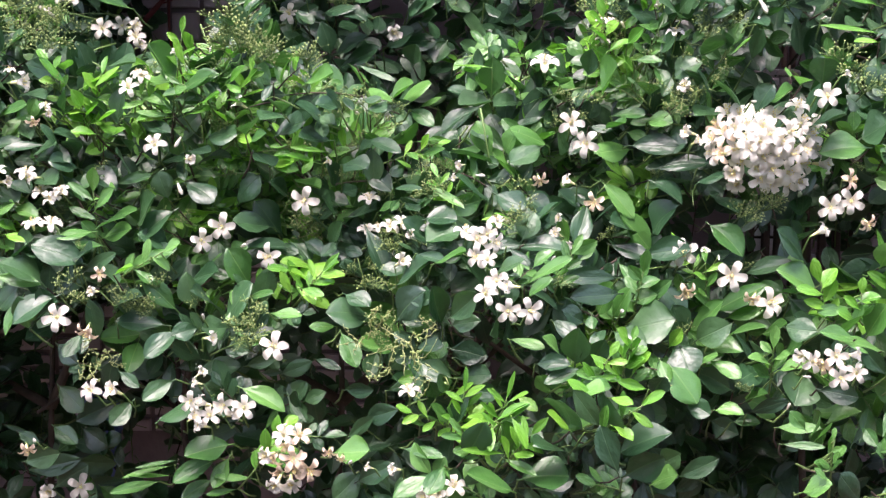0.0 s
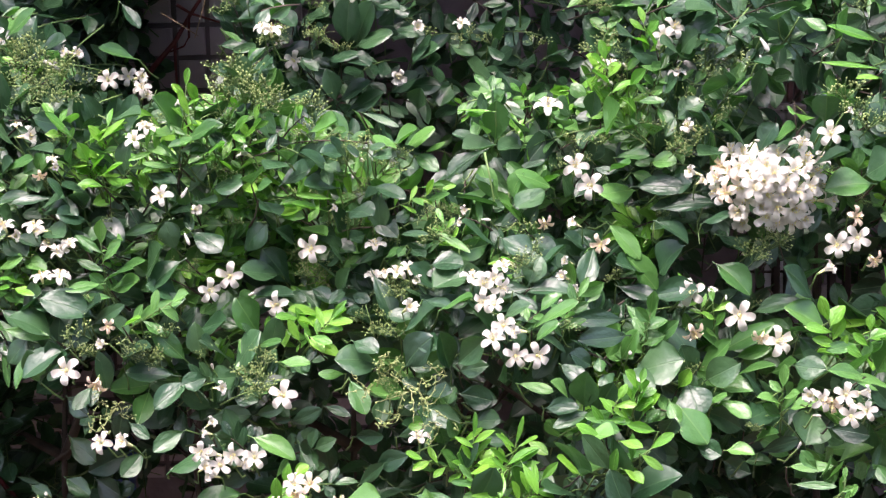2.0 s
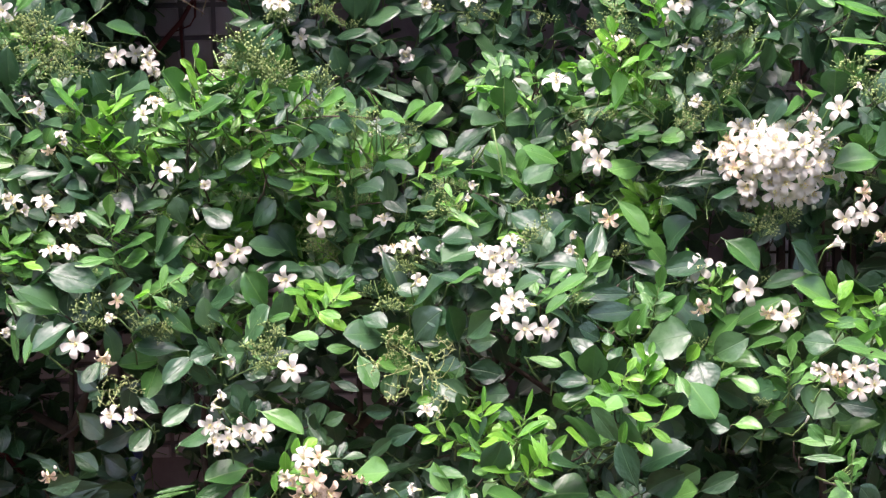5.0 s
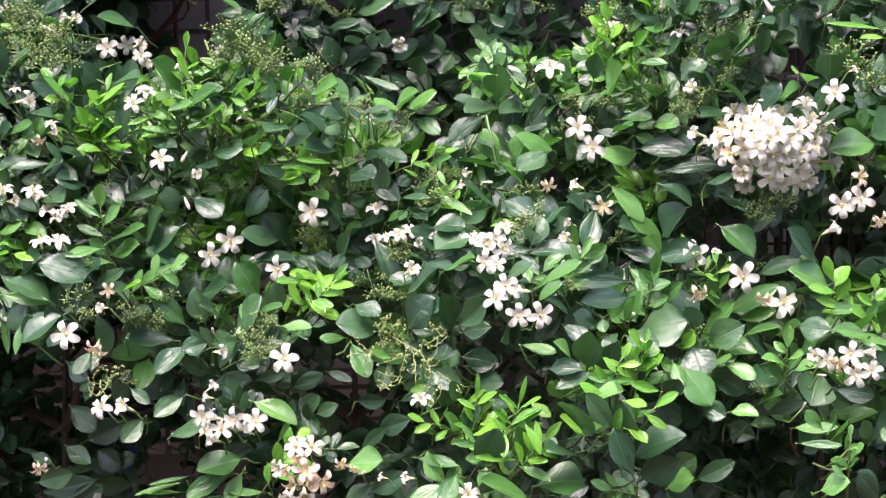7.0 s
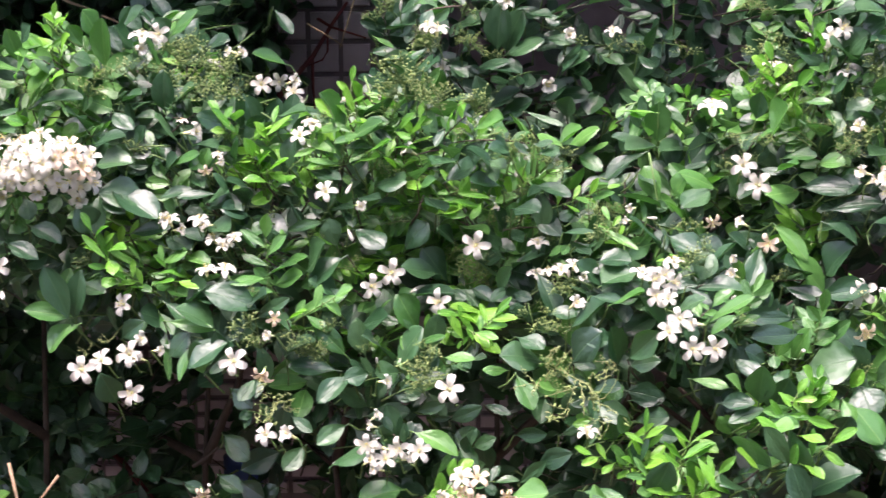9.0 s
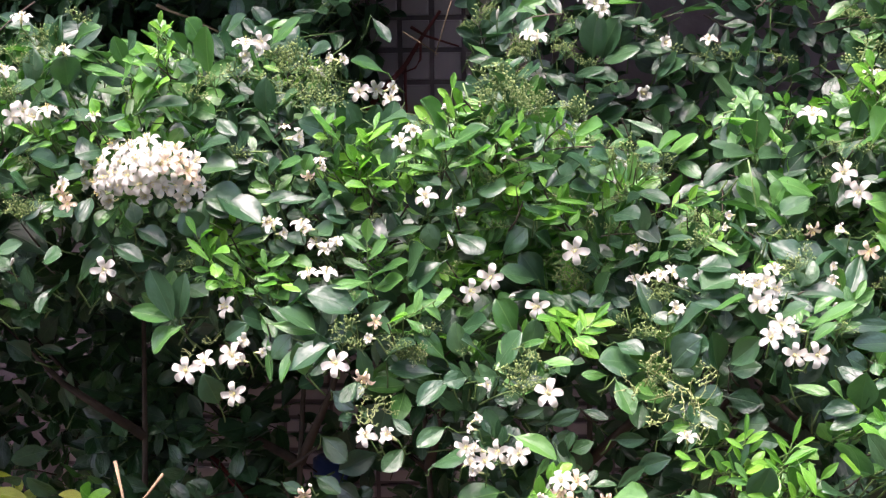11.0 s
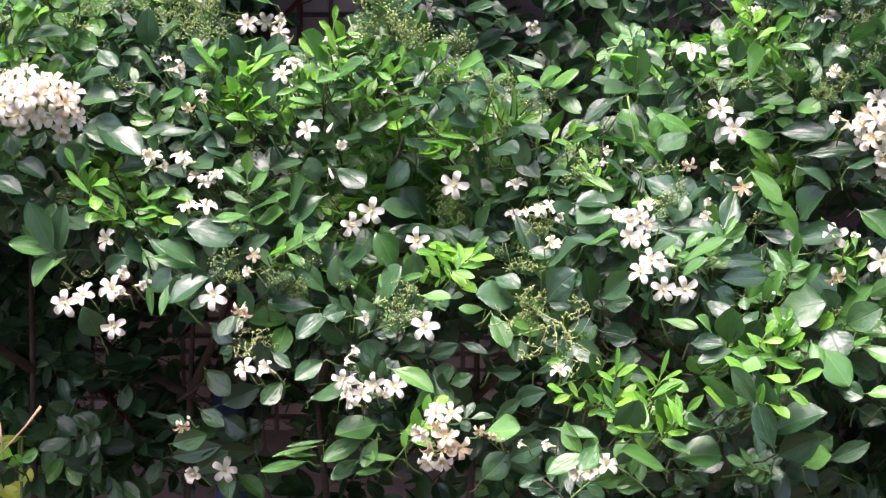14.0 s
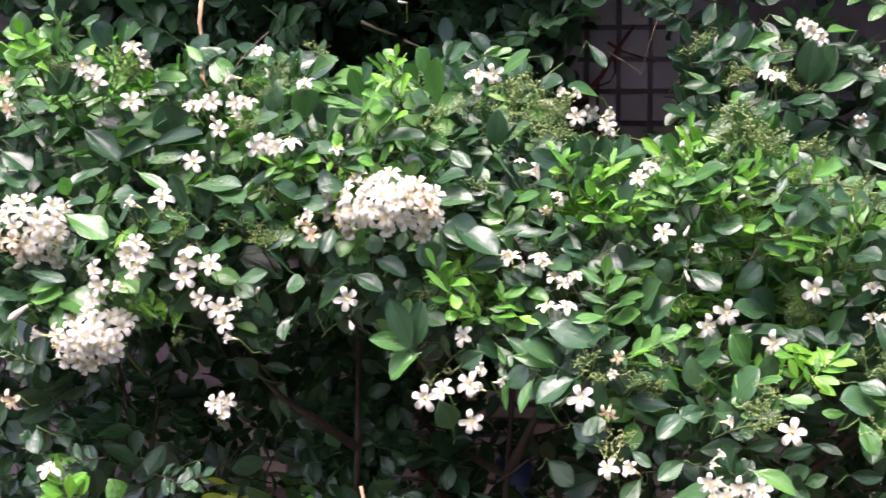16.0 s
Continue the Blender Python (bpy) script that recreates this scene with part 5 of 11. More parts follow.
leaf(left, 'd', -0.809, 1.332, 1.481, -0.789, 1.321, 1.511, 0.021, 15)
leaf(left, 'd', -0.831, 1.317, 1.472, -0.800, 1.298, 1.470, 0.011, 10)
leaf(left, 'd', -0.823, 1.309, 1.451, -0.808, 1.304, 1.458, 0.013, 21)
leaf(left, 'd', -0.748, 1.345, 1.522, -0.724, 1.327, 1.545, 0.017, -1)
leaf(left, 'd', -0.716, 1.332, 1.487, -0.689, 1.315, 1.490, 0.009, -15)
leaf(left, 'd', -0.698, 1.337, 1.479, -0.682, 1.324, 1.477, 0.008, 2)
leaf(left, 'd', -0.850, 1.309, 1.408, -0.826, 1.292, 1.400, 0.014, -18)
leaf(left, 'm', -0.778, 1.281, 1.391, -0.779, 1.269, 1.409, 0.010, 20)
leaf(left, 'd', -0.813, 1.299, 1.385, -0.790, 1.292, 1.401, 0.007, 28)
leaf(left, 'd', -0.782, 1.290, 1.382, -0.753, 1.273, 1.390, 0.009, 6)
leaf(left, 'm', -0.716, 1.297, 1.411, -0.681, 1.281, 1.397, 0.011, -5)
leaf(left, 'd', -0.725, 1.259, 1.363, -0.713, 1.243, 1.388, 0.011, -11)
leaf(left, 'd', -0.704, 1.260, 1.365, -0.703, 1.249, 1.381, 0.011, -28)
leaf(left, 'd', -0.697, 1.259, 1.361, -0.669, 1.241, 1.369, 0.011, 18)
leaf(left, 'm', -0.766, 1.257, 1.334, -0.751, 1.243, 1.355, 0.006, -27)
leaf(left, 'd', -0.597, 1.322, 1.442, -0.583, 1.316, 1.457, 0.014, 6)
leaf(left, 'm', -0.510, 1.315, 1.461, -0.499, 1.299, 1.486, 0.014, -5)
leaf(left, 'd', -0.480, 1.325, 1.463, -0.490, 1.319, 1.480, 0.012, 9)
leaf(left, 'd', -0.528, 1.292, 1.417, -0.502, 1.274, 1.422, 0.011, -21)
leaf(left, 'y', -0.565, 1.279, 1.418, -0.553, 1.274, 1.427, 0.009, -3)
leaf(left, 'y', -0.530, 1.287, 1.445, -0.522, 1.274, 1.436, 0.008, 3)
leaf(left, 'y', -0.489, 1.265, 1.422, -0.499, 1.254, 1.429, 0.007, -17)
leaf(left, 'y', -0.554, 1.279, 1.427, -0.538, 1.266, 1.425, 0.009, 11)
leaf(left, 'd', -0.587, 1.279, 1.372, -0.594, 1.266, 1.387, 0.016, 24)
leaf(left, 'd', -0.592, 1.274, 1.344, -0.578, 1.268, 1.361, 0.017, 2)
leaf(left, 'd', -0.570, 1.264, 1.310, -0.556, 1.259, 1.320, 0.018, -8)
leaf(left, 'd', -0.431, 1.294, 1.360, -0.412, 1.275, 1.351, 0.017, 17)
leaf(left, 'd', -0.380, 1.307, 1.378, -0.374, 1.296, 1.393, 0.017, -10)
leaf(left, 'm', -0.373, 1.302, 1.384, -0.347, 1.283, 1.397, 0.009, 10)
leaf(left, 'm', -0.346, 1.295, 1.382, -0.342, 1.284, 1.398, 0.012, 27)
leaf(left, 'd', -0.355, 1.305, 1.378, -0.345, 1.288, 1.366, 0.012, -3)
leaf(left, 'd', -0.338, 1.276, 1.334, -0.316, 1.256, 1.331, 0.016, 2)
leaf(mid, 'm', -0.227, 1.297, 1.412, -0.238, 1.273, 1.446, 0.021, 12)
leaf(mid, 'd', -0.281, 1.302, 1.426, -0.256, 1.291, 1.429, 0.017, -7, 2.1)
leaf(mid, 'm', -0.255, 1.299, 1.413, -0.226, 1.276, 1.417, 0.008, -3)
leaf(left, 'm', -0.320, 1.313, 1.422, -0.316, 1.295, 1.435, 0.008, -11)
leaf(left, 'd', -0.333, 1.288, 1.361, -0.366, 1.279, 1.360, 0.009, -8, 2.1)
leaf(left, 'd', -0.355, 1.307, 1.401, -0.334, 1.292, 1.407, 0.015, -14, 2.1)
leaf(mid, 'd', -0.070, 1.290, 1.427, -0.040, 1.269, 1.418, 0.006, 8)
leaf(rear, 'd', -0.047, 1.531, 1.434, -0.010, 1.521, 1.444, 0.022, 0)
leaf(rear, 'd', 0.003, 1.538, 1.436, -0.008, 1.521, 1.418, 0.022, 0)
leaf(mid, 'm', -0.034, 1.301, 1.396, -0.014, 1.281, 1.416, 0.014, -2)
leaf(mid, 'm', -0.026, 1.292, 1.390, -0.009, 1.275, 1.382, 0.013, 12)
leaf(mid, 'm', -0.018, 1.293, 1.393, -0.002, 1.284, 1.402, 0.005, 26)
leaf(mid, 'm', 0.041, 1.320, 1.400, 0.042, 1.305, 1.432, 0.023, 6)
leaf(right, 'd', 0.065, 1.316, 1.405, 0.057, 1.302, 1.425, 0.019, 1, 2.1)
leaf(mid, 'd', 0.042, 1.309, 1.396, 0.013, 1.299, 1.392, 0.018, 7, 2.1)
leaf(mid, 'd', 0.065, 1.319, 1.396, 0.043, 1.299, 1.394, 0.013, -1)
leaf(mid, 'm', 0.034, 1.316, 1.405, 0.026, 1.301, 1.414, 0.008, -1)
leaf(right, 'd', 0.098, 1.302, 1.411, 0.093, 1.278, 1.427, 0.014, 0)
leaf(right, 'd', 0.104, 1.309, 1.421, 0.095, 1.297, 1.435, 0.012, -12)
leaf(right, 'm', 0.085, 1.276, 1.363, 0.060, 1.260, 1.381, 0.014, 0)
leaf(right, 'd', 0.079, 1.260, 1.362, 0.054, 1.242, 1.351, 0.019, -15, 2.1)
leaf(mid, 'd', 0.040, 1.272, 1.348, 0.007, 1.252, 1.363, 0.015, 27, 2.1)
leaf(mid, 'm', 0.052, 1.277, 1.356, 0.056, 1.264, 1.376, 0.012, -13)
leaf(mid, 'm', -0.023, 1.277, 1.365, -0.004, 1.254, 1.371, 0.005, -17)
leaf(mid, 'm', -0.018, 1.268, 1.355, 0.000, 1.252, 1.363, 0.005, 19)
leaf(mid, 'm', -0.030, 1.269, 1.357, -0.021, 1.245, 1.356, 0.004, 1)
leaf(right, 'd', 0.102, 1.269, 1.358, 0.094, 1.258, 1.374, 0.016, -9)
leaf(mid, 'd', -0.063, 1.285, 1.340, -0.060, 1.267, 1.361, 0.021, -6)
leaf(right, 'm', 0.131, 1.273, 1.406, 0.143, 1.253, 1.430, 0.022, -1)
leaf(right, 'd', 0.169, 1.264, 1.405, 0.157, 1.242, 1.424, 0.017, 11, 2.1)
leaf(right, 'm', 0.139, 1.261, 1.388, 0.163, 1.248, 1.392, 0.010, 4)
leaf(right, 'm', 0.153, 1.267, 1.360, 0.127, 1.244, 1.364, 0.015, -12)
leaf(right, 'd', 0.154, 1.250, 1.365, 0.189, 1.236, 1.368, 0.020, 18)
leaf(right, 'd', 0.172, 1.242, 1.347, 0.212, 1.230, 1.357, 0.014, -4)
leaf(right, 'd', 0.206, 1.252, 1.413, 0.194, 1.234, 1.429, 0.014, 5, 2.1)
leaf(right, 'd', 0.215, 1.245, 1.408, 0.208, 1.225, 1.428, 0.012, -9)
leaf(right, 'd', 0.236, 1.227, 1.394, 0.223, 1.208, 1.425, 0.016, 6, 2.1)
leaf(right, 'd', 0.208, 1.252, 1.438, 0.228, 1.231, 1.451, 0.016, -34, 2.1)
leaf(right, 'd', 0.226, 1.242, 1.444, 0.221, 1.225, 1.458, 0.008, -1)
leaf(right, 'm', 0.228, 1.240, 1.437, 0.241, 1.218, 1.453, 0.005, -4)
leaf(right, 'm', 0.280, 1.213, 1.417, 0.271, 1.190, 1.432, 0.014, 12)
leaf(right, 'd', 0.295, 1.207, 1.417, 0.292, 1.189, 1.439, 0.017, 8, 2.1)
leaf(right, 'd', 0.245, 1.208, 1.396, 0.254, 1.200, 1.418, 0.015, 19, 2.1)
leaf(right, 'm', 0.256, 1.207, 1.404, 0.270, 1.194, 1.414, 0.014, -10)
leaf(right, 'd', 0.223, 1.242, 1.392, 0.198, 1.221, 1.392, 0.014, -2, 2.1)
leaf(right, 'd', 0.283, 1.197, 1.384, 0.310, 1.184, 1.395, 0.015, -14, 2.1)
leaf(right, 'm', 0.332, 1.206, 1.368, 0.297, 1.193, 1.372, 0.025, -5)
leaf(right, 'd', 0.329, 1.210, 1.375, 0.344, 1.196, 1.391, 0.021, 0)
leaf(right, 'd', 0.177, 1.261, 1.439, 0.184, 1.249, 1.454, 0.015, -8)
leaf(right, 'd', 0.187, 1.252, 1.419, 0.202, 1.242, 1.435, 0.017, 7)
leaf(right, 'm', 0.157, 1.265, 1.433, 0.176, 1.253, 1.435, 0.007, 8)
leaf(right, 'd', 0.121, 1.261, 1.379, 0.138, 1.252, 1.378, 0.008, 16)
leaf(right, 'd', 0.320, 1.213, 1.430, 0.310, 1.193, 1.436, 0.008, 6)
leaf(left, 'm', -0.299, 1.280, 1.315, -0.306, 1.258, 1.333, 0.010, -12)
leaf(mid, 'm', -0.297, 1.284, 1.312, -0.275, 1.269, 1.331, 0.014, -23)
leaf(mid, 'd', -0.225, 1.277, 1.307, -0.255, 1.264, 1.290, 0.020, -5, 2.1)
leaf(mid, 'd', -0.232, 1.293, 1.316, -0.236, 1.284, 1.337, 0.018, 3)
leaf(mid, 'd', -0.139, 1.313, 1.281, -0.153, 1.296, 1.312, 0.021, -7)
leaf(mid, 'd', -0.147, 1.300, 1.290, -0.174, 1.277, 1.300, 0.014, -11)
leaf(mid, 'd', -0.169, 1.287, 1.271, -0.136, 1.273, 1.286, 0.016, -29)
leaf(mid, 'm', -0.282, 1.269, 1.286, -0.256, 1.253, 1.296, 0.014, 13)
leaf(mid, 'm', -0.280, 1.251, 1.282, -0.298, 1.238, 1.287, 0.005, -2)
leaf(mid, 'm', -0.267, 1.261, 1.258, -0.224, 1.245, 1.281, 0.011, 2)
leaf(mid, 'm', -0.222, 1.252, 1.229, -0.245, 1.242, 1.256, 0.018, -20)
leaf(mid, 'd', -0.206, 1.256, 1.228, -0.213, 1.248, 1.257, 0.020, -18)
leaf(mid, 'd', -0.182, 1.254, 1.221, -0.196, 1.235, 1.255, 0.022, 19, 2.1)
leaf(mid, 'd', -0.177, 1.244, 1.224, -0.162, 1.234, 1.256, 0.023, -1, 2.1)
leaf(mid, 'm', -0.162, 1.272, 1.245, -0.172, 1.255, 1.277, 0.021, -4)
leaf(mid, 'd', -0.211, 1.277, 1.249, -0.186, 1.253, 1.260, 0.014, -13)
leaf(mid, 'd', -0.199, 1.279, 1.256, -0.179, 1.269, 1.253, 0.011, 6)
leaf(mid, 'd', -0.228, 1.235, 1.219, -0.266, 1.226, 1.226, 0.016, -12, 2.1)
leaf(mid, 'd', -0.201, 1.233, 1.217, -0.219, 1.220, 1.215, 0.016, -9)
leaf(mid, 'd', -0.177, 1.234, 1.217, -0.194, 1.215, 1.221, 0.016, -6)
leaf(left, 'd', -0.327, 1.236, 1.253, -0.349, 1.222, 1.279, 0.018, 0, 2.1)
leaf(left, 'd', -0.292, 1.235, 1.270, -0.330, 1.227, 1.291, 0.027, -9)
leaf(left, 'd', -0.328, 1.205, 1.225, -0.305, 1.193, 1.249, 0.014, -6, 2.1)
leaf(mid, 'd', -0.267, 1.231, 1.233, -0.249, 1.218, 1.253, 0.016, -8, 2.1)
leaf(mid, 'm', -0.201, 1.290, 1.256, -0.186, 1.269, 1.274, 0.006, -3)
leaf(mid, 'm', -0.157, 1.241, 1.242, -0.139, 1.222, 1.251, 0.008, -7)
leaf(mid, 'm', -0.138, 1.216, 1.233, -0.114, 1.203, 1.236, 0.008, -4)
leaf(left, 'd', -0.366, 1.290, 1.329, -0.343, 1.275, 1.321, 0.013, -8)
leaf(left, 'd', -0.318, 1.281, 1.337, -0.297, 1.267, 1.320, 0.011, -9)
leaf(mid, 'd', -0.301, 1.292, 1.339, -0.274, 1.272, 1.333, 0.015, -9)
leaf(mid, 'd', -0.292, 1.238, 1.263, -0.266, 1.223, 1.281, 0.012, 11)
leaf(mid, 'd', -0.256, 1.284, 1.296, -0.238, 1.267, 1.320, 0.021, -1)
leaf(mid, 'd', -0.082, 1.287, 1.296, -0.058, 1.266, 1.315, 0.022, -6, 2.1)
leaf(mid, 'd', -0.062, 1.239, 1.298, -0.043, 1.218, 1.262, 0.017, 0, 2.1)
leaf(mid, 'd', -0.037, 1.192, 1.260, -0.008, 1.180, 1.282, 0.018, -7, 2.1)
leaf(mid, 'd', 0.014, 1.194, 1.304, -0.013, 1.183, 1.299, 0.022, 2, 2.1)
leaf(mid, 'd', -0.013, 1.209, 1.311, 0.008, 1.198, 1.318, 0.017, 1, 2.1)
leaf(mid, 'd', 0.035, 1.229, 1.322, 0.017, 1.206, 1.349, 0.020, -1, 2.1)
leaf(mid, 'd', -0.060, 1.214, 1.230, -0.089, 1.195, 1.242, 0.020, -17, 2.1)
leaf(mid, 'd', -0.036, 1.181, 1.235, -0.021, 1.160, 1.261, 0.020, -10)
leaf(mid, 'd', -0.001, 1.166, 1.236, -0.009, 1.144, 1.271, 0.015, 18)
leaf(mid, 'd', 0.006, 1.140, 1.247, 0.024, 1.116, 1.270, 0.015, 10)
leaf(mid, 'd', -0.027, 1.183, 1.256, -0.010, 1.159, 1.257, 0.011, 7)
leaf(right, 'm', 0.064, 1.131, 1.275, 0.094, 1.120, 1.297, 0.009, -6)
leaf(right, 'm', 0.079, 1.144, 1.273, 0.092, 1.120, 1.287, 0.006, -5)
leaf(right, 'd', 0.134, 1.186, 1.268, 0.099, 1.168, 1.274, 0.016, -8)
leaf(right, 'd', 0.134, 1.163, 1.260, 0.096, 1.144, 1.261, 0.018, 0)
leaf(mid, 'y', -0.121, 1.258, 1.259, -0.092, 1.242, 1.266, 0.015, 2)
leaf(mid, 'm', -0.087, 1.212, 1.223, -0.105, 1.201, 1.227, 0.008, -13)
leaf(mid, 'd', -0.019, 1.183, 1.287, 0.003, 1.166, 1.284, 0.008, 10)
leaf(mid, 'd', 0.041, 1.133, 1.283, 0.057, 1.119, 1.297, 0.008, 4)
leaf(mid, 'd', 0.049, 1.138, 1.300, 0.065, 1.127, 1.289, 0.008, 16)
leaf(mid, 'd', 0.042, 1.215, 1.330, 0.065, 1.197, 1.322, 0.018, 12)
leaf(mid, 'd', -0.039, 1.247, 1.330, -0.018, 1.229, 1.334, 0.005, 8)
leaf(mid, 'm', -0.011, 1.226, 1.335, 0.017, 1.204, 1.320, 0.007, 5)
leaf(mid, 'd', -0.063, 1.278, 1.343, -0.044, 1.256, 1.330, 0.017, 19)
leaf(right, 'd', 0.116, 1.230, 1.318, 0.105, 1.212, 1.290, 0.020, -21)
leaf(right, 'm', 0.131, 1.246, 1.334, 0.156, 1.234, 1.310, 0.018, 4)
leaf(right, 'd', 0.169, 1.238, 1.337, 0.194, 1.226, 1.328, 0.016, -14, 2.1)
leaf(right, 'd', 0.171, 1.243, 1.294, 0.177, 1.223, 1.320, 0.019, -6)
leaf(right, 'm', 0.169, 1.247, 1.280, 0.148, 1.230, 1.311, 0.021, -4)
leaf(right, 'd', 0.137, 1.230, 1.286, 0.164, 1.215, 1.279, 0.014, 6)
leaf(right, 'm', 0.213, 1.215, 1.305, 0.238, 1.198, 1.289, 0.022, 0)
leaf(right, 'd', 0.216, 1.226, 1.327, 0.233, 1.203, 1.321, 0.009, -15)
leaf(right, 'd', 0.286, 1.205, 1.279, 0.267, 1.191, 1.307, 0.018, 11)
leaf(right, 'd', 0.244, 1.220, 1.265, 0.274, 1.201, 1.280, 0.012, -14)
leaf(right, 'm', 0.298, 1.203, 1.251, 0.270, 1.186, 1.279, 0.019, 4)
leaf(right, 'm', 0.309, 1.192, 1.246, 0.293, 1.169, 1.272, 0.014, 5)
leaf(right, 'm', 0.299, 1.212, 1.248, 0.268, 1.195, 1.257, 0.007, 17)
leaf(right, 'm', 0.314, 1.169, 1.248, 0.288, 1.155, 1.249, 0.010, -14)
leaf(right, 'm', 0.300, 1.189, 1.239, 0.290, 1.179, 1.224, 0.014, 1)
leaf(right, 'm', 0.121, 1.176, 1.241, 0.131, 1.164, 1.269, 0.016, -6)
leaf(right, 'm', 0.144, 1.205, 1.248, 0.163, 1.195, 1.276, 0.010, -2)
leaf(right, 'm', 0.141, 1.209, 1.274, 0.152, 1.195, 1.262, 0.009, -4)
leaf(right, 'd', 0.170, 1.200, 1.262, 0.190, 1.184, 1.242, 0.024, 11, 2.1)
leaf(right, 'd', 0.143, 1.177, 1.227, 0.175, 1.159, 1.244, 0.030, 26, 2.1)
leaf(right, 'd', 0.188, 1.191, 1.222, 0.181, 1.175, 1.246, 0.020, -5)
leaf(right, 'm', 0.215, 1.219, 1.237, 0.206, 1.197, 1.262, 0.017, -15)
leaf(right, 'm', 0.196, 1.204, 1.218, 0.219, 1.188, 1.250, 0.011, -4)
leaf(right, 'm', 0.220, 1.215, 1.236, 0.253, 1.200, 1.262, 0.014, -11)
leaf(right, 'm', 0.229, 1.210, 1.231, 0.253, 1.200, 1.241, 0.011, 3)
leaf(right, 'm', 0.228, 1.200, 1.219, 0.250, 1.177, 1.235, 0.008, -16)
leaf(right, 'm', 0.257, 1.212, 1.217, 0.272, 1.192, 1.229, 0.010, -1)
leaf(right, 'm', 0.317, 1.173, 1.253, 0.329, 1.149, 1.261, 0.007, -8)
leaf(right, 'm', 0.323, 1.147, 1.231, 0.334, 1.136, 1.257, 0.017, -8)
leaf(right, 'm', 0.306, 1.147, 1.232, 0.315, 1.124, 1.251, 0.016, -8)
leaf(right, 'd', 0.278, 1.208, 1.246, 0.293, 1.191, 1.231, 0.018, 10)
leaf(mid, 'd', -0.217, 1.227, 1.215, -0.239, 1.205, 1.204, 0.016, -16, 2.1)
leaf(mid, 'd', -0.204, 1.260, 1.175, -0.168, 1.249, 1.181, 0.019, -15, 0.25)
leaf(mid, 'd', -0.200, 1.255, 1.162, -0.169, 1.242, 1.168, 0.016, -4, 0.25)
leaf(mid, 'd', -0.218, 1.207, 1.179, -0.239, 1.190, 1.168, 0.016, 4)
leaf(mid, 'd', -0.274, 1.224, 1.164, -0.268, 1.209, 1.191, 0.015, 0)
leaf(mid, 'd', -0.262, 1.215, 1.185, -0.245, 1.205, 1.175, 0.011, -2)
leaf(mid, 'd', -0.227, 1.194, 1.150, -0.201, 1.183, 1.172, 0.021, -14, 2.1)
leaf(mid, 'm', -0.173, 1.200, 1.128, -0.204, 1.178, 1.129, 0.018, 1)
leaf(mid, 'm', -0.184, 1.197, 1.116, -0.217, 1.187, 1.101, 0.018, -9)
leaf(mid, 'm', -0.174, 1.205, 1.115, -0.184, 1.186, 1.097, 0.013, 3)
leaf(mid, 'm', -0.190, 1.210, 1.095, -0.210, 1.189, 1.086, 0.012, -16)
leaf(mid, 'm', -0.155, 1.199, 1.100, -0.183, 1.189, 1.107, 0.006, 3)
leaf(mid, 'm', -0.168, 1.198, 1.091, -0.190, 1.187, 1.090, 0.006, -8)
leaf(mid, 'm', -0.224, 1.216, 1.105, -0.260, 1.197, 1.102, 0.004, 3)
leaf(mid, 'm', -0.219, 1.212, 1.111, -0.249, 1.201, 1.108, 0.004, 0)
leaf(mid, 'm', -0.225, 1.221, 1.095, -0.255, 1.197, 1.105, 0.003, 0)
leaf(mid, 'm', -0.237, 1.219, 1.090, -0.270, 1.198, 1.088, 0.009, -14)
leaf(left, 'd', -0.408, 1.462, 1.021, -0.355, 1.435, 1.040, 0.023, 0)
leaf(left, 'd', -0.380, 1.451, 1.007, -0.347, 1.435, 1.031, 0.024, 12)
leaf(mid, 'm', -0.143, 1.204, 1.141, -0.135, 1.194, 1.158, 0.006, 5)
leaf(mid, 'y', -0.153, 1.204, 1.121, -0.134, 1.190, 1.132, 0.010, 7)
leaf(mid, 'y', -0.143, 1.196, 1.128, -0.113, 1.183, 1.128, 0.008, 10)
leaf(mid, 'y', -0.129, 1.198, 1.136, -0.113, 1.184, 1.154, 0.010, 5)
leaf(mid, 'd', -0.351, 1.458, 1.064, -0.327, 1.441, 1.051, 0.025, 23)
leaf(mid, 'd', -0.333, 1.450, 1.049, -0.315, 1.440, 1.063, 0.016, -3)
leaf(mid, 'd', -0.065, 1.139, 1.118, -0.042, 1.115, 1.137, 0.014, -9)
leaf(mid, 'd', -0.085, 1.151, 1.099, -0.068, 1.143, 1.121, 0.024, -10)
leaf(mid, 'm', -0.009, 1.082, 1.140, -0.037, 1.074, 1.129, 0.014, 0)
leaf(mid, 'm', 0.000, 1.085, 1.146, -0.011, 1.064, 1.134, 0.012, -4)
leaf(mid, 'm', 0.050, 1.093, 1.126, 0.017, 1.070, 1.147, 0.012, 5)
leaf(right, 'm', 0.059, 1.096, 1.134, 0.091, 1.087, 1.142, 0.022, -15)
leaf(right, 'd', 0.091, 1.096, 1.154, 0.070, 1.074, 1.175, 0.016, 11, 2.1)
leaf(mid, 'm', 0.051, 1.110, 1.150, 0.042, 1.092, 1.180, 0.012, -6)
leaf(mid, 'm', 0.003, 1.147, 1.162, -0.007, 1.136, 1.180, 0.008, 8)
leaf(mid, 'm', 0.008, 1.137, 1.164, 0.003, 1.124, 1.180, 0.008, 7)
leaf(mid, 'm', -0.003, 1.164, 1.158, -0.018, 1.141, 1.170, 0.004, 9)
leaf(mid, 'm', -0.010, 1.159, 1.155, -0.031, 1.148, 1.166, 0.004, -8)
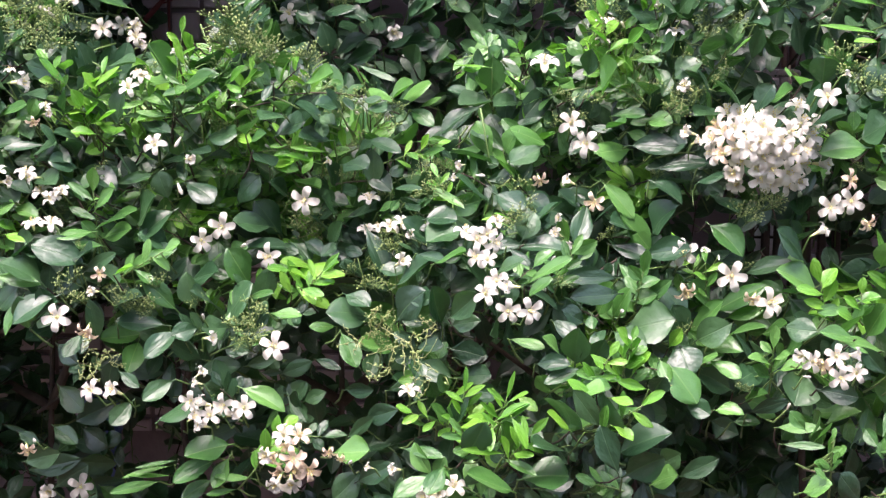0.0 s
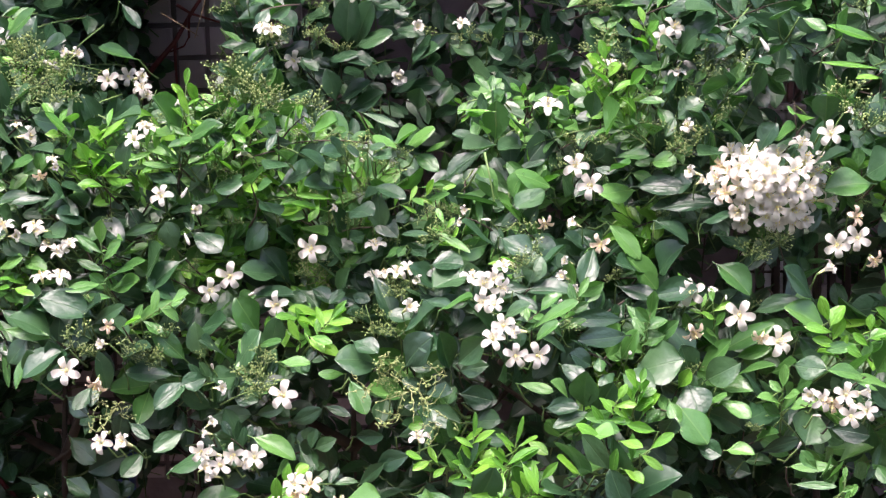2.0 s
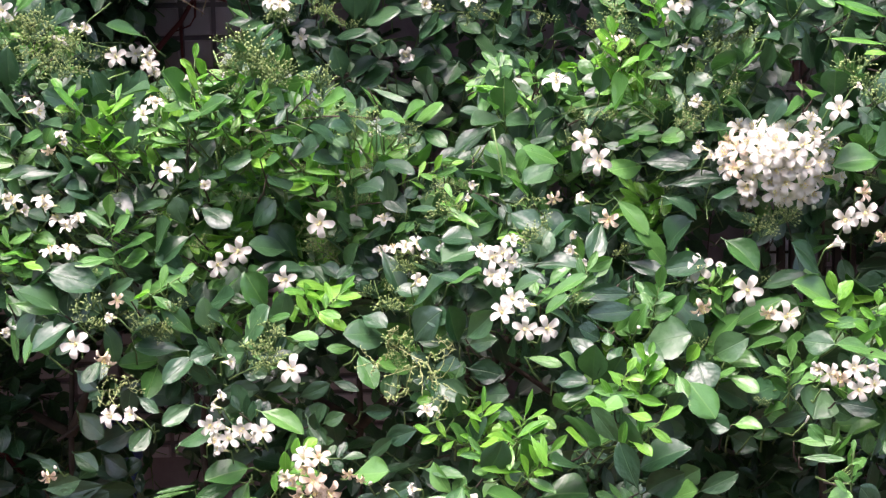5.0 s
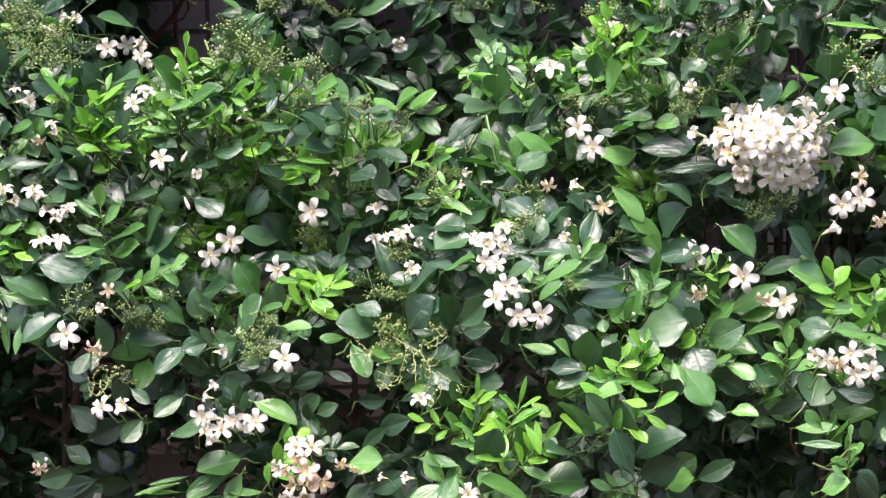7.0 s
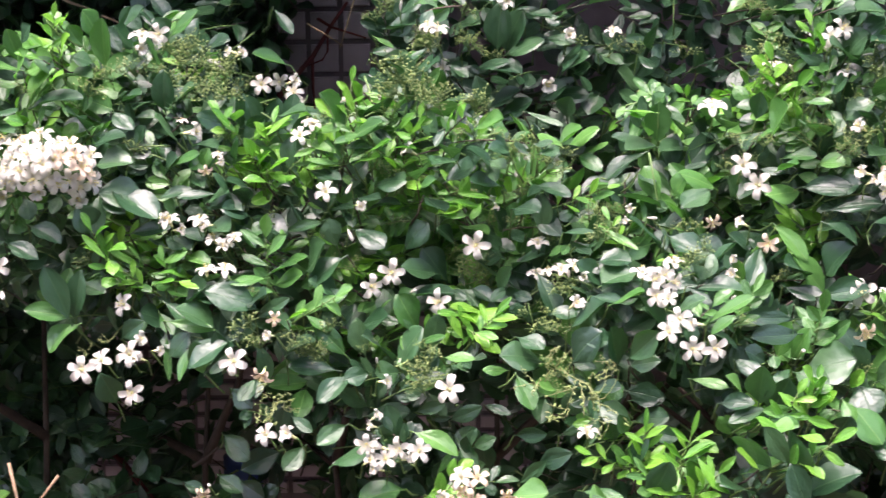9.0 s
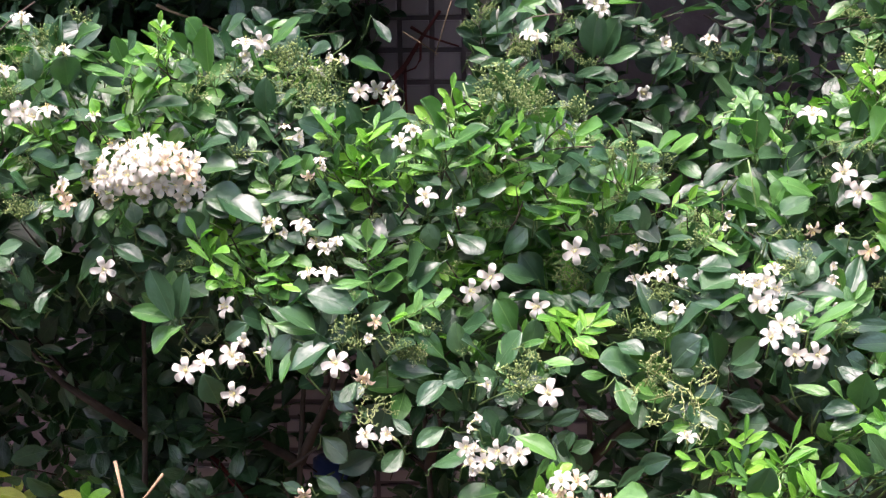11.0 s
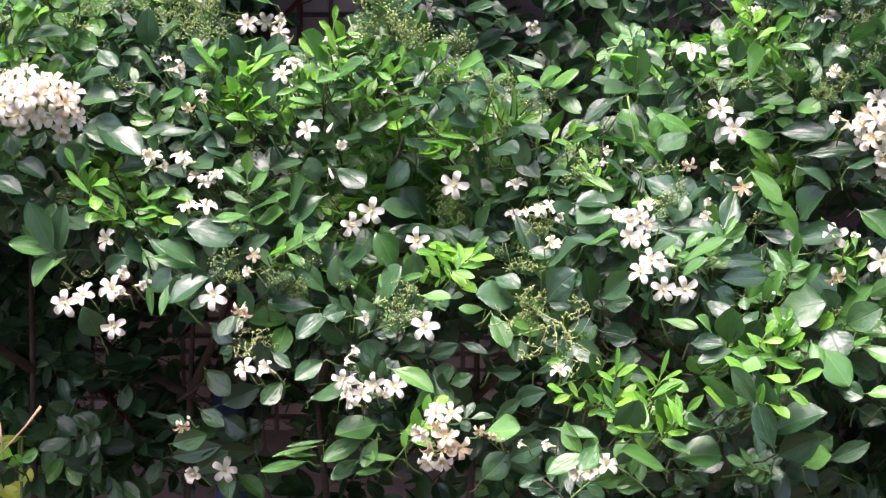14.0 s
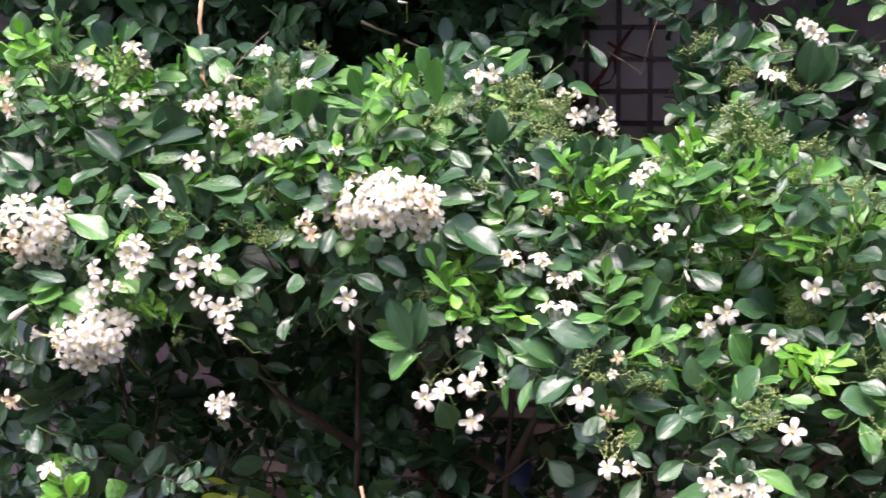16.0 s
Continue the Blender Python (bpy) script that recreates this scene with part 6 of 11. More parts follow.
leaf(mid, 'y', 0.005, 1.151, 1.175, 0.020, 1.127, 1.200, 0.005, 8)
leaf(mid, 'd', 0.007, 1.140, 1.163, 0.015, 1.127, 1.189, 0.012, -31)
leaf(mid, 'd', 0.024, 1.161, 1.184, 0.044, 1.149, 1.183, 0.015, 6)
leaf(mid, 'd', 0.014, 1.177, 1.190, 0.036, 1.161, 1.197, 0.014, -22)
leaf(right, 'm', 0.051, 1.125, 1.233, 0.074, 1.109, 1.232, 0.008, 17)
leaf(right, 'd', 0.070, 1.110, 1.218, 0.090, 1.097, 1.223, 0.012, -4)
leaf(right, 'd', 0.102, 1.106, 1.215, 0.074, 1.096, 1.209, 0.011, 14)
leaf(right, 'd', 0.094, 1.089, 1.173, 0.089, 1.066, 1.210, 0.020, 1, 2.1)
leaf(right, 'd', 0.115, 1.087, 1.171, 0.112, 1.069, 1.206, 0.023, -4, 2.1)
leaf(right, 'm', 0.085, 1.087, 1.172, 0.108, 1.068, 1.185, 0.008, -12)
leaf(right, 'd', 0.129, 1.087, 1.157, 0.156, 1.069, 1.183, 0.018, 9, 2.1)
leaf(right, 'd', 0.136, 1.101, 1.135, 0.162, 1.078, 1.157, 0.021, 3)
leaf(right, 'm', 0.156, 1.105, 1.127, 0.170, 1.091, 1.141, 0.013, -6)
leaf(right, 'd', 0.185, 1.154, 1.117, 0.210, 1.141, 1.134, 0.016, -2)
leaf(right, 'y', 0.106, 1.086, 1.173, 0.132, 1.065, 1.183, 0.005, -19)
leaf(right, 'm', 0.114, 1.084, 1.182, 0.139, 1.064, 1.199, 0.005, -10)
leaf(right, 'm', 0.174, 1.141, 1.207, 0.194, 1.127, 1.186, 0.029, -10)
leaf(right, 'm', 0.165, 1.141, 1.213, 0.171, 1.127, 1.200, 0.011, 20)
leaf(right, 'd', 0.182, 1.170, 1.219, 0.187, 1.147, 1.203, 0.024, 9)
leaf(right, 'm', 0.195, 1.177, 1.200, 0.208, 1.156, 1.217, 0.008, -17)
leaf(right, 'm', 0.213, 1.184, 1.212, 0.230, 1.170, 1.218, 0.011, -3)
leaf(right, 'm', 0.208, 1.167, 1.205, 0.229, 1.151, 1.198, 0.012, 7)
leaf(right, 'm', 0.209, 1.144, 1.173, 0.226, 1.132, 1.177, 0.008, -6)
leaf(right, 'm', 0.232, 1.190, 1.150, 0.250, 1.181, 1.154, 0.009, 5)
leaf(right, 'm', 0.242, 1.056, 1.173, 0.269, 1.045, 1.174, 0.006, 15)
leaf(right, 'm', 0.255, 1.131, 1.163, 0.282, 1.114, 1.169, 0.008, 6)
leaf(right, 'm', 0.237, 1.175, 1.171, 0.245, 1.153, 1.187, 0.008, 6)
leaf(right, 'd', 0.240, 1.168, 1.164, 0.264, 1.149, 1.178, 0.011, 6)
leaf(right, 'd', 0.280, 1.160, 1.198, 0.269, 1.138, 1.179, 0.031, -10)
leaf(right, 'd', 0.281, 1.114, 1.197, 0.304, 1.097, 1.196, 0.016, 7)
leaf(right, 'd', 0.222, 1.234, 1.138, 0.237, 1.215, 1.133, 0.016, 17)
leaf(right, 'd', 0.290, 1.030, 1.141, 0.276, 1.012, 1.162, 0.015, 5)
leaf(right, 'm', 0.248, 1.020, 1.150, 0.260, 1.005, 1.162, 0.010, 9)
leaf(right, 'm', 0.266, 1.188, 1.199, 0.258, 1.175, 1.218, 0.008, -8)
leaf(right, 'm', 0.272, 1.198, 1.201, 0.282, 1.184, 1.221, 0.007, -1)
leaf(right, 'm', 0.255, 1.179, 1.197, 0.245, 1.165, 1.210, 0.006, 11)
leaf(right, 'm', 0.262, 1.166, 1.199, 0.276, 1.152, 1.209, 0.008, -7)
leaf(right, 'm', 0.330, 1.136, 1.222, 0.299, 1.113, 1.236, 0.010, 2)
leaf(right, 'd', 0.331, 1.123, 1.207, 0.312, 1.115, 1.227, 0.015, -20)
leaf(right, 'd', 0.236, 1.232, 1.189, 0.253, 1.221, 1.167, 0.021, 9)
leaf(right, 'd', 0.234, 1.218, 1.169, 0.209, 1.196, 1.189, 0.019, 13)
leaf(left, 'd', -0.751, 1.333, 1.520, -0.756, 1.322, 1.548, 0.019, 7, 2.1)
leaf(left, 'd', -0.777, 1.334, 1.549, -0.757, 1.312, 1.554, 0.011, 4)
leaf(left, 'd', -0.800, 1.323, 1.528, -0.788, 1.311, 1.558, 0.018, 0, 2.1)
leaf(left, 'd', -0.793, 1.332, 1.518, -0.763, 1.309, 1.531, 0.012, 9)
leaf(left, 'm', -0.712, 1.340, 1.496, -0.678, 1.324, 1.499, 0.013, 5)
leaf(left, 'd', -0.721, 1.329, 1.514, -0.701, 1.320, 1.539, 0.023, 1)
leaf(left, 'm', -0.678, 1.333, 1.526, -0.659, 1.318, 1.512, 0.010, 9)
leaf(left, 'd', -0.829, 1.323, 1.527, -0.832, 1.311, 1.556, 0.023, -21)
leaf(left, 'd', -0.750, 1.334, 1.507, -0.757, 1.315, 1.524, 0.013, 13)
leaf(left, 'd', -0.783, 1.335, 1.473, -0.753, 1.320, 1.481, 0.023, -1, 2.1)
leaf(left, 'd', -0.694, 1.336, 1.442, -0.700, 1.320, 1.470, 0.028, -10)
leaf(left, 'd', -0.697, 1.318, 1.435, -0.654, 1.309, 1.436, 0.013, -8)
leaf(left, 'd', -0.712, 1.325, 1.434, -0.658, 1.313, 1.445, 0.018, 6)
leaf(left, 'd', -0.732, 1.340, 1.451, -0.699, 1.320, 1.462, 0.019, 3)
leaf(left, 'd', -0.856, 1.323, 1.442, -0.808, 1.306, 1.458, 0.015, 1, 2.1)
leaf(left, 'd', -0.811, 1.327, 1.441, -0.804, 1.319, 1.460, 0.017, 15)
leaf(left, 'd', -0.779, 1.331, 1.448, -0.742, 1.315, 1.425, 0.023, 0)
leaf(left, 'd', -0.751, 1.333, 1.439, -0.720, 1.323, 1.451, 0.015, -8, 2.1)
leaf(left, 'd', -0.727, 1.336, 1.442, -0.710, 1.314, 1.422, 0.013, -3)
leaf(left, 'd', -0.747, 1.336, 1.419, -0.718, 1.314, 1.441, 0.016, -1)
leaf(left, 'd', -0.719, 1.320, 1.418, -0.677, 1.307, 1.431, 0.015, 6)
leaf(left, 'd', -0.593, 1.316, 1.463, -0.590, 1.306, 1.492, 0.023, -1)
leaf(left, 'd', -0.575, 1.329, 1.499, -0.569, 1.317, 1.522, 0.013, -7)
leaf(left, 'd', -0.613, 1.305, 1.456, -0.582, 1.295, 1.463, 0.012, 5)
leaf(left, 'd', -0.583, 1.313, 1.448, -0.562, 1.298, 1.459, 0.016, 0)
leaf(left, 'd', -0.854, 1.315, 1.428, -0.824, 1.304, 1.411, 0.021, -14)
leaf(left, 'd', -0.618, 1.304, 1.428, -0.605, 1.286, 1.444, 0.011, -8)
leaf(left, 'd', -0.572, 1.335, 1.494, -0.568, 1.321, 1.520, 0.020, 14, 2.1)
leaf(left, 'm', -0.562, 1.343, 1.499, -0.541, 1.328, 1.516, 0.013, 2)
leaf(left, 'm', -0.517, 1.350, 1.476, -0.524, 1.337, 1.504, 0.015, -11)
leaf(left, 'd', -0.516, 1.353, 1.491, -0.508, 1.343, 1.508, 0.015, 3)
leaf(left, 'd', -0.533, 1.344, 1.483, -0.538, 1.322, 1.498, 0.016, 9)
leaf(left, 'm', -0.462, 1.403, 1.499, -0.467, 1.389, 1.521, 0.018, 21)
leaf(left, 'm', -0.469, 1.380, 1.489, -0.481, 1.372, 1.507, 0.016, -20)
leaf(left, 'm', -0.451, 1.391, 1.468, -0.450, 1.381, 1.514, 0.023, -10)
leaf(left, 'd', -0.425, 1.385, 1.486, -0.436, 1.372, 1.506, 0.017, 17)
leaf(left, 'd', -0.431, 1.376, 1.466, -0.412, 1.365, 1.480, 0.011, 1)
leaf(left, 'd', -0.378, 1.380, 1.471, -0.364, 1.365, 1.484, 0.016, 2)
leaf(left, 'm', -0.538, 1.333, 1.481, -0.561, 1.322, 1.491, 0.010, 4)
leaf(left, 'm', -0.511, 1.329, 1.468, -0.536, 1.316, 1.477, 0.011, 13)
leaf(left, 'd', -0.563, 1.322, 1.460, -0.560, 1.306, 1.486, 0.021, -15, 2.1)
leaf(left, 'd', -0.542, 1.311, 1.440, -0.525, 1.295, 1.467, 0.019, -6)
leaf(left, 'm', -0.503, 1.330, 1.442, -0.489, 1.319, 1.471, 0.019, -14)
leaf(left, 'd', -0.557, 1.307, 1.441, -0.578, 1.298, 1.458, 0.018, 3, 2.1)
leaf(left, 'd', -0.496, 1.317, 1.436, -0.455, 1.305, 1.453, 0.018, -3, 2.1)
leaf(left, 'd', -0.479, 1.356, 1.461, -0.456, 1.341, 1.469, 0.016, -6, 2.1)
leaf(left, 'd', -0.391, 1.361, 1.429, -0.389, 1.342, 1.462, 0.019, 17)
leaf(left, 'd', -0.428, 1.353, 1.439, -0.406, 1.338, 1.444, 0.010, -9)
leaf(left, 'd', -0.451, 1.318, 1.416, -0.454, 1.295, 1.438, 0.019, -1)
leaf(left, 'd', -0.528, 1.294, 1.429, -0.503, 1.282, 1.439, 0.011, -23)
leaf(left, 'd', -0.554, 1.294, 1.438, -0.528, 1.279, 1.430, 0.014, 9)
leaf(left, 'd', -0.431, 1.334, 1.429, -0.411, 1.317, 1.418, 0.014, -4)
leaf(left, 'd', -0.755, 1.312, 1.412, -0.787, 1.302, 1.394, 0.018, 9, 2.1)
leaf(left, 'd', -0.819, 1.306, 1.366, -0.815, 1.287, 1.391, 0.020, 5, 2.1)
leaf(left, 'm', -0.779, 1.275, 1.374, -0.734, 1.261, 1.358, 0.024, -3)
leaf(left, 'd', -0.761, 1.272, 1.329, -0.725, 1.255, 1.357, 0.024, -2, 2.1)
leaf(left, 'd', -0.707, 1.290, 1.388, -0.732, 1.279, 1.397, 0.014, -2, 2.1)
leaf(left, 'd', -0.667, 1.280, 1.381, -0.676, 1.270, 1.412, 0.015, -4)
leaf(left, 'd', -0.665, 1.293, 1.398, -0.615, 1.279, 1.405, 0.016, 4, 2.1)
leaf(left, 'd', -0.612, 1.280, 1.367, -0.627, 1.266, 1.378, 0.021, 6, 2.1)
leaf(left, 'd', -0.562, 1.287, 1.391, -0.580, 1.270, 1.402, 0.013, -12)
leaf(left, 'd', -0.576, 1.285, 1.327, -0.578, 1.268, 1.346, 0.019, 0)
leaf(left, 'd', -0.640, 1.347, 1.329, -0.591, 1.327, 1.315, 0.021, -6)
leaf(left, 'd', -0.568, 1.289, 1.360, -0.578, 1.275, 1.353, 0.011, 2)
leaf(left, 'd', -0.826, 1.293, 1.295, -0.841, 1.270, 1.304, 0.022, 17)
leaf(left, 'm', -0.818, 1.281, 1.300, -0.791, 1.268, 1.315, 0.014, 5)
leaf(left, 'm', -0.818, 1.284, 1.292, -0.781, 1.263, 1.304, 0.017, -2)
leaf(left, 'm', -0.787, 1.278, 1.297, -0.751, 1.258, 1.294, 0.023, -15)
leaf(left, 'm', -0.789, 1.277, 1.290, -0.786, 1.258, 1.269, 0.016, 7)
leaf(left, 'd', -0.830, 1.277, 1.277, -0.842, 1.266, 1.289, 0.018, 7)
leaf(left, 'd', -0.712, 1.266, 1.297, -0.686, 1.247, 1.322, 0.022, 6)
leaf(left, 'm', -0.733, 1.277, 1.320, -0.710, 1.255, 1.312, 0.022, 12)
leaf(left, 'd', -0.819, 1.279, 1.320, -0.778, 1.261, 1.318, 0.011, 3)
leaf(left, 'd', -0.665, 1.272, 1.358, -0.642, 1.249, 1.355, 0.013, -6)
leaf(left, 'd', -0.645, 1.275, 1.343, -0.623, 1.262, 1.352, 0.013, 1)
leaf(left, 'd', -0.622, 1.279, 1.310, -0.602, 1.264, 1.305, 0.014, 9)
leaf(left, 'd', -0.426, 1.295, 1.368, -0.381, 1.278, 1.343, 0.024, -1, 2.1)
leaf(left, 'd', -0.438, 1.298, 1.386, -0.409, 1.284, 1.395, 0.019, 20, 2.1)
leaf(left, 'd', -0.442, 1.304, 1.403, -0.416, 1.294, 1.416, 0.016, -4, 2.1)
leaf(left, 'd', -0.437, 1.301, 1.360, -0.439, 1.281, 1.327, 0.021, 9)
leaf(left, 'd', -0.522, 1.283, 1.405, -0.537, 1.267, 1.407, 0.019, -5)
leaf(left, 'd', -0.564, 1.288, 1.386, -0.534, 1.268, 1.387, 0.015, 18)
leaf(left, 'm', -0.509, 1.280, 1.355, -0.521, 1.268, 1.338, 0.019, 21)
leaf(left, 'd', -0.495, 1.278, 1.360, -0.490, 1.269, 1.344, 0.018, 6)
leaf(left, 'd', -0.464, 1.277, 1.361, -0.470, 1.268, 1.347, 0.013, -12)
leaf(left, 'd', -0.544, 1.286, 1.315, -0.521, 1.265, 1.336, 0.012, 1, 2.1)
leaf(left, 'd', -0.546, 1.283, 1.289, -0.519, 1.267, 1.326, 0.017, 27, 2.1)
leaf(left, 'd', -0.570, 1.292, 1.394, -0.551, 1.279, 1.393, 0.014, -3)
leaf(left, 'd', -0.385, 1.299, 1.357, -0.354, 1.290, 1.367, 0.011, -2)
leaf(left, 'd', -0.569, 1.281, 1.281, -0.550, 1.263, 1.292, 0.019, -4)
leaf(left, 'd', -0.749, 1.444, 1.112, -0.764, 1.427, 1.086, 0.027, 22)
leaf(left, 'd', -0.815, 1.274, 1.172, -0.809, 1.262, 1.151, 0.022, 17)
leaf(left, 'd', -0.634, 1.397, 1.199, -0.649, 1.380, 1.217, 0.017, 12)
leaf(left, 'd', -0.630, 1.401, 1.209, -0.599, 1.381, 1.210, 0.010, -10)
leaf(left, 'd', -0.372, 1.257, 1.272, -0.341, 1.244, 1.253, 0.015, -8)
leaf(left, 'm', -0.383, 1.280, 1.260, -0.368, 1.263, 1.246, 0.011, -5)
leaf(left, 'm', -0.399, 1.299, 1.260, -0.401, 1.287, 1.245, 0.008, 0)
leaf(left, 'm', -0.376, 1.269, 1.243, -0.373, 1.261, 1.205, 0.008, -2)
leaf(left, 'd', -0.460, 1.273, 1.257, -0.477, 1.263, 1.303, 0.024, -5)
leaf(left, 'd', -0.456, 1.277, 1.257, -0.449, 1.262, 1.297, 0.020, -3)
leaf(left, 'm', -0.459, 1.277, 1.259, -0.496, 1.266, 1.266, 0.019, -16)
leaf(left, 'm', -0.454, 1.276, 1.251, -0.480, 1.265, 1.238, 0.021, 13)
leaf(left, 'm', -0.366, 1.237, 1.260, -0.327, 1.225, 1.256, 0.013, 26)
leaf(left, 'd', -0.381, 1.296, 1.250, -0.393, 1.273, 1.265, 0.014, 17)
leaf(left, 'd', -0.395, 1.298, 1.354, -0.426, 1.276, 1.369, 0.025, -16)
leaf(left, 'd', -0.442, 1.292, 1.327, -0.447, 1.279, 1.351, 0.021, 0)
leaf(left, 'm', -0.403, 1.293, 1.300, -0.425, 1.274, 1.315, 0.007, 1)
leaf(left, 'm', -0.400, 1.301, 1.289, -0.423, 1.283, 1.288, 0.008, 1)
leaf(left, 'm', -0.400, 1.292, 1.303, -0.405, 1.276, 1.319, 0.007, 7)
leaf(left, 'm', -0.409, 1.293, 1.285, -0.390, 1.278, 1.282, 0.006, -4)
leaf(mid, 'm', -0.287, 1.249, 1.294, -0.313, 1.235, 1.294, 0.010, 18)
leaf(mid, 'm', -0.277, 1.281, 1.302, -0.253, 1.267, 1.309, 0.008, 3)
leaf(mid, 'd', -0.276, 1.292, 1.328, -0.243, 1.280, 1.336, 0.011, 21)
leaf(left, 'd', -0.316, 1.211, 1.236, -0.320, 1.200, 1.257, 0.013, -6)
leaf(left, 'd', -0.356, 1.258, 1.271, -0.331, 1.237, 1.289, 0.016, 6)
leaf(mid, 'd', -0.286, 1.280, 1.336, -0.304, 1.272, 1.330, 0.012, 15)
leaf(left, 'd', -0.342, 1.290, 1.350, -0.313, 1.268, 1.357, 0.014, -7)
leaf(left, 'd', -0.409, 1.298, 1.327, -0.375, 1.284, 1.336, 0.014, 14)
leaf(left, 'd', -0.377, 1.292, 1.325, -0.353, 1.270, 1.315, 0.016, -1)
leaf(mid, 'd', -0.248, 1.273, 1.264, -0.226, 1.258, 1.281, 0.016, -13)
leaf(mid, 'd', -0.300, 1.239, 1.274, -0.282, 1.221, 1.284, 0.013, 0)
leaf(mid, 'd', -0.228, 1.274, 1.274, -0.246, 1.262, 1.295, 0.019, 22)
leaf(left, 'd', -0.370, 1.257, 1.227, -0.355, 1.249, 1.248, 0.021, -11)
leaf(left, 'd', -0.334, 1.217, 1.221, -0.336, 1.196, 1.248, 0.015, 7)
leaf(left, 'm', -0.346, 1.242, 1.240, -0.360, 1.226, 1.214, 0.010, 31)
leaf(left, 'd', -0.492, 1.280, 1.336, -0.464, 1.266, 1.328, 0.016, 0)
leaf(left, 'd', -0.511, 1.276, 1.322, -0.483, 1.265, 1.313, 0.016, 4)
leaf(left, 'd', -0.452, 1.288, 1.286, -0.429, 1.275, 1.278, 0.016, 3)
leaf(left, 'd', -0.311, 1.215, 1.207, -0.293, 1.196, 1.197, 0.015, 16)
leaf(left, 'd', -0.423, 1.278, 1.183, -0.429, 1.257, 1.207, 0.018, 8)
leaf(mid, 'd', -0.254, 1.222, 1.158, -0.269, 1.207, 1.143, 0.017, -5)
leaf(left, 'd', -0.373, 1.329, 1.073, -0.336, 1.305, 1.088, 0.021, 11)
leaf(left, 'd', -0.377, 1.326, 1.100, -0.356, 1.311, 1.094, 0.011, -13)
leaf(left, 'd', -0.341, 1.332, 1.141, -0.317, 1.312, 1.125, 0.022, 9)
leaf(left, 'd', -0.346, 1.328, 1.105, -0.322, 1.311, 1.094, 0.016, -13)
leaf(rear, 'd', -0.170, 1.526, 1.516, -0.160, 1.511, 1.543, 0.022, 0)
leaf(rear, 'd', -0.150, 1.527, 1.512, -0.151, 1.513, 1.538, 0.018, -4)
leaf(rear, 'd', -0.175, 1.523, 1.513, -0.158, 1.512, 1.508, 0.012, -4)
leaf(rear, 'd', -0.143, 1.521, 1.545, -0.128, 1.501, 1.527, 0.012, 7)
leaf(rear, 'd', -0.206, 1.526, 1.504, -0.176, 1.503, 1.505, 0.022, -6)
leaf(rear, 'd', -0.136, 1.526, 1.507, -0.117, 1.509, 1.512, 0.014, -3)
leaf(rear, 'd', -0.131, 1.515, 1.481, -0.118, 1.498, 1.497, 0.014, 10)
leaf(rear, 'd', -0.097, 1.525, 1.481, -0.094, 1.506, 1.524, 0.027, 0)
leaf(rear, 'd', -0.078, 1.535, 1.522, -0.055, 1.517, 1.514, 0.014, 12)
leaf(rear, 'd', -0.086, 1.519, 1.478, -0.055, 1.499, 1.494, 0.018, 1)
leaf(rear, 'd', -0.058, 1.529, 1.492, -0.026, 1.520, 1.496, 0.015, 1)
leaf(rear, 'd', -0.114, 1.515, 1.465, -0.087, 1.500, 1.474, 0.014, -9)
leaf(rear, 'd', -0.141, 1.519, 1.467, -0.133, 1.507, 1.457, 0.011, -1)
leaf(rear, 'd', -0.132, 1.525, 1.465, -0.115, 1.514, 1.460, 0.014, 11)
leaf(rear, 'd', -0.110, 1.518, 1.425, -0.115, 1.506, 1.455, 0.019, -1)
leaf(rear, 'd', -0.106, 1.525, 1.424, -0.073, 1.517, 1.442, 0.018, -8)
leaf(rear, 'd', -0.100, 1.531, 1.412, -0.062, 1.516, 1.432, 0.019, 17)
leaf(rear, 'd', -0.150, 1.529, 1.407, -0.146, 1.513, 1.441, 0.016, 10)
leaf(rear, 'd', -0.084, 1.523, 1.414, -0.055, 1.500, 1.405, 0.006, -9)
leaf(rear, 'd', -0.056, 1.533, 1.432, -0.027, 1.521, 1.448, 0.019, 7)
leaf(rear, 'd', -0.029, 1.524, 1.415, -0.025, 1.513, 1.436, 0.019, 9)
leaf(rear, 'd', -0.033, 1.525, 1.469, -0.022, 1.509, 1.482, 0.025, 1)
leaf(rear, 'd', -0.204, 1.515, 1.456, -0.218, 1.498, 1.464, 0.012, -5)
leaf(rear, 'd', -0.179, 1.530, 1.449, -0.168, 1.512, 1.460, 0.014, 0)
leaf(rear, 'm', -0.217, 1.513, 1.496, -0.197, 1.494, 1.486, 0.005, -8)
leaf(rear, 'd', -0.220, 1.523, 1.481, -0.191, 1.514, 1.482, 0.015, 14)
leaf(rear, 'm', -0.134, 1.525, 1.551, -0.115, 1.513, 1.541, 0.007, 8)
leaf(rear, 'd', -0.165, 1.517, 1.543, -0.157, 1.502, 1.558, 0.014, 9)
leaf(rear, 'd', -0.190, 1.513, 1.518, -0.175, 1.504, 1.533, 0.014, 1)
leaf(rear, 'm', -0.053, 1.527, 1.535, -0.081, 1.504, 1.532, 0.010, 14)
leaf(rear, 'd', -0.050, 1.524, 1.516, -0.038, 1.511, 1.509, 0.013, 7)
leaf(left, 'd', -0.403, 1.401, 1.499, -0.409, 1.380, 1.518, 0.021, 0)
leaf(left, 'm', -0.393, 1.395, 1.496, -0.362, 1.380, 1.519, 0.014, 11)
leaf(left, 'd', -0.353, 1.366, 1.483, -0.336, 1.352, 1.497, 0.015, -3)
leaf(left, 'd', -0.381, 1.348, 1.437, -0.356, 1.336, 1.452, 0.013, -14)
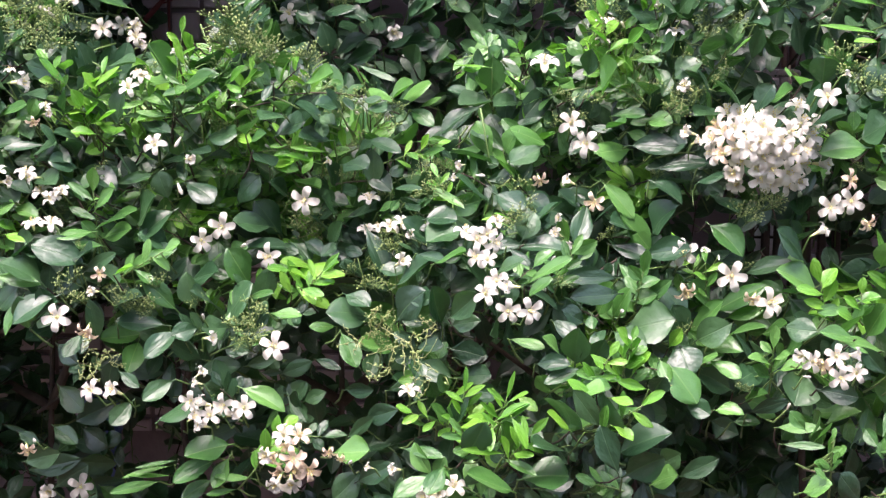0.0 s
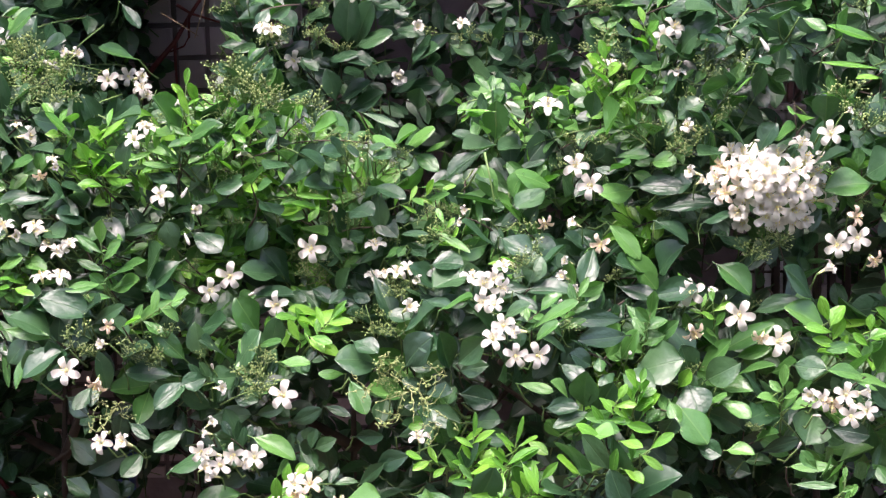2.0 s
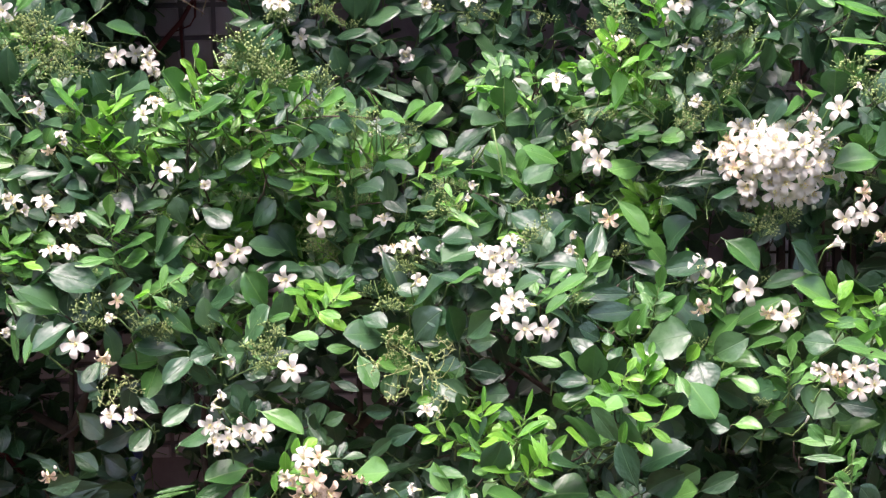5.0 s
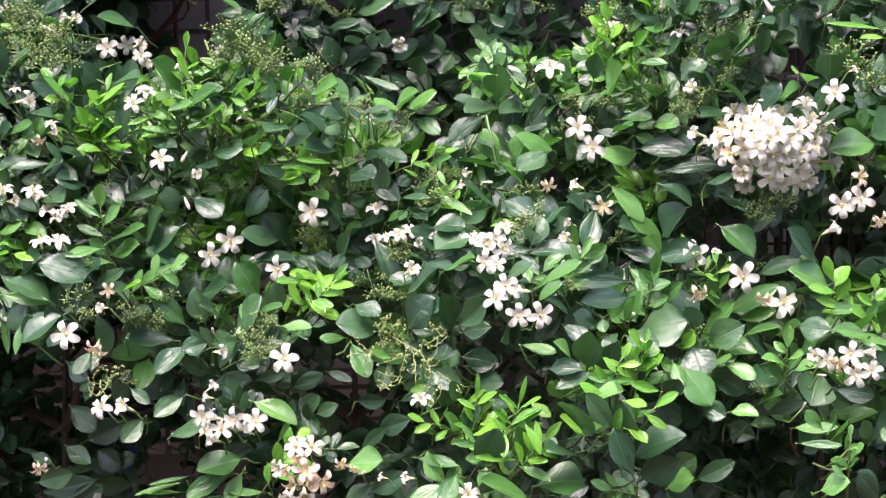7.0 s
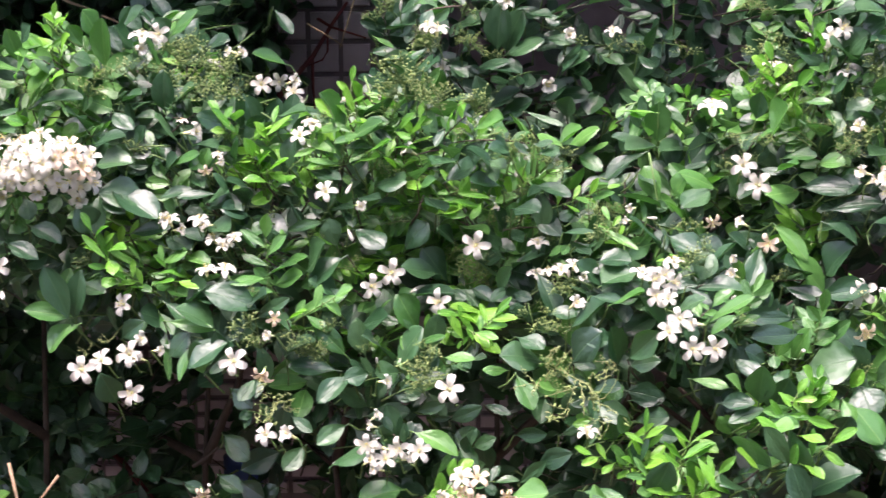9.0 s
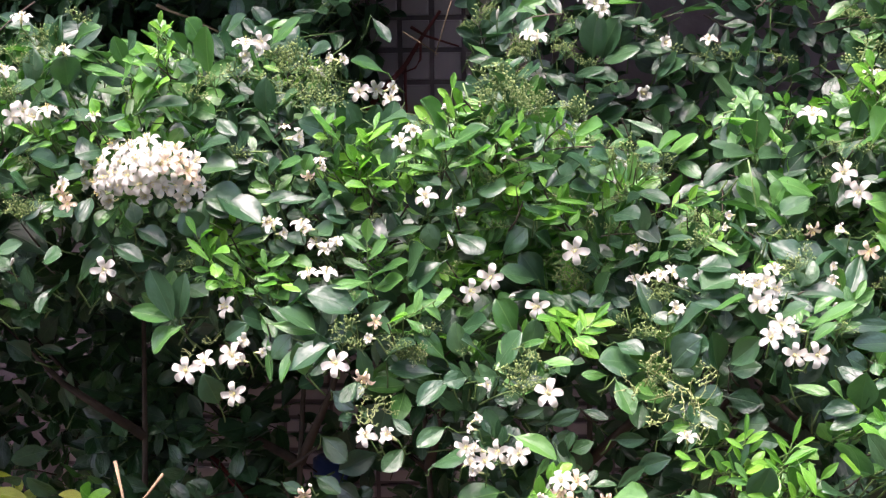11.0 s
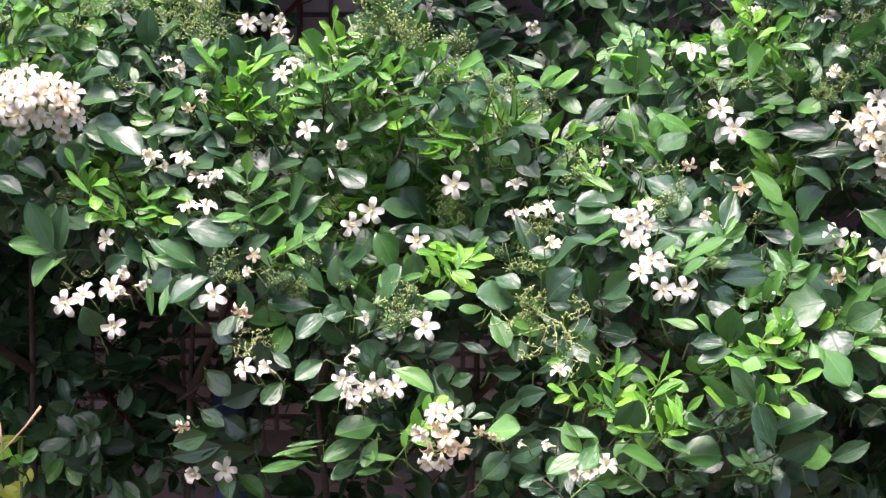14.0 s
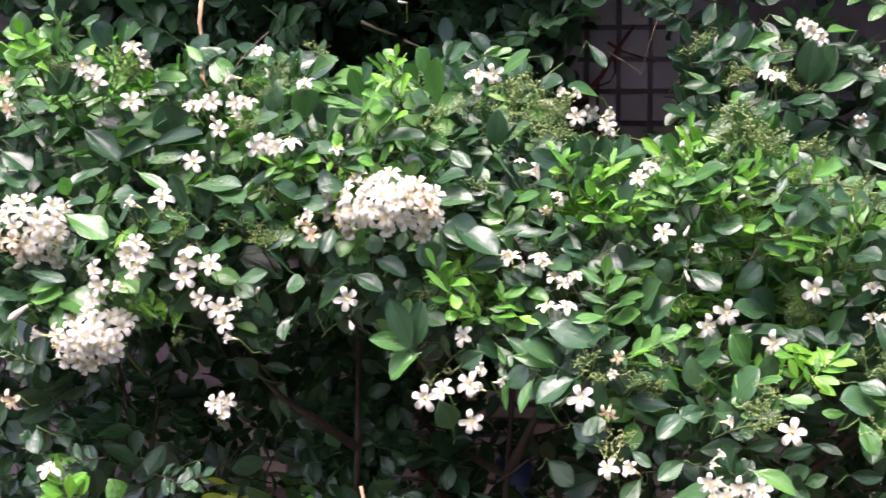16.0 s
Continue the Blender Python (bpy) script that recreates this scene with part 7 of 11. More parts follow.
leaf(rear, 'm', -0.304, 1.516, 1.470, -0.336, 1.498, 1.480, 0.013, 1)
leaf(rear, 'd', -0.316, 1.522, 1.524, -0.297, 1.513, 1.500, 0.013, -8)
leaf(rear, 'd', -0.207, 1.516, 1.478, -0.186, 1.498, 1.482, 0.014, -7)
leaf(mid, 'd', -0.174, 1.279, 1.459, -0.180, 1.262, 1.471, 0.011, 8)
leaf(mid, 'd', -0.154, 1.283, 1.464, -0.142, 1.272, 1.470, 0.013, -5)
leaf(rear, 'd', -0.164, 1.516, 1.513, -0.145, 1.507, 1.502, 0.019, -5)
leaf(rear, 'd', -0.132, 1.532, 1.504, -0.113, 1.515, 1.510, 0.017, 8)
leaf(rear, 'd', -0.112, 1.531, 1.478, -0.121, 1.512, 1.493, 0.015, -5)
leaf(rear, 'd', -0.102, 1.515, 1.470, -0.075, 1.493, 1.465, 0.015, -9)
leaf(rear, 'd', -0.142, 1.518, 1.465, -0.125, 1.506, 1.457, 0.011, 0)
leaf(rear, 'd', -0.126, 1.529, 1.464, -0.107, 1.514, 1.456, 0.013, -10)
leaf(rear, 'd', -0.077, 1.528, 1.480, -0.045, 1.511, 1.486, 0.018, 5)
leaf(rear, 'd', -0.051, 1.517, 1.492, -0.021, 1.500, 1.490, 0.014, 10)
leaf(rear, 'd', -0.088, 1.534, 1.481, -0.080, 1.513, 1.518, 0.025, -2)
leaf(rear, 'd', -0.034, 1.526, 1.457, -0.017, 1.502, 1.481, 0.018, 0)
leaf(rear, 'd', -0.022, 1.518, 1.458, -0.006, 1.508, 1.464, 0.013, 7)
leaf(rear, 'd', -0.067, 1.512, 1.517, -0.044, 1.498, 1.511, 0.012, -14)
leaf(rear, 'd', -0.040, 1.533, 1.509, -0.030, 1.516, 1.517, 0.011, 1)
leaf(rear, 'd', 0.042, 1.520, 1.442, 0.020, 1.512, 1.461, 0.022, 13)
leaf(rear, 'd', 0.053, 1.521, 1.480, 0.061, 1.497, 1.504, 0.019, 0)
leaf(rear, 'd', 0.067, 1.528, 1.490, 0.082, 1.518, 1.500, 0.013, 19)
leaf(rear, 'd', 0.005, 1.536, 1.476, 0.026, 1.516, 1.467, 0.013, 5)
leaf(rear, 'd', 0.041, 1.516, 1.474, 0.053, 1.493, 1.466, 0.008, -8)
leaf(rear, 'd', 0.099, 1.528, 1.462, 0.114, 1.509, 1.473, 0.014, -21)
leaf(rear, 'd', 0.102, 1.532, 1.456, 0.120, 1.517, 1.452, 0.007, 3)
leaf(rear, 'd', 0.071, 1.522, 1.455, 0.083, 1.502, 1.462, 0.013, 6)
leaf(right, 'd', 0.167, 1.314, 1.469, 0.140, 1.299, 1.476, 0.013, 1)
leaf(right, 'd', 0.161, 1.309, 1.481, 0.149, 1.287, 1.494, 0.018, 5)
leaf(right, 'd', 0.192, 1.264, 1.467, 0.180, 1.246, 1.484, 0.021, 13)
leaf(right, 'd', 0.200, 1.270, 1.482, 0.217, 1.261, 1.502, 0.015, -3)
leaf(right, 'd', 0.180, 1.284, 1.506, 0.197, 1.265, 1.511, 0.011, 5)
leaf(right, 'd', 0.220, 1.276, 1.506, 0.197, 1.254, 1.510, 0.016, 6)
leaf(right, 'd', 0.216, 1.259, 1.467, 0.227, 1.242, 1.479, 0.011, -8)
leaf(right, 'd', 0.235, 1.280, 1.489, 0.251, 1.260, 1.495, 0.010, -1)
leaf(right, 'd', 0.244, 1.241, 1.464, 0.254, 1.217, 1.461, 0.008, 0)
leaf(right, 'd', 0.264, 1.283, 1.479, 0.253, 1.260, 1.495, 0.008, -4)
leaf(right, 'd', 0.276, 1.293, 1.497, 0.279, 1.275, 1.508, 0.016, 6)
leaf(right, 'm', 0.296, 1.296, 1.497, 0.314, 1.285, 1.487, 0.012, 6)
leaf(right, 'm', 0.330, 1.299, 1.483, 0.324, 1.287, 1.500, 0.023, -14)
leaf(right, 'd', 0.267, 1.283, 1.467, 0.276, 1.259, 1.475, 0.008, -9)
leaf(mid, 'd', -0.129, 1.242, 1.390, -0.146, 1.226, 1.388, 0.017, 13, 1.5)
leaf(mid, 'd', -0.136, 1.262, 1.372, -0.114, 1.249, 1.387, 0.018, 1, 1.5)
leaf(mid, 'd', -0.131, 1.259, 1.391, -0.133, 1.241, 1.407, 0.011, 1, 1.5)
leaf(mid, 'd', -0.098, 1.254, 1.385, -0.115, 1.237, 1.402, 0.013, -1, 1.5)
leaf(mid, 'd', -0.099, 1.250, 1.389, -0.087, 1.235, 1.383, 0.010, 15, 1.5)
leaf(mid, 'd', -0.102, 1.258, 1.385, -0.096, 1.239, 1.376, 0.008, -2, 1.5)
leaf(mid, 'd', -0.092, 1.261, 1.368, -0.117, 1.240, 1.372, 0.012, -10, 1.5)
leaf(mid, 'm', -0.113, 1.273, 1.413, -0.090, 1.256, 1.425, 0.015, -9)
leaf(mid, 'd', -0.085, 1.239, 1.397, -0.097, 1.223, 1.404, 0.009, -16, 1.5)
leaf(mid, 'd', -0.084, 1.280, 1.391, -0.090, 1.267, 1.409, 0.011, 8)
leaf(mid, 'd', -0.063, 1.240, 1.402, -0.050, 1.230, 1.406, 0.006, 21, 1.5)
leaf(mid, 'd', -0.060, 1.236, 1.395, -0.045, 1.226, 1.398, 0.010, -2, 1.5)
leaf(mid, 'd', -0.079, 1.243, 1.405, -0.071, 1.226, 1.398, 0.006, -24, 1.5)
leaf(mid, 'm', -0.044, 1.270, 1.403, -0.056, 1.256, 1.406, 0.016, 8)
leaf(mid, 'm', -0.044, 1.283, 1.399, -0.023, 1.274, 1.413, 0.012, -14)
leaf(mid, 'd', -0.060, 1.269, 1.367, -0.036, 1.245, 1.364, 0.010, 3)
leaf(mid, 'd', -0.071, 1.275, 1.353, -0.064, 1.261, 1.367, 0.011, -7)
leaf(mid, 'd', -0.057, 1.270, 1.330, -0.058, 1.260, 1.358, 0.018, -4)
leaf(mid, 'd', -0.081, 1.245, 1.350, -0.064, 1.227, 1.354, 0.015, -1, 1.5)
leaf(mid, 'd', -0.091, 1.299, 1.325, -0.096, 1.285, 1.346, 0.012, 6)
leaf(mid, 'd', -0.153, 1.249, 1.360, -0.137, 1.236, 1.349, 0.014, -28, 1.5)
leaf(mid, 'y', -0.146, 1.310, 1.341, -0.126, 1.288, 1.350, 0.013, 0)
leaf(mid, 'm', -0.143, 1.298, 1.340, -0.121, 1.281, 1.342, 0.006, 22)
leaf(mid, 'm', -0.161, 1.277, 1.365, -0.146, 1.267, 1.374, 0.008, -2)
leaf(mid, 'd', -0.207, 1.300, 1.344, -0.180, 1.277, 1.359, 0.012, -11, 2.1)
leaf(mid, 'd', -0.215, 1.290, 1.355, -0.193, 1.274, 1.360, 0.010, -4, 2.1)
leaf(mid, 'd', -0.196, 1.289, 1.367, -0.176, 1.268, 1.378, 0.015, 4)
leaf(mid, 'd', -0.160, 1.252, 1.374, -0.154, 1.232, 1.389, 0.014, 3, 1.5)
leaf(mid, 'y', -0.181, 1.294, 1.406, -0.187, 1.282, 1.392, 0.008, 3)
leaf(mid, 'y', -0.180, 1.284, 1.381, -0.187, 1.261, 1.393, 0.006, 0)
leaf(mid, 'y', -0.178, 1.291, 1.380, -0.162, 1.281, 1.388, 0.007, -22)
leaf(mid, 'y', -0.173, 1.287, 1.404, -0.159, 1.269, 1.418, 0.008, -1)
leaf(mid, 'y', -0.179, 1.281, 1.412, -0.167, 1.268, 1.409, 0.006, 14)
leaf(mid, 'y', -0.173, 1.286, 1.370, -0.160, 1.269, 1.367, 0.007, 7)
leaf(mid, 'm', -0.210, 1.284, 1.412, -0.188, 1.270, 1.424, 0.014, 16)
leaf(mid, 'd', -0.200, 1.286, 1.416, -0.183, 1.269, 1.406, 0.008, 22, 2.1)
leaf(mid, 'd', -0.137, 1.245, 1.415, -0.144, 1.235, 1.402, 0.008, -5, 1.5)
leaf(mid, 'd', -0.214, 1.279, 1.330, -0.190, 1.258, 1.325, 0.016, 8, 2.1)
leaf(mid, 'd', -0.271, 1.288, 1.382, -0.268, 1.280, 1.409, 0.016, 0, 2.1)
leaf(mid, 'd', -0.281, 1.298, 1.385, -0.295, 1.276, 1.406, 0.015, -8, 2.1)
leaf(mid, 'd', -0.307, 1.298, 1.388, -0.288, 1.280, 1.395, 0.011, -14, 2.1)
leaf(left, 'd', -0.314, 1.283, 1.390, -0.309, 1.274, 1.409, 0.012, 1, 2.1)
leaf(left, 'd', -0.320, 1.302, 1.384, -0.307, 1.282, 1.398, 0.006, -18, 2.1)
leaf(left, 'd', -0.318, 1.280, 1.357, -0.329, 1.271, 1.381, 0.006, -3, 2.1)
leaf(left, 'd', -0.307, 1.290, 1.366, -0.320, 1.277, 1.375, 0.014, -1, 2.1)
leaf(left, 'd', -0.308, 1.292, 1.351, -0.310, 1.272, 1.369, 0.011, 12, 2.1)
leaf(mid, 'y', -0.291, 1.288, 1.380, -0.296, 1.277, 1.395, 0.006, -4)
leaf(mid, 'y', -0.288, 1.281, 1.371, -0.306, 1.272, 1.377, 0.007, 6)
leaf(mid, 'y', -0.285, 1.292, 1.379, -0.294, 1.284, 1.388, 0.006, -1)
leaf(mid, 'y', -0.283, 1.289, 1.366, -0.266, 1.278, 1.378, 0.006, 0)
leaf(left, 'y', -0.298, 1.298, 1.377, -0.309, 1.277, 1.384, 0.006, -5)
leaf(mid, 'y', -0.288, 1.293, 1.377, -0.272, 1.276, 1.373, 0.007, -15)
leaf(mid, 'm', -0.262, 1.294, 1.407, -0.229, 1.272, 1.398, 0.008, 5)
leaf(mid, 'm', -0.226, 1.284, 1.386, -0.253, 1.274, 1.392, 0.006, -6)
leaf(mid, 'm', -0.225, 1.287, 1.390, -0.236, 1.269, 1.407, 0.005, -3)
leaf(mid, 'm', -0.272, 1.300, 1.384, -0.241, 1.289, 1.386, 0.005, 0)
leaf(mid, 'm', -0.220, 1.287, 1.407, -0.188, 1.268, 1.422, 0.011, 8)
leaf(mid, 'd', -0.224, 1.289, 1.399, -0.201, 1.278, 1.403, 0.008, 5, 2.1)
leaf(mid, 'd', -0.253, 1.293, 1.380, -0.225, 1.271, 1.373, 0.011, -3)
leaf(mid, 'd', -0.234, 1.300, 1.368, -0.241, 1.281, 1.382, 0.013, 1)
leaf(mid, 'd', -0.263, 1.295, 1.356, -0.268, 1.282, 1.366, 0.008, 7, 2.1)
leaf(mid, 'd', -0.264, 1.286, 1.340, -0.265, 1.270, 1.358, 0.018, -10)
leaf(mid, 'd', -0.237, 1.299, 1.346, -0.218, 1.286, 1.351, 0.007, 0, 2.1)
leaf(mid, 'd', -0.225, 1.299, 1.344, -0.216, 1.285, 1.333, 0.008, 10, 2.1)
leaf(left, 'd', -0.339, 1.280, 1.355, -0.324, 1.270, 1.367, 0.013, 1, 2.1)
leaf(mid, 'd', -0.134, 1.254, 1.173, -0.110, 1.238, 1.187, 0.014, 0, 0.25)
leaf(mid, 'd', -0.153, 1.265, 1.171, -0.136, 1.255, 1.174, 0.006, 17, 0.25)
leaf(mid, 'd', -0.163, 1.250, 1.181, -0.140, 1.236, 1.190, 0.011, 6, 0.25)
leaf(mid, 'm', -0.161, 1.204, 1.174, -0.126, 1.192, 1.163, 0.015, -7)
leaf(mid, 'd', -0.128, 1.241, 1.158, -0.112, 1.231, 1.138, 0.015, 9, 0.25)
leaf(mid, 'd', -0.134, 1.261, 1.156, -0.113, 1.241, 1.165, 0.011, 8, 0.25)
leaf(mid, 'm', -0.079, 1.177, 1.225, -0.067, 1.165, 1.201, 0.018, -2)
leaf(mid, 'd', -0.106, 1.252, 1.186, -0.085, 1.239, 1.182, 0.008, -21, 0.25)
leaf(mid, 'd', -0.080, 1.228, 1.166, -0.055, 1.204, 1.173, 0.011, 14, 0.25)
leaf(mid, 'd', -0.043, 1.212, 1.188, -0.029, 1.190, 1.208, 0.015, 3, 0.25)
leaf(mid, 'd', -0.018, 1.164, 1.206, 0.005, 1.146, 1.199, 0.018, 7)
leaf(mid, 'd', -0.020, 1.168, 1.216, -0.001, 1.152, 1.223, 0.009, -12)
leaf(mid, 'd', -0.006, 1.149, 1.181, -0.010, 1.136, 1.197, 0.010, 3)
leaf(mid, 'd', 0.003, 1.144, 1.188, 0.000, 1.130, 1.202, 0.008, 16)
leaf(mid, 'd', -0.062, 1.207, 1.148, -0.041, 1.182, 1.162, 0.013, -12, 0.25)
leaf(mid, 'd', -0.077, 1.216, 1.130, -0.056, 1.196, 1.152, 0.010, -12, 0.25)
leaf(mid, 'd', -0.056, 1.226, 1.213, -0.066, 1.213, 1.222, 0.013, -1, 0.25)
leaf(mid, 'd', -0.044, 1.205, 1.172, -0.023, 1.193, 1.180, 0.010, 17, 0.25)
leaf(mid, 'm', -0.083, 1.147, 1.138, -0.057, 1.132, 1.146, 0.018, 5)
leaf(mid, 'm', -0.030, 1.139, 1.144, -0.001, 1.119, 1.145, 0.008, 9)
# young shoots
branch(mid, 'shoot_stem', STALK, 0.0009, (-0.216, 1.313, 1.370), (-0.227, 1.304, 1.380), (-0.241, 1.291, 1.394), (-0.255, 1.278, 1.408))
leaf(mid, 'y', -0.228, 1.290, 1.384, -0.248, 1.287, 1.384, 0.0057, 6)
leaf(mid, 'y', -0.233, 1.288, 1.388, -0.237, 1.286, 1.409, 0.0060, 4)
leaf(mid, 'y', -0.237, 1.287, 1.392, -0.253, 1.272, 1.383, 0.0054, -21)
leaf(mid, 'y', -0.242, 1.285, 1.396, -0.242, 1.282, 1.415, 0.0059, 26)
leaf(mid, 'y', -0.246, 1.283, 1.399, -0.264, 1.272, 1.394, 0.0056, -3)
leaf(mid, 'y', -0.250, 1.281, 1.403, -0.247, 1.281, 1.419, 0.0061, -33)
leaf(mid, 'y', -0.255, 1.279, 1.407, -0.266, 1.276, 1.416, 0.0053, -21)
branch(mid, 'shoot_stem', STALK, 0.0009, (-0.231, 1.318, 1.382), (-0.227, 1.310, 1.401), (-0.221, 1.300, 1.428), (-0.216, 1.289, 1.454))
leaf(mid, 'y', -0.224, 1.297, 1.408, -0.233, 1.291, 1.419, 0.0057, 30)
leaf(mid, 'y', -0.222, 1.296, 1.417, -0.204, 1.284, 1.424, 0.0062, -23)
leaf(mid, 'y', -0.221, 1.294, 1.426, -0.230, 1.297, 1.441, 0.0066, 29)
leaf(mid, 'y', -0.219, 1.293, 1.435, -0.207, 1.293, 1.444, 0.0065, -30)
leaf(mid, 'y', -0.218, 1.291, 1.444, -0.227, 1.287, 1.455, 0.0067, -21)
leaf(mid, 'y', -0.216, 1.290, 1.453, -0.214, 1.288, 1.468, 0.0064, 8)
branch(mid, 'shoot_stem', STALK, 0.0009, (-0.183, 1.313, 1.356), (-0.177, 1.306, 1.374), (-0.168, 1.295, 1.399), (-0.159, 1.284, 1.424))
leaf(mid, 'y', -0.173, 1.293, 1.381, -0.182, 1.296, 1.390, 0.0055, 2)
leaf(mid, 'y', -0.171, 1.291, 1.388, -0.153, 1.293, 1.391, 0.0071, 16)
leaf(mid, 'y', -0.168, 1.290, 1.395, -0.173, 1.290, 1.409, 0.0060, 2)
leaf(mid, 'y', -0.166, 1.288, 1.402, -0.149, 1.280, 1.410, 0.0055, -23)
leaf(mid, 'y', -0.164, 1.287, 1.409, -0.171, 1.280, 1.422, 0.0072, -25)
leaf(mid, 'y', -0.161, 1.286, 1.416, -0.148, 1.286, 1.422, 0.0062, 35)
leaf(mid, 'y', -0.159, 1.284, 1.423, -0.155, 1.286, 1.437, 0.0066, -26)
branch(mid, 'shoot_stem', STALK, 0.0009, (-0.296, 1.313, 1.357), (-0.297, 1.304, 1.367), (-0.298, 1.292, 1.380), (-0.300, 1.279, 1.393))
leaf(mid, 'y', -0.295, 1.291, 1.371, -0.312, 1.290, 1.380, 0.0070, -30)
leaf(mid, 'y', -0.296, 1.288, 1.376, -0.287, 1.281, 1.391, 0.0071, -26)
leaf(mid, 'y', -0.297, 1.286, 1.380, -0.313, 1.289, 1.387, 0.0083, -4)
leaf(mid, 'y', -0.298, 1.284, 1.384, -0.283, 1.274, 1.397, 0.0064, -11)
leaf(mid, 'y', -0.299, 1.281, 1.389, -0.314, 1.284, 1.390, 0.0083, 26)
leaf(mid, 'y', -0.299, 1.279, 1.393, -0.302, 1.267, 1.408, 0.0067, -35)
branch(left, 'shoot_stem', STALK, 0.0009, (-0.319, 1.332, 1.380), (-0.322, 1.324, 1.392), (-0.327, 1.312, 1.410), (-0.331, 1.300, 1.428))
leaf(left, 'y', -0.321, 1.310, 1.397, -0.337, 1.308, 1.400, 0.0065, -19)
leaf(left, 'y', -0.323, 1.308, 1.405, -0.316, 1.305, 1.419, 0.0061, 26)
leaf(left, 'y', -0.326, 1.305, 1.412, -0.337, 1.298, 1.416, 0.0072, -16)
leaf(left, 'y', -0.328, 1.303, 1.420, -0.321, 1.306, 1.435, 0.0073, -19)
leaf(left, 'y', -0.331, 1.300, 1.427, -0.339, 1.307, 1.442, 0.0078, 25)
branch(mid, 'shoot_stem', STALK, 0.0009, (-0.303, 1.319, 1.373), (-0.298, 1.311, 1.386), (-0.290, 1.299, 1.403), (-0.283, 1.286, 1.421))
leaf(mid, 'y', -0.294, 1.297, 1.391, -0.301, 1.287, 1.403, 0.0068, 8)
leaf(mid, 'y', -0.291, 1.295, 1.398, -0.274, 1.292, 1.403, 0.0068, -10)
leaf(mid, 'y', -0.288, 1.292, 1.406, -0.297, 1.281, 1.422, 0.0059, -4)
leaf(mid, 'y', -0.286, 1.289, 1.413, -0.267, 1.278, 1.420, 0.0059, -3)
leaf(mid, 'y', -0.283, 1.287, 1.420, -0.280, 1.292, 1.436, 0.0061, -20)
branch(mid, 'shoot_stem', STALK, 0.0009, (-0.175, 1.315, 1.380), (-0.186, 1.306, 1.389), (-0.201, 1.293, 1.401), (-0.216, 1.280, 1.413))
leaf(mid, 'm', -0.188, 1.293, 1.392, -0.209, 1.282, 1.392, 0.0073, 34)
leaf(mid, 'm', -0.194, 1.290, 1.396, -0.198, 1.295, 1.418, 0.0086, 22)
leaf(mid, 'm', -0.199, 1.288, 1.400, -0.214, 1.279, 1.396, 0.0086, -10)
leaf(mid, 'm', -0.205, 1.285, 1.404, -0.211, 1.285, 1.426, 0.0071, 32)
leaf(mid, 'm', -0.210, 1.283, 1.408, -0.230, 1.271, 1.403, 0.0069, 6)
leaf(mid, 'm', -0.216, 1.280, 1.412, -0.234, 1.284, 1.423, 0.0070, -30)
branch(right, 'shoot_stem', STALK, 0.0009, (0.150, 1.311, 1.390), (0.145, 1.304, 1.411), (0.138, 1.294, 1.440), (0.131, 1.284, 1.468))
leaf(right, 'y', 0.142, 1.291, 1.419, 0.128, 1.292, 1.425, 0.0084, 25)
leaf(right, 'y', 0.141, 1.290, 1.426, 0.155, 1.292, 1.437, 0.0086, 23)
leaf(right, 'y', 0.139, 1.289, 1.433, 0.127, 1.283, 1.441, 0.0085, -14)
leaf(right, 'y', 0.138, 1.288, 1.439, 0.149, 1.293, 1.447, 0.0087, 0)
leaf(right, 'y', 0.136, 1.287, 1.446, 0.120, 1.276, 1.458, 0.0087, 25)
leaf(right, 'y', 0.135, 1.286, 1.453, 0.141, 1.282, 1.465, 0.0097, -26)
leaf(right, 'y', 0.133, 1.285, 1.460, 0.119, 1.277, 1.471, 0.0077, 10)
leaf(right, 'y', 0.132, 1.284, 1.467, 0.128, 1.281, 1.483, 0.0083, -16)
branch(right, 'shoot_stem', STALK, 0.0009, (0.164, 1.299, 1.420), (0.167, 1.290, 1.430), (0.171, 1.278, 1.445), (0.175, 1.265, 1.459))
leaf(right, 'm', 0.167, 1.277, 1.434, 0.156, 1.280, 1.446, 0.0069, 10)
leaf(right, 'm', 0.168, 1.274, 1.439, 0.178, 1.264, 1.446, 0.0077, 7)
leaf(right, 'm', 0.170, 1.272, 1.444, 0.163, 1.272, 1.456, 0.0076, 17)
leaf(right, 'm', 0.172, 1.270, 1.449, 0.187, 1.260, 1.450, 0.0081, 0)
leaf(right, 'm', 0.173, 1.267, 1.453, 0.162, 1.271, 1.465, 0.0085, 29)
leaf(right, 'm', 0.175, 1.265, 1.458, 0.182, 1.271, 1.472, 0.0077, 26)
branch(right, 'shoot_stem', STALK, 0.0009, (0.178, 1.321, 1.450), (0.175, 1.312, 1.462), (0.169, 1.300, 1.479), (0.164, 1.287, 1.495))
leaf(right, 'y', 0.172, 1.298, 1.466, 0.160, 1.303, 1.476, 0.0059, 14)
leaf(right, 'y', 0.170, 1.296, 1.472, 0.183, 1.284, 1.483, 0.0060, 35)
leaf(right, 'y', 0.169, 1.294, 1.478, 0.155, 1.281, 1.485, 0.0060, 24)
leaf(right, 'y', 0.167, 1.292, 1.483, 0.174, 1.282, 1.498, 0.0065, -1)
leaf(right, 'y', 0.166, 1.290, 1.489, 0.153, 1.289, 1.500, 0.0063, -21)
leaf(right, 'y', 0.164, 1.288, 1.495, 0.161, 1.289, 1.510, 0.0071, 15)
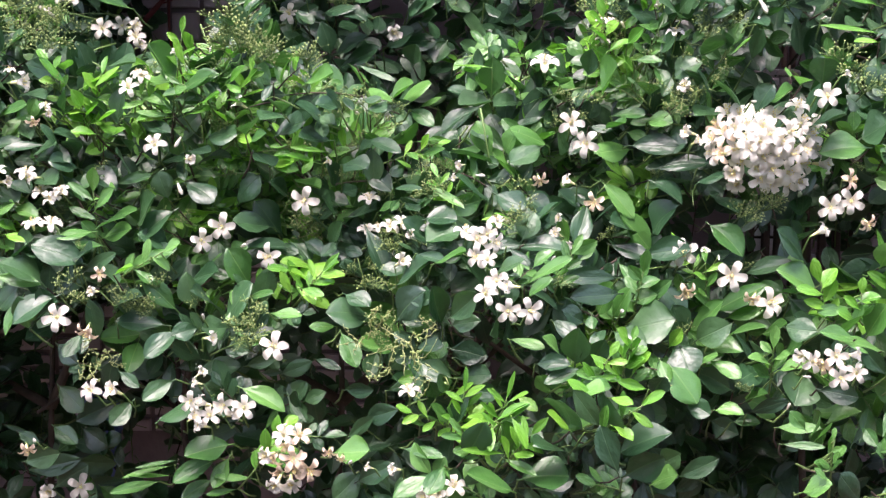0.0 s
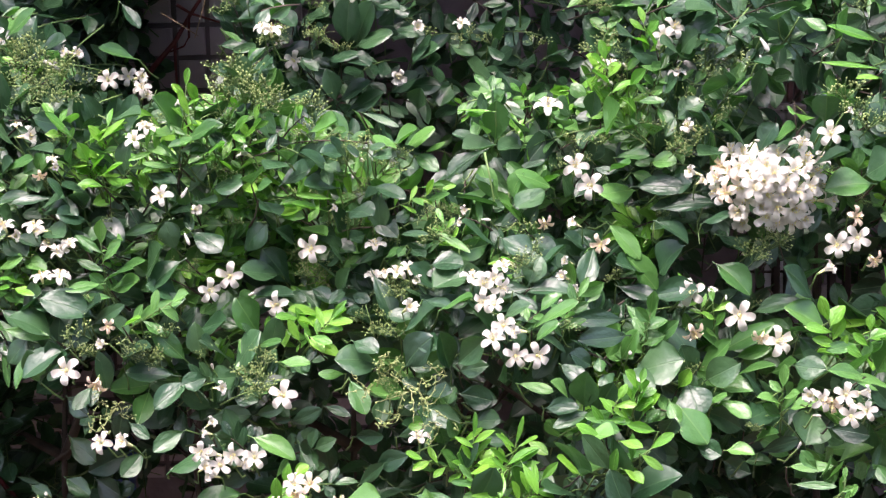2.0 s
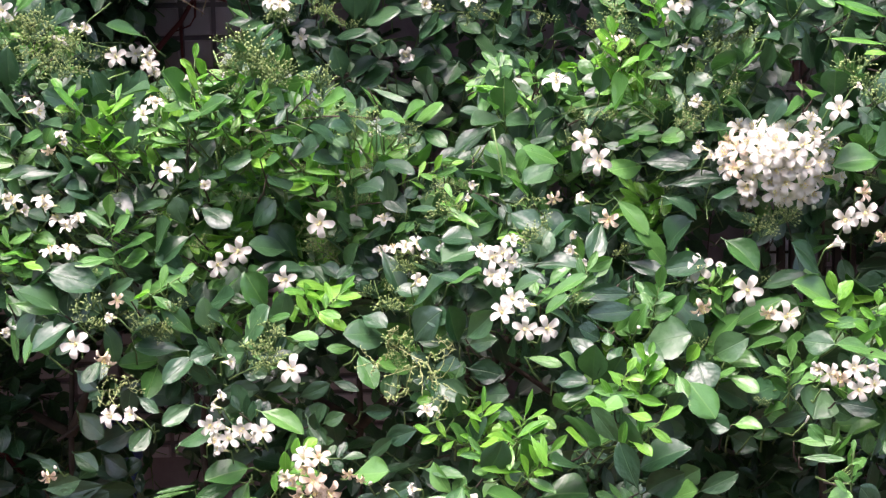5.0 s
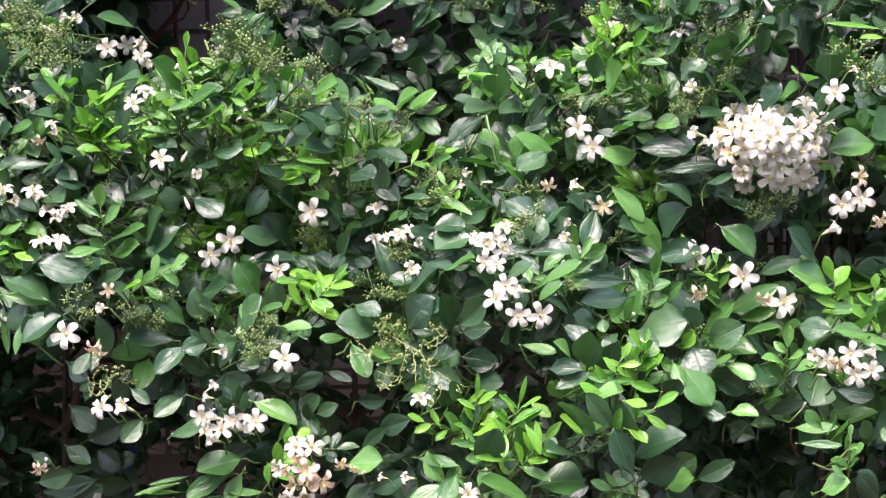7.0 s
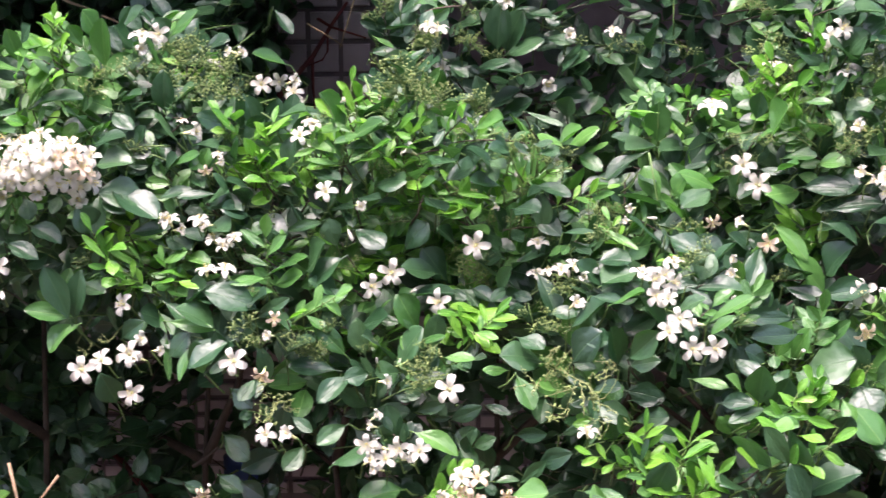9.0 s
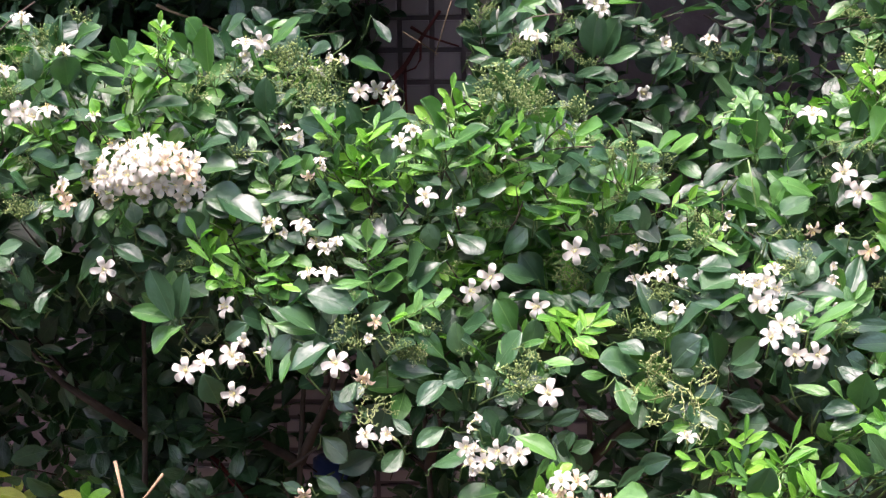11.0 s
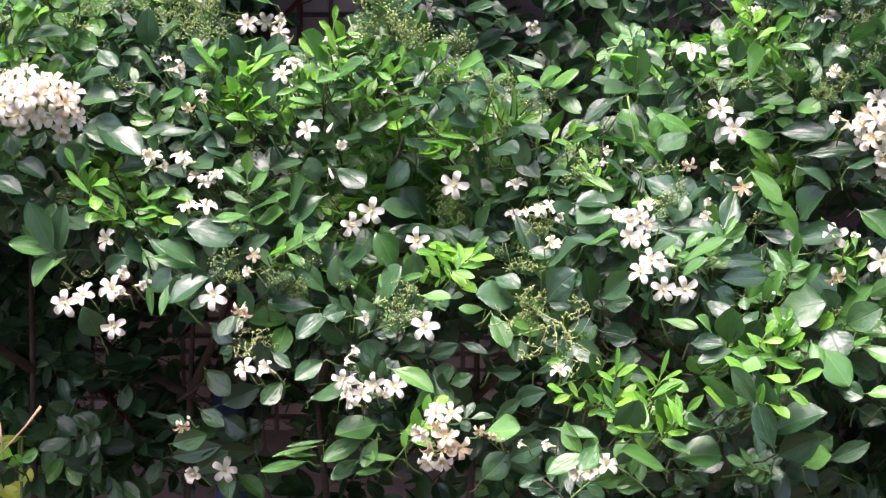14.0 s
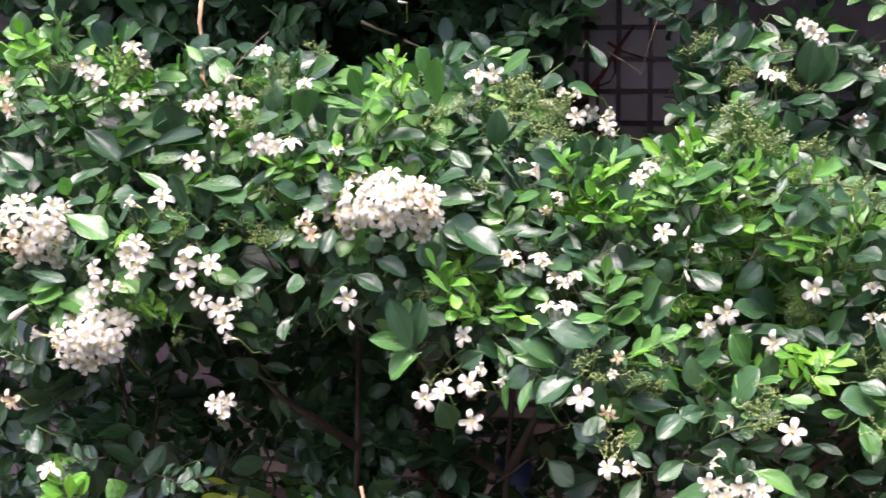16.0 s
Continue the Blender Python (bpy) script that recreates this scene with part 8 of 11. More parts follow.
branch(rear, 'shoot_stem', STALK, 0.0009, (0.055, 1.570, 1.401), (0.042, 1.560, 1.405), (0.025, 1.546, 1.411), (0.008, 1.532, 1.417))
leaf(rear, 'y', 0.038, 1.546, 1.407, 0.024, 1.537, 1.400, 0.0063, -24)
leaf(rear, 'y', 0.031, 1.543, 1.409, 0.024, 1.541, 1.422, 0.0065, -30)
leaf(rear, 'y', 0.023, 1.539, 1.412, 0.013, 1.523, 1.401, 0.0058, -22)
leaf(rear, 'y', 0.016, 1.536, 1.414, 0.008, 1.530, 1.425, 0.0051, 16)
leaf(rear, 'y', 0.009, 1.532, 1.417, -0.004, 1.532, 1.420, 0.0059, 3)
branch(right, 'shoot_stem', STALK, 0.0009, (0.080, 1.339, 1.419), (0.075, 1.330, 1.425), (0.068, 1.316, 1.433), (0.062, 1.302, 1.441))
leaf(right, 'y', 0.073, 1.316, 1.428, 0.062, 1.308, 1.426, 0.0043, 33)
leaf(right, 'y', 0.070, 1.313, 1.431, 0.074, 1.315, 1.440, 0.0054, -18)
leaf(right, 'y', 0.068, 1.309, 1.434, 0.056, 1.303, 1.435, 0.0046, 6)
leaf(right, 'y', 0.065, 1.306, 1.438, 0.065, 1.299, 1.448, 0.0044, 15)
leaf(right, 'y', 0.062, 1.302, 1.441, 0.055, 1.298, 1.449, 0.0057, -10)
branch(mid, 'shoot_stem', STALK, 0.0009, (-0.289, 1.282, 1.262), (-0.288, 1.274, 1.279), (-0.287, 1.263, 1.304), (-0.286, 1.252, 1.328))
leaf(mid, 'm', -0.286, 1.261, 1.287, -0.297, 1.253, 1.302, 0.0109, -14)
leaf(mid, 'm', -0.286, 1.259, 1.295, -0.262, 1.253, 1.308, 0.0089, -33)
leaf(mid, 'm', -0.286, 1.258, 1.303, -0.308, 1.259, 1.314, 0.0089, -18)
leaf(mid, 'm', -0.286, 1.256, 1.311, -0.270, 1.248, 1.331, 0.0101, 4)
leaf(mid, 'm', -0.286, 1.254, 1.319, -0.308, 1.258, 1.334, 0.0087, -20)
leaf(mid, 'm', -0.286, 1.253, 1.327, -0.284, 1.243, 1.347, 0.0104, 8)
branch(left, 'shoot_stem', STALK, 0.0009, (-0.378, 1.304, 1.267), (-0.378, 1.295, 1.277), (-0.377, 1.282, 1.292), (-0.376, 1.270, 1.306))
leaf(left, 'm', -0.374, 1.282, 1.283, -0.384, 1.269, 1.289, 0.0073, -7)
leaf(left, 'm', -0.375, 1.279, 1.287, -0.363, 1.273, 1.301, 0.0071, 22)
leaf(left, 'm', -0.375, 1.277, 1.292, -0.389, 1.277, 1.294, 0.0068, -28)
leaf(left, 'm', -0.375, 1.275, 1.296, -0.365, 1.270, 1.312, 0.0069, 23)
leaf(left, 'm', -0.376, 1.272, 1.301, -0.384, 1.263, 1.310, 0.0077, 27)
leaf(left, 'm', -0.376, 1.270, 1.305, -0.379, 1.269, 1.320, 0.0060, -6)
branch(mid, 'shoot_stem', STALK, 0.0009, (-0.286, 1.272, 1.242), (-0.271, 1.263, 1.252), (-0.249, 1.250, 1.266), (-0.227, 1.237, 1.280))
leaf(mid, 'm', -0.263, 1.250, 1.257, -0.255, 1.253, 1.276, 0.0080, -11)
leaf(mid, 'm', -0.254, 1.247, 1.263, -0.237, 1.240, 1.254, 0.0079, -22)
leaf(mid, 'm', -0.245, 1.244, 1.268, -0.241, 1.244, 1.289, 0.0089, 1)
leaf(mid, 'm', -0.237, 1.241, 1.274, -0.222, 1.241, 1.265, 0.0082, -7)
leaf(mid, 'm', -0.228, 1.238, 1.279, -0.213, 1.232, 1.289, 0.0088, -7)
branch(mid, 'shoot_stem', STALK, 0.0009, (-0.126, 1.256, 1.228), (-0.118, 1.248, 1.238), (-0.108, 1.235, 1.252), (-0.097, 1.222, 1.266))
leaf(mid, 'y', -0.115, 1.234, 1.243, -0.117, 1.234, 1.258, 0.0063, 30)
leaf(mid, 'y', -0.112, 1.232, 1.247, -0.097, 1.234, 1.242, 0.0065, -17)
leaf(mid, 'y', -0.109, 1.230, 1.251, -0.108, 1.234, 1.266, 0.0069, -14)
leaf(mid, 'y', -0.106, 1.228, 1.255, -0.086, 1.217, 1.258, 0.0075, 12)
leaf(mid, 'y', -0.103, 1.226, 1.258, -0.109, 1.231, 1.275, 0.0066, 8)
leaf(mid, 'y', -0.100, 1.224, 1.262, -0.080, 1.212, 1.267, 0.0062, -4)
leaf(mid, 'y', -0.097, 1.222, 1.266, -0.084, 1.218, 1.282, 0.0066, 21)
branch(mid, 'shoot_stem', STALK, 0.0009, (-0.069, 1.296, 1.337), (-0.052, 1.287, 1.345), (-0.027, 1.274, 1.355), (-0.004, 1.260, 1.366))
leaf(mid, 'y', -0.045, 1.273, 1.349, -0.041, 1.271, 1.364, 0.0047, 31)
leaf(mid, 'y', -0.039, 1.271, 1.351, -0.026, 1.269, 1.347, 0.0043, -25)
leaf(mid, 'y', -0.032, 1.269, 1.354, -0.026, 1.275, 1.367, 0.0052, -5)
leaf(mid, 'y', -0.025, 1.267, 1.357, -0.012, 1.265, 1.353, 0.0042, 22)
leaf(mid, 'y', -0.018, 1.265, 1.360, -0.011, 1.256, 1.374, 0.0055, 25)
leaf(mid, 'y', -0.011, 1.263, 1.363, -0.001, 1.265, 1.352, 0.0047, 19)
leaf(mid, 'y', -0.005, 1.261, 1.365, 0.006, 1.261, 1.369, 0.0053, -15)
branch(mid, 'shoot_stem', STALK, 0.0009, (-0.117, 1.326, 1.334), (-0.121, 1.317, 1.343), (-0.127, 1.304, 1.354), (-0.132, 1.291, 1.365))
leaf(mid, 'y', -0.121, 1.303, 1.347, -0.137, 1.290, 1.352, 0.0067, 0)
leaf(mid, 'y', -0.124, 1.301, 1.350, -0.118, 1.293, 1.372, 0.0057, 35)
leaf(mid, 'y', -0.126, 1.298, 1.354, -0.142, 1.290, 1.352, 0.0065, -6)
leaf(mid, 'y', -0.128, 1.296, 1.357, -0.120, 1.289, 1.375, 0.0065, 22)
leaf(mid, 'y', -0.130, 1.293, 1.361, -0.146, 1.295, 1.359, 0.0059, -23)
leaf(mid, 'y', -0.132, 1.291, 1.365, -0.143, 1.292, 1.380, 0.0063, -14)
branch(mid, 'shoot_stem', STALK, 0.0009, (0.008, 1.266, 1.308), (0.005, 1.256, 1.317), (0.000, 1.243, 1.329), (-0.004, 1.230, 1.341))
leaf(mid, 'y', 0.004, 1.243, 1.321, -0.007, 1.230, 1.324, 0.0051, 14)
leaf(mid, 'y', 0.002, 1.240, 1.326, 0.005, 1.231, 1.337, 0.0051, 3)
leaf(mid, 'y', -0.000, 1.237, 1.331, -0.011, 1.226, 1.340, 0.0063, 16)
leaf(mid, 'y', -0.002, 1.234, 1.336, 0.005, 1.235, 1.345, 0.0051, 26)
leaf(mid, 'y', -0.004, 1.231, 1.341, -0.009, 1.237, 1.353, 0.0060, 2)
branch(right, 'shoot_stem', STALK, 0.0009, (0.078, 1.166, 1.243), (0.083, 1.158, 1.257), (0.090, 1.146, 1.277), (0.096, 1.134, 1.296))
leaf(right, 'm', 0.084, 1.145, 1.264, 0.075, 1.145, 1.281, 0.0067, -31)
leaf(right, 'm', 0.086, 1.143, 1.270, 0.102, 1.142, 1.279, 0.0073, 3)
leaf(right, 'm', 0.089, 1.140, 1.277, 0.077, 1.133, 1.292, 0.0070, -6)
leaf(right, 'm', 0.091, 1.138, 1.283, 0.104, 1.143, 1.290, 0.0076, 29)
leaf(right, 'm', 0.094, 1.136, 1.289, 0.090, 1.139, 1.306, 0.0077, -17)
leaf(right, 'm', 0.096, 1.134, 1.296, 0.104, 1.137, 1.311, 0.0070, 9)
branch(right, 'shoot_stem', STALK, 0.0009, (0.213, 1.228, 1.249), (0.206, 1.220, 1.261), (0.196, 1.207, 1.277), (0.186, 1.195, 1.293))
leaf(right, 'y', 0.202, 1.206, 1.267, 0.190, 1.209, 1.271, 0.0040, 3)
leaf(right, 'y', 0.199, 1.204, 1.272, 0.204, 1.210, 1.283, 0.0040, 16)
leaf(right, 'y', 0.196, 1.202, 1.277, 0.184, 1.196, 1.277, 0.0037, 5)
leaf(right, 'y', 0.192, 1.200, 1.282, 0.200, 1.204, 1.293, 0.0047, 5)
leaf(right, 'y', 0.189, 1.197, 1.287, 0.179, 1.199, 1.287, 0.0045, -15)
leaf(right, 'y', 0.186, 1.195, 1.292, 0.180, 1.197, 1.303, 0.0037, 18)
branch(right, 'shoot_stem', STALK, 0.0009, (0.215, 1.225, 1.229), (0.212, 1.217, 1.243), (0.209, 1.205, 1.261), (0.206, 1.193, 1.279))
leaf(right, 'y', 0.210, 1.203, 1.249, 0.200, 1.206, 1.256, 0.0051, 6)
leaf(right, 'y', 0.209, 1.201, 1.257, 0.216, 1.198, 1.270, 0.0058, -2)
leaf(right, 'y', 0.208, 1.198, 1.264, 0.198, 1.195, 1.271, 0.0052, 14)
leaf(right, 'y', 0.207, 1.196, 1.271, 0.221, 1.198, 1.278, 0.0059, 30)
leaf(right, 'y', 0.206, 1.193, 1.279, 0.205, 1.196, 1.290, 0.0058, -22)
branch(right, 'shoot_stem', STALK, 0.0009, (0.150, 1.207, 1.219), (0.151, 1.199, 1.234), (0.153, 1.187, 1.254), (0.155, 1.175, 1.275))
leaf(right, 'm', 0.150, 1.186, 1.241, 0.136, 1.177, 1.254, 0.0097, -23)
leaf(right, 'm', 0.151, 1.184, 1.248, 0.164, 1.178, 1.258, 0.0100, -5)
leaf(right, 'm', 0.152, 1.182, 1.254, 0.143, 1.188, 1.270, 0.0096, -14)
leaf(right, 'm', 0.153, 1.180, 1.261, 0.168, 1.182, 1.270, 0.0099, -3)
leaf(right, 'm', 0.154, 1.178, 1.267, 0.143, 1.174, 1.280, 0.0104, -35)
leaf(right, 'm', 0.155, 1.176, 1.274, 0.157, 1.168, 1.293, 0.0092, 26)
branch(right, 'shoot_stem', STALK, 0.0009, (0.309, 1.188, 1.216), (0.303, 1.180, 1.230), (0.295, 1.168, 1.251), (0.288, 1.156, 1.271))
leaf(right, 'y', 0.299, 1.167, 1.238, 0.282, 1.164, 1.245, 0.0079, 29)
leaf(right, 'y', 0.297, 1.165, 1.243, 0.305, 1.167, 1.256, 0.0086, 33)
leaf(right, 'y', 0.295, 1.163, 1.249, 0.278, 1.154, 1.257, 0.0084, -33)
leaf(right, 'y', 0.293, 1.162, 1.254, 0.300, 1.157, 1.272, 0.0101, 21)
leaf(right, 'y', 0.292, 1.160, 1.260, 0.271, 1.154, 1.268, 0.0088, -6)
leaf(right, 'y', 0.290, 1.158, 1.265, 0.298, 1.157, 1.282, 0.0094, -30)
leaf(right, 'y', 0.288, 1.157, 1.270, 0.281, 1.148, 1.289, 0.0091, -34)
branch(right, 'shoot_stem', STALK, 0.0009, (0.318, 1.168, 1.223), (0.317, 1.159, 1.235), (0.316, 1.147, 1.251), (0.314, 1.134, 1.266))
leaf(right, 'y', 0.314, 1.146, 1.241, 0.301, 1.143, 1.253, 0.0091, 9)
leaf(right, 'y', 0.314, 1.143, 1.247, 0.324, 1.141, 1.258, 0.0070, -21)
leaf(right, 'y', 0.314, 1.140, 1.253, 0.302, 1.141, 1.263, 0.0080, -20)
leaf(right, 'y', 0.314, 1.138, 1.259, 0.326, 1.134, 1.267, 0.0086, -24)
leaf(right, 'y', 0.314, 1.135, 1.266, 0.315, 1.133, 1.278, 0.0083, 14)
branch(mid, 'shoot_stem', STALK, 0.0009, (0.013, 1.160, 1.138), (0.014, 1.152, 1.153), (0.015, 1.140, 1.173), (0.016, 1.128, 1.193))
leaf(mid, 'y', 0.014, 1.139, 1.161, 0.001, 1.132, 1.174, 0.0051, 23)
leaf(mid, 'y', 0.015, 1.137, 1.166, 0.032, 1.132, 1.173, 0.0049, 9)
leaf(mid, 'y', 0.015, 1.135, 1.171, 0.006, 1.127, 1.186, 0.0044, -7)
leaf(mid, 'y', 0.015, 1.133, 1.176, 0.029, 1.127, 1.191, 0.0050, 34)
leaf(mid, 'y', 0.016, 1.132, 1.182, 0.002, 1.132, 1.192, 0.0050, -1)
leaf(mid, 'y', 0.016, 1.130, 1.187, 0.030, 1.119, 1.200, 0.0047, 10)
leaf(mid, 'y', 0.016, 1.128, 1.192, 0.018, 1.129, 1.211, 0.0046, 25)
branch(mid, 'shoot_stem', STALK, 0.0009, (0.022, 1.173, 1.144), (0.010, 1.164, 1.152), (-0.008, 1.150, 1.163), (-0.025, 1.137, 1.173))
leaf(mid, 'y', 0.006, 1.150, 1.157, -0.004, 1.141, 1.153, 0.0048, 6)
leaf(mid, 'y', -0.000, 1.148, 1.160, -0.005, 1.148, 1.172, 0.0055, 22)
leaf(mid, 'y', -0.006, 1.145, 1.164, -0.016, 1.138, 1.159, 0.0055, 31)
leaf(mid, 'y', -0.012, 1.143, 1.167, -0.019, 1.147, 1.180, 0.0057, 8)
leaf(mid, 'y', -0.018, 1.140, 1.170, -0.030, 1.130, 1.168, 0.0058, -15)
leaf(mid, 'y', -0.024, 1.137, 1.173, -0.036, 1.135, 1.179, 0.0061, 8)
branch(mid, 'shoot_stem', STALK, 0.0009, (0.039, 1.131, 1.148), (0.041, 1.123, 1.161), (0.044, 1.111, 1.178), (0.047, 1.099, 1.196))
leaf(mid, 'y', 0.042, 1.110, 1.168, 0.029, 1.112, 1.181, 0.0043, -26)
leaf(mid, 'y', 0.042, 1.108, 1.172, 0.063, 1.099, 1.181, 0.0049, 6)
leaf(mid, 'y', 0.043, 1.107, 1.176, 0.027, 1.100, 1.192, 0.0041, -24)
leaf(mid, 'y', 0.044, 1.105, 1.180, 0.058, 1.100, 1.191, 0.0044, -20)
leaf(mid, 'y', 0.045, 1.104, 1.184, 0.036, 1.105, 1.201, 0.0045, -29)
leaf(mid, 'y', 0.046, 1.102, 1.188, 0.062, 1.097, 1.201, 0.0048, -34)
leaf(mid, 'y', 0.046, 1.101, 1.191, 0.033, 1.094, 1.204, 0.0038, -16)
leaf(mid, 'y', 0.047, 1.099, 1.195, 0.052, 1.093, 1.217, 0.0041, -6)
branch(mid, 'shoot_stem', STALK, 0.0009, (0.040, 1.111, 1.135), (0.047, 1.102, 1.145), (0.056, 1.090, 1.160), (0.064, 1.077, 1.174))
leaf(mid, 'y', 0.048, 1.089, 1.152, 0.042, 1.087, 1.170, 0.0060, 27)
leaf(mid, 'y', 0.052, 1.087, 1.156, 0.065, 1.077, 1.160, 0.0062, -17)
leaf(mid, 'y', 0.055, 1.085, 1.161, 0.050, 1.085, 1.178, 0.0059, 18)
leaf(mid, 'y', 0.058, 1.082, 1.165, 0.074, 1.080, 1.160, 0.0060, -5)
leaf(mid, 'y', 0.061, 1.080, 1.169, 0.058, 1.086, 1.186, 0.0058, 5)
leaf(mid, 'y', 0.064, 1.077, 1.174, 0.074, 1.066, 1.189, 0.0057, 35)
branch(mid, 'shoot_stem', STALK, 0.0009, (0.036, 1.121, 1.132), (0.030, 1.112, 1.142), (0.022, 1.100, 1.157), (0.013, 1.087, 1.172))
leaf(mid, 'm', 0.028, 1.099, 1.149, 0.011, 1.091, 1.155, 0.0054, -16)
leaf(mid, 'm', 0.025, 1.097, 1.154, 0.030, 1.093, 1.167, 0.0067, -28)
leaf(mid, 'm', 0.022, 1.095, 1.158, 0.009, 1.084, 1.160, 0.0067, -11)
leaf(mid, 'm', 0.019, 1.092, 1.163, 0.024, 1.087, 1.177, 0.0063, 6)
leaf(mid, 'm', 0.016, 1.090, 1.167, -0.000, 1.080, 1.173, 0.0055, -18)
leaf(mid, 'm', 0.014, 1.087, 1.171, 0.005, 1.085, 1.184, 0.0057, -25)
branch(mid, 'shoot_stem', STALK, 0.0009, (-0.166, 1.199, 1.091), (-0.154, 1.191, 1.106), (-0.139, 1.180, 1.129), (-0.123, 1.168, 1.150))
leaf(mid, 'y', -0.149, 1.178, 1.115, -0.150, 1.177, 1.130, 0.0076, -34)
leaf(mid, 'y', -0.144, 1.176, 1.122, -0.123, 1.166, 1.120, 0.0080, 3)
leaf(mid, 'y', -0.139, 1.174, 1.129, -0.139, 1.165, 1.150, 0.0092, -2)
leaf(mid, 'y', -0.134, 1.172, 1.136, -0.114, 1.170, 1.133, 0.0084, 25)
leaf(mid, 'y', -0.129, 1.170, 1.143, -0.130, 1.164, 1.161, 0.0089, -32)
leaf(mid, 'y', -0.124, 1.169, 1.150, -0.115, 1.171, 1.161, 0.0084, -21)
branch(right, 'shoot_stem', STALK, 0.0009, (0.132, 1.139, 1.188), (0.134, 1.130, 1.201), (0.137, 1.118, 1.219), (0.139, 1.106, 1.237))
leaf(right, 'y', 0.133, 1.117, 1.208, 0.127, 1.113, 1.220, 0.0074, -35)
leaf(right, 'y', 0.135, 1.115, 1.214, 0.145, 1.104, 1.225, 0.0076, -1)
leaf(right, 'y', 0.136, 1.113, 1.219, 0.127, 1.106, 1.234, 0.0078, 30)
leaf(right, 'y', 0.137, 1.111, 1.225, 0.152, 1.115, 1.229, 0.0069, -1)
leaf(right, 'y', 0.138, 1.109, 1.231, 0.131, 1.099, 1.248, 0.0070, 7)
leaf(right, 'y', 0.139, 1.107, 1.236, 0.143, 1.110, 1.247, 0.0070, 33)
branch(right, 'shoot_stem', STALK, 0.0009, (0.100, 1.105, 1.179), (0.105, 1.097, 1.193), (0.112, 1.085, 1.213), (0.119, 1.074, 1.233))
leaf(right, 'y', 0.106, 1.084, 1.201, 0.101, 1.079, 1.214, 0.0057, -18)
leaf(right, 'y', 0.108, 1.082, 1.206, 0.122, 1.082, 1.209, 0.0055, 4)
leaf(right, 'y', 0.110, 1.081, 1.211, 0.101, 1.074, 1.228, 0.0059, -22)
leaf(right, 'y', 0.112, 1.079, 1.216, 0.130, 1.082, 1.214, 0.0063, 19)
leaf(right, 'y', 0.115, 1.077, 1.222, 0.107, 1.077, 1.234, 0.0062, 24)
leaf(right, 'y', 0.117, 1.076, 1.227, 0.132, 1.071, 1.230, 0.0062, 22)
leaf(right, 'y', 0.119, 1.074, 1.232, 0.125, 1.073, 1.244, 0.0067, 7)
branch(right, 'shoot_stem', STALK, 0.0009, (0.101, 1.089, 1.161), (0.112, 1.080, 1.172), (0.127, 1.068, 1.187), (0.141, 1.055, 1.202))
leaf(right, 'y', 0.114, 1.067, 1.179, 0.115, 1.061, 1.199, 0.0074, -29)
leaf(right, 'y', 0.121, 1.064, 1.184, 0.135, 1.055, 1.177, 0.0075, -27)
leaf(right, 'y', 0.127, 1.061, 1.190, 0.128, 1.061, 1.211, 0.0071, 21)
leaf(right, 'y', 0.134, 1.058, 1.196, 0.150, 1.058, 1.185, 0.0076, 16)
leaf(right, 'y', 0.140, 1.056, 1.201, 0.155, 1.049, 1.214, 0.0068, 9)
branch(right, 'shoot_stem', STALK, 0.0009, (0.255, 1.171, 1.179), (0.254, 1.163, 1.190), (0.252, 1.150, 1.207), (0.250, 1.138, 1.223))
leaf(right, 'm', 0.251, 1.150, 1.197, 0.236, 1.140, 1.209, 0.0085, -23)
leaf(right, 'm', 0.251, 1.147, 1.202, 0.263, 1.148, 1.216, 0.0076, 11)
leaf(right, 'm', 0.251, 1.145, 1.207, 0.234, 1.137, 1.220, 0.0086, 27)
leaf(right, 'm', 0.251, 1.143, 1.212, 0.261, 1.136, 1.221, 0.0075, -32)
leaf(right, 'm', 0.250, 1.141, 1.218, 0.241, 1.143, 1.227, 0.0081, -32)
leaf(right, 'm', 0.250, 1.138, 1.223, 0.251, 1.136, 1.241, 0.0090, 4)
branch(right, 'shoot_stem', STALK, 0.0009, (0.272, 1.044, 1.136), (0.271, 1.036, 1.150), (0.268, 1.024, 1.170), (0.266, 1.012, 1.190))
leaf(right, 'm', 0.267, 1.020, 1.167, 0.257, 1.008, 1.177, 0.0040, -19)
leaf(right, 'm', 0.267, 1.018, 1.171, 0.269, 1.007, 1.182, 0.0037, 31)
leaf(right, 'm', 0.266, 1.016, 1.180, 0.272, 1.012, 1.184, 0.0044, 25)
leaf(right, 'm', 0.266, 1.013, 1.189, 0.266, 1.013, 1.198, 0.0039, -33)
branch(left, 'shoot_stem', STALK, 0.0009, (-0.421, 1.301, 1.279), (-0.425, 1.293, 1.293), (-0.431, 1.281, 1.313), (-0.437, 1.269, 1.333))
leaf(left, 'y', -0.425, 1.279, 1.300, -0.440, 1.268, 1.303, 0.0058, -30)
leaf(left, 'y', -0.427, 1.278, 1.305, -0.420, 1.269, 1.323, 0.0060, -16)
leaf(left, 'y', -0.429, 1.276, 1.311, -0.442, 1.264, 1.319, 0.0056, 13)
leaf(left, 'y', -0.431, 1.274, 1.316, -0.418, 1.274, 1.330, 0.0064, 12)
leaf(left, 'y', -0.433, 1.273, 1.321, -0.448, 1.274, 1.324, 0.0066, 34)
leaf(left, 'y', -0.434, 1.271, 1.327, -0.424, 1.264, 1.339, 0.0057, -31)
leaf(left, 'y', -0.436, 1.269, 1.332, -0.442, 1.265, 1.349, 0.0056, 25)
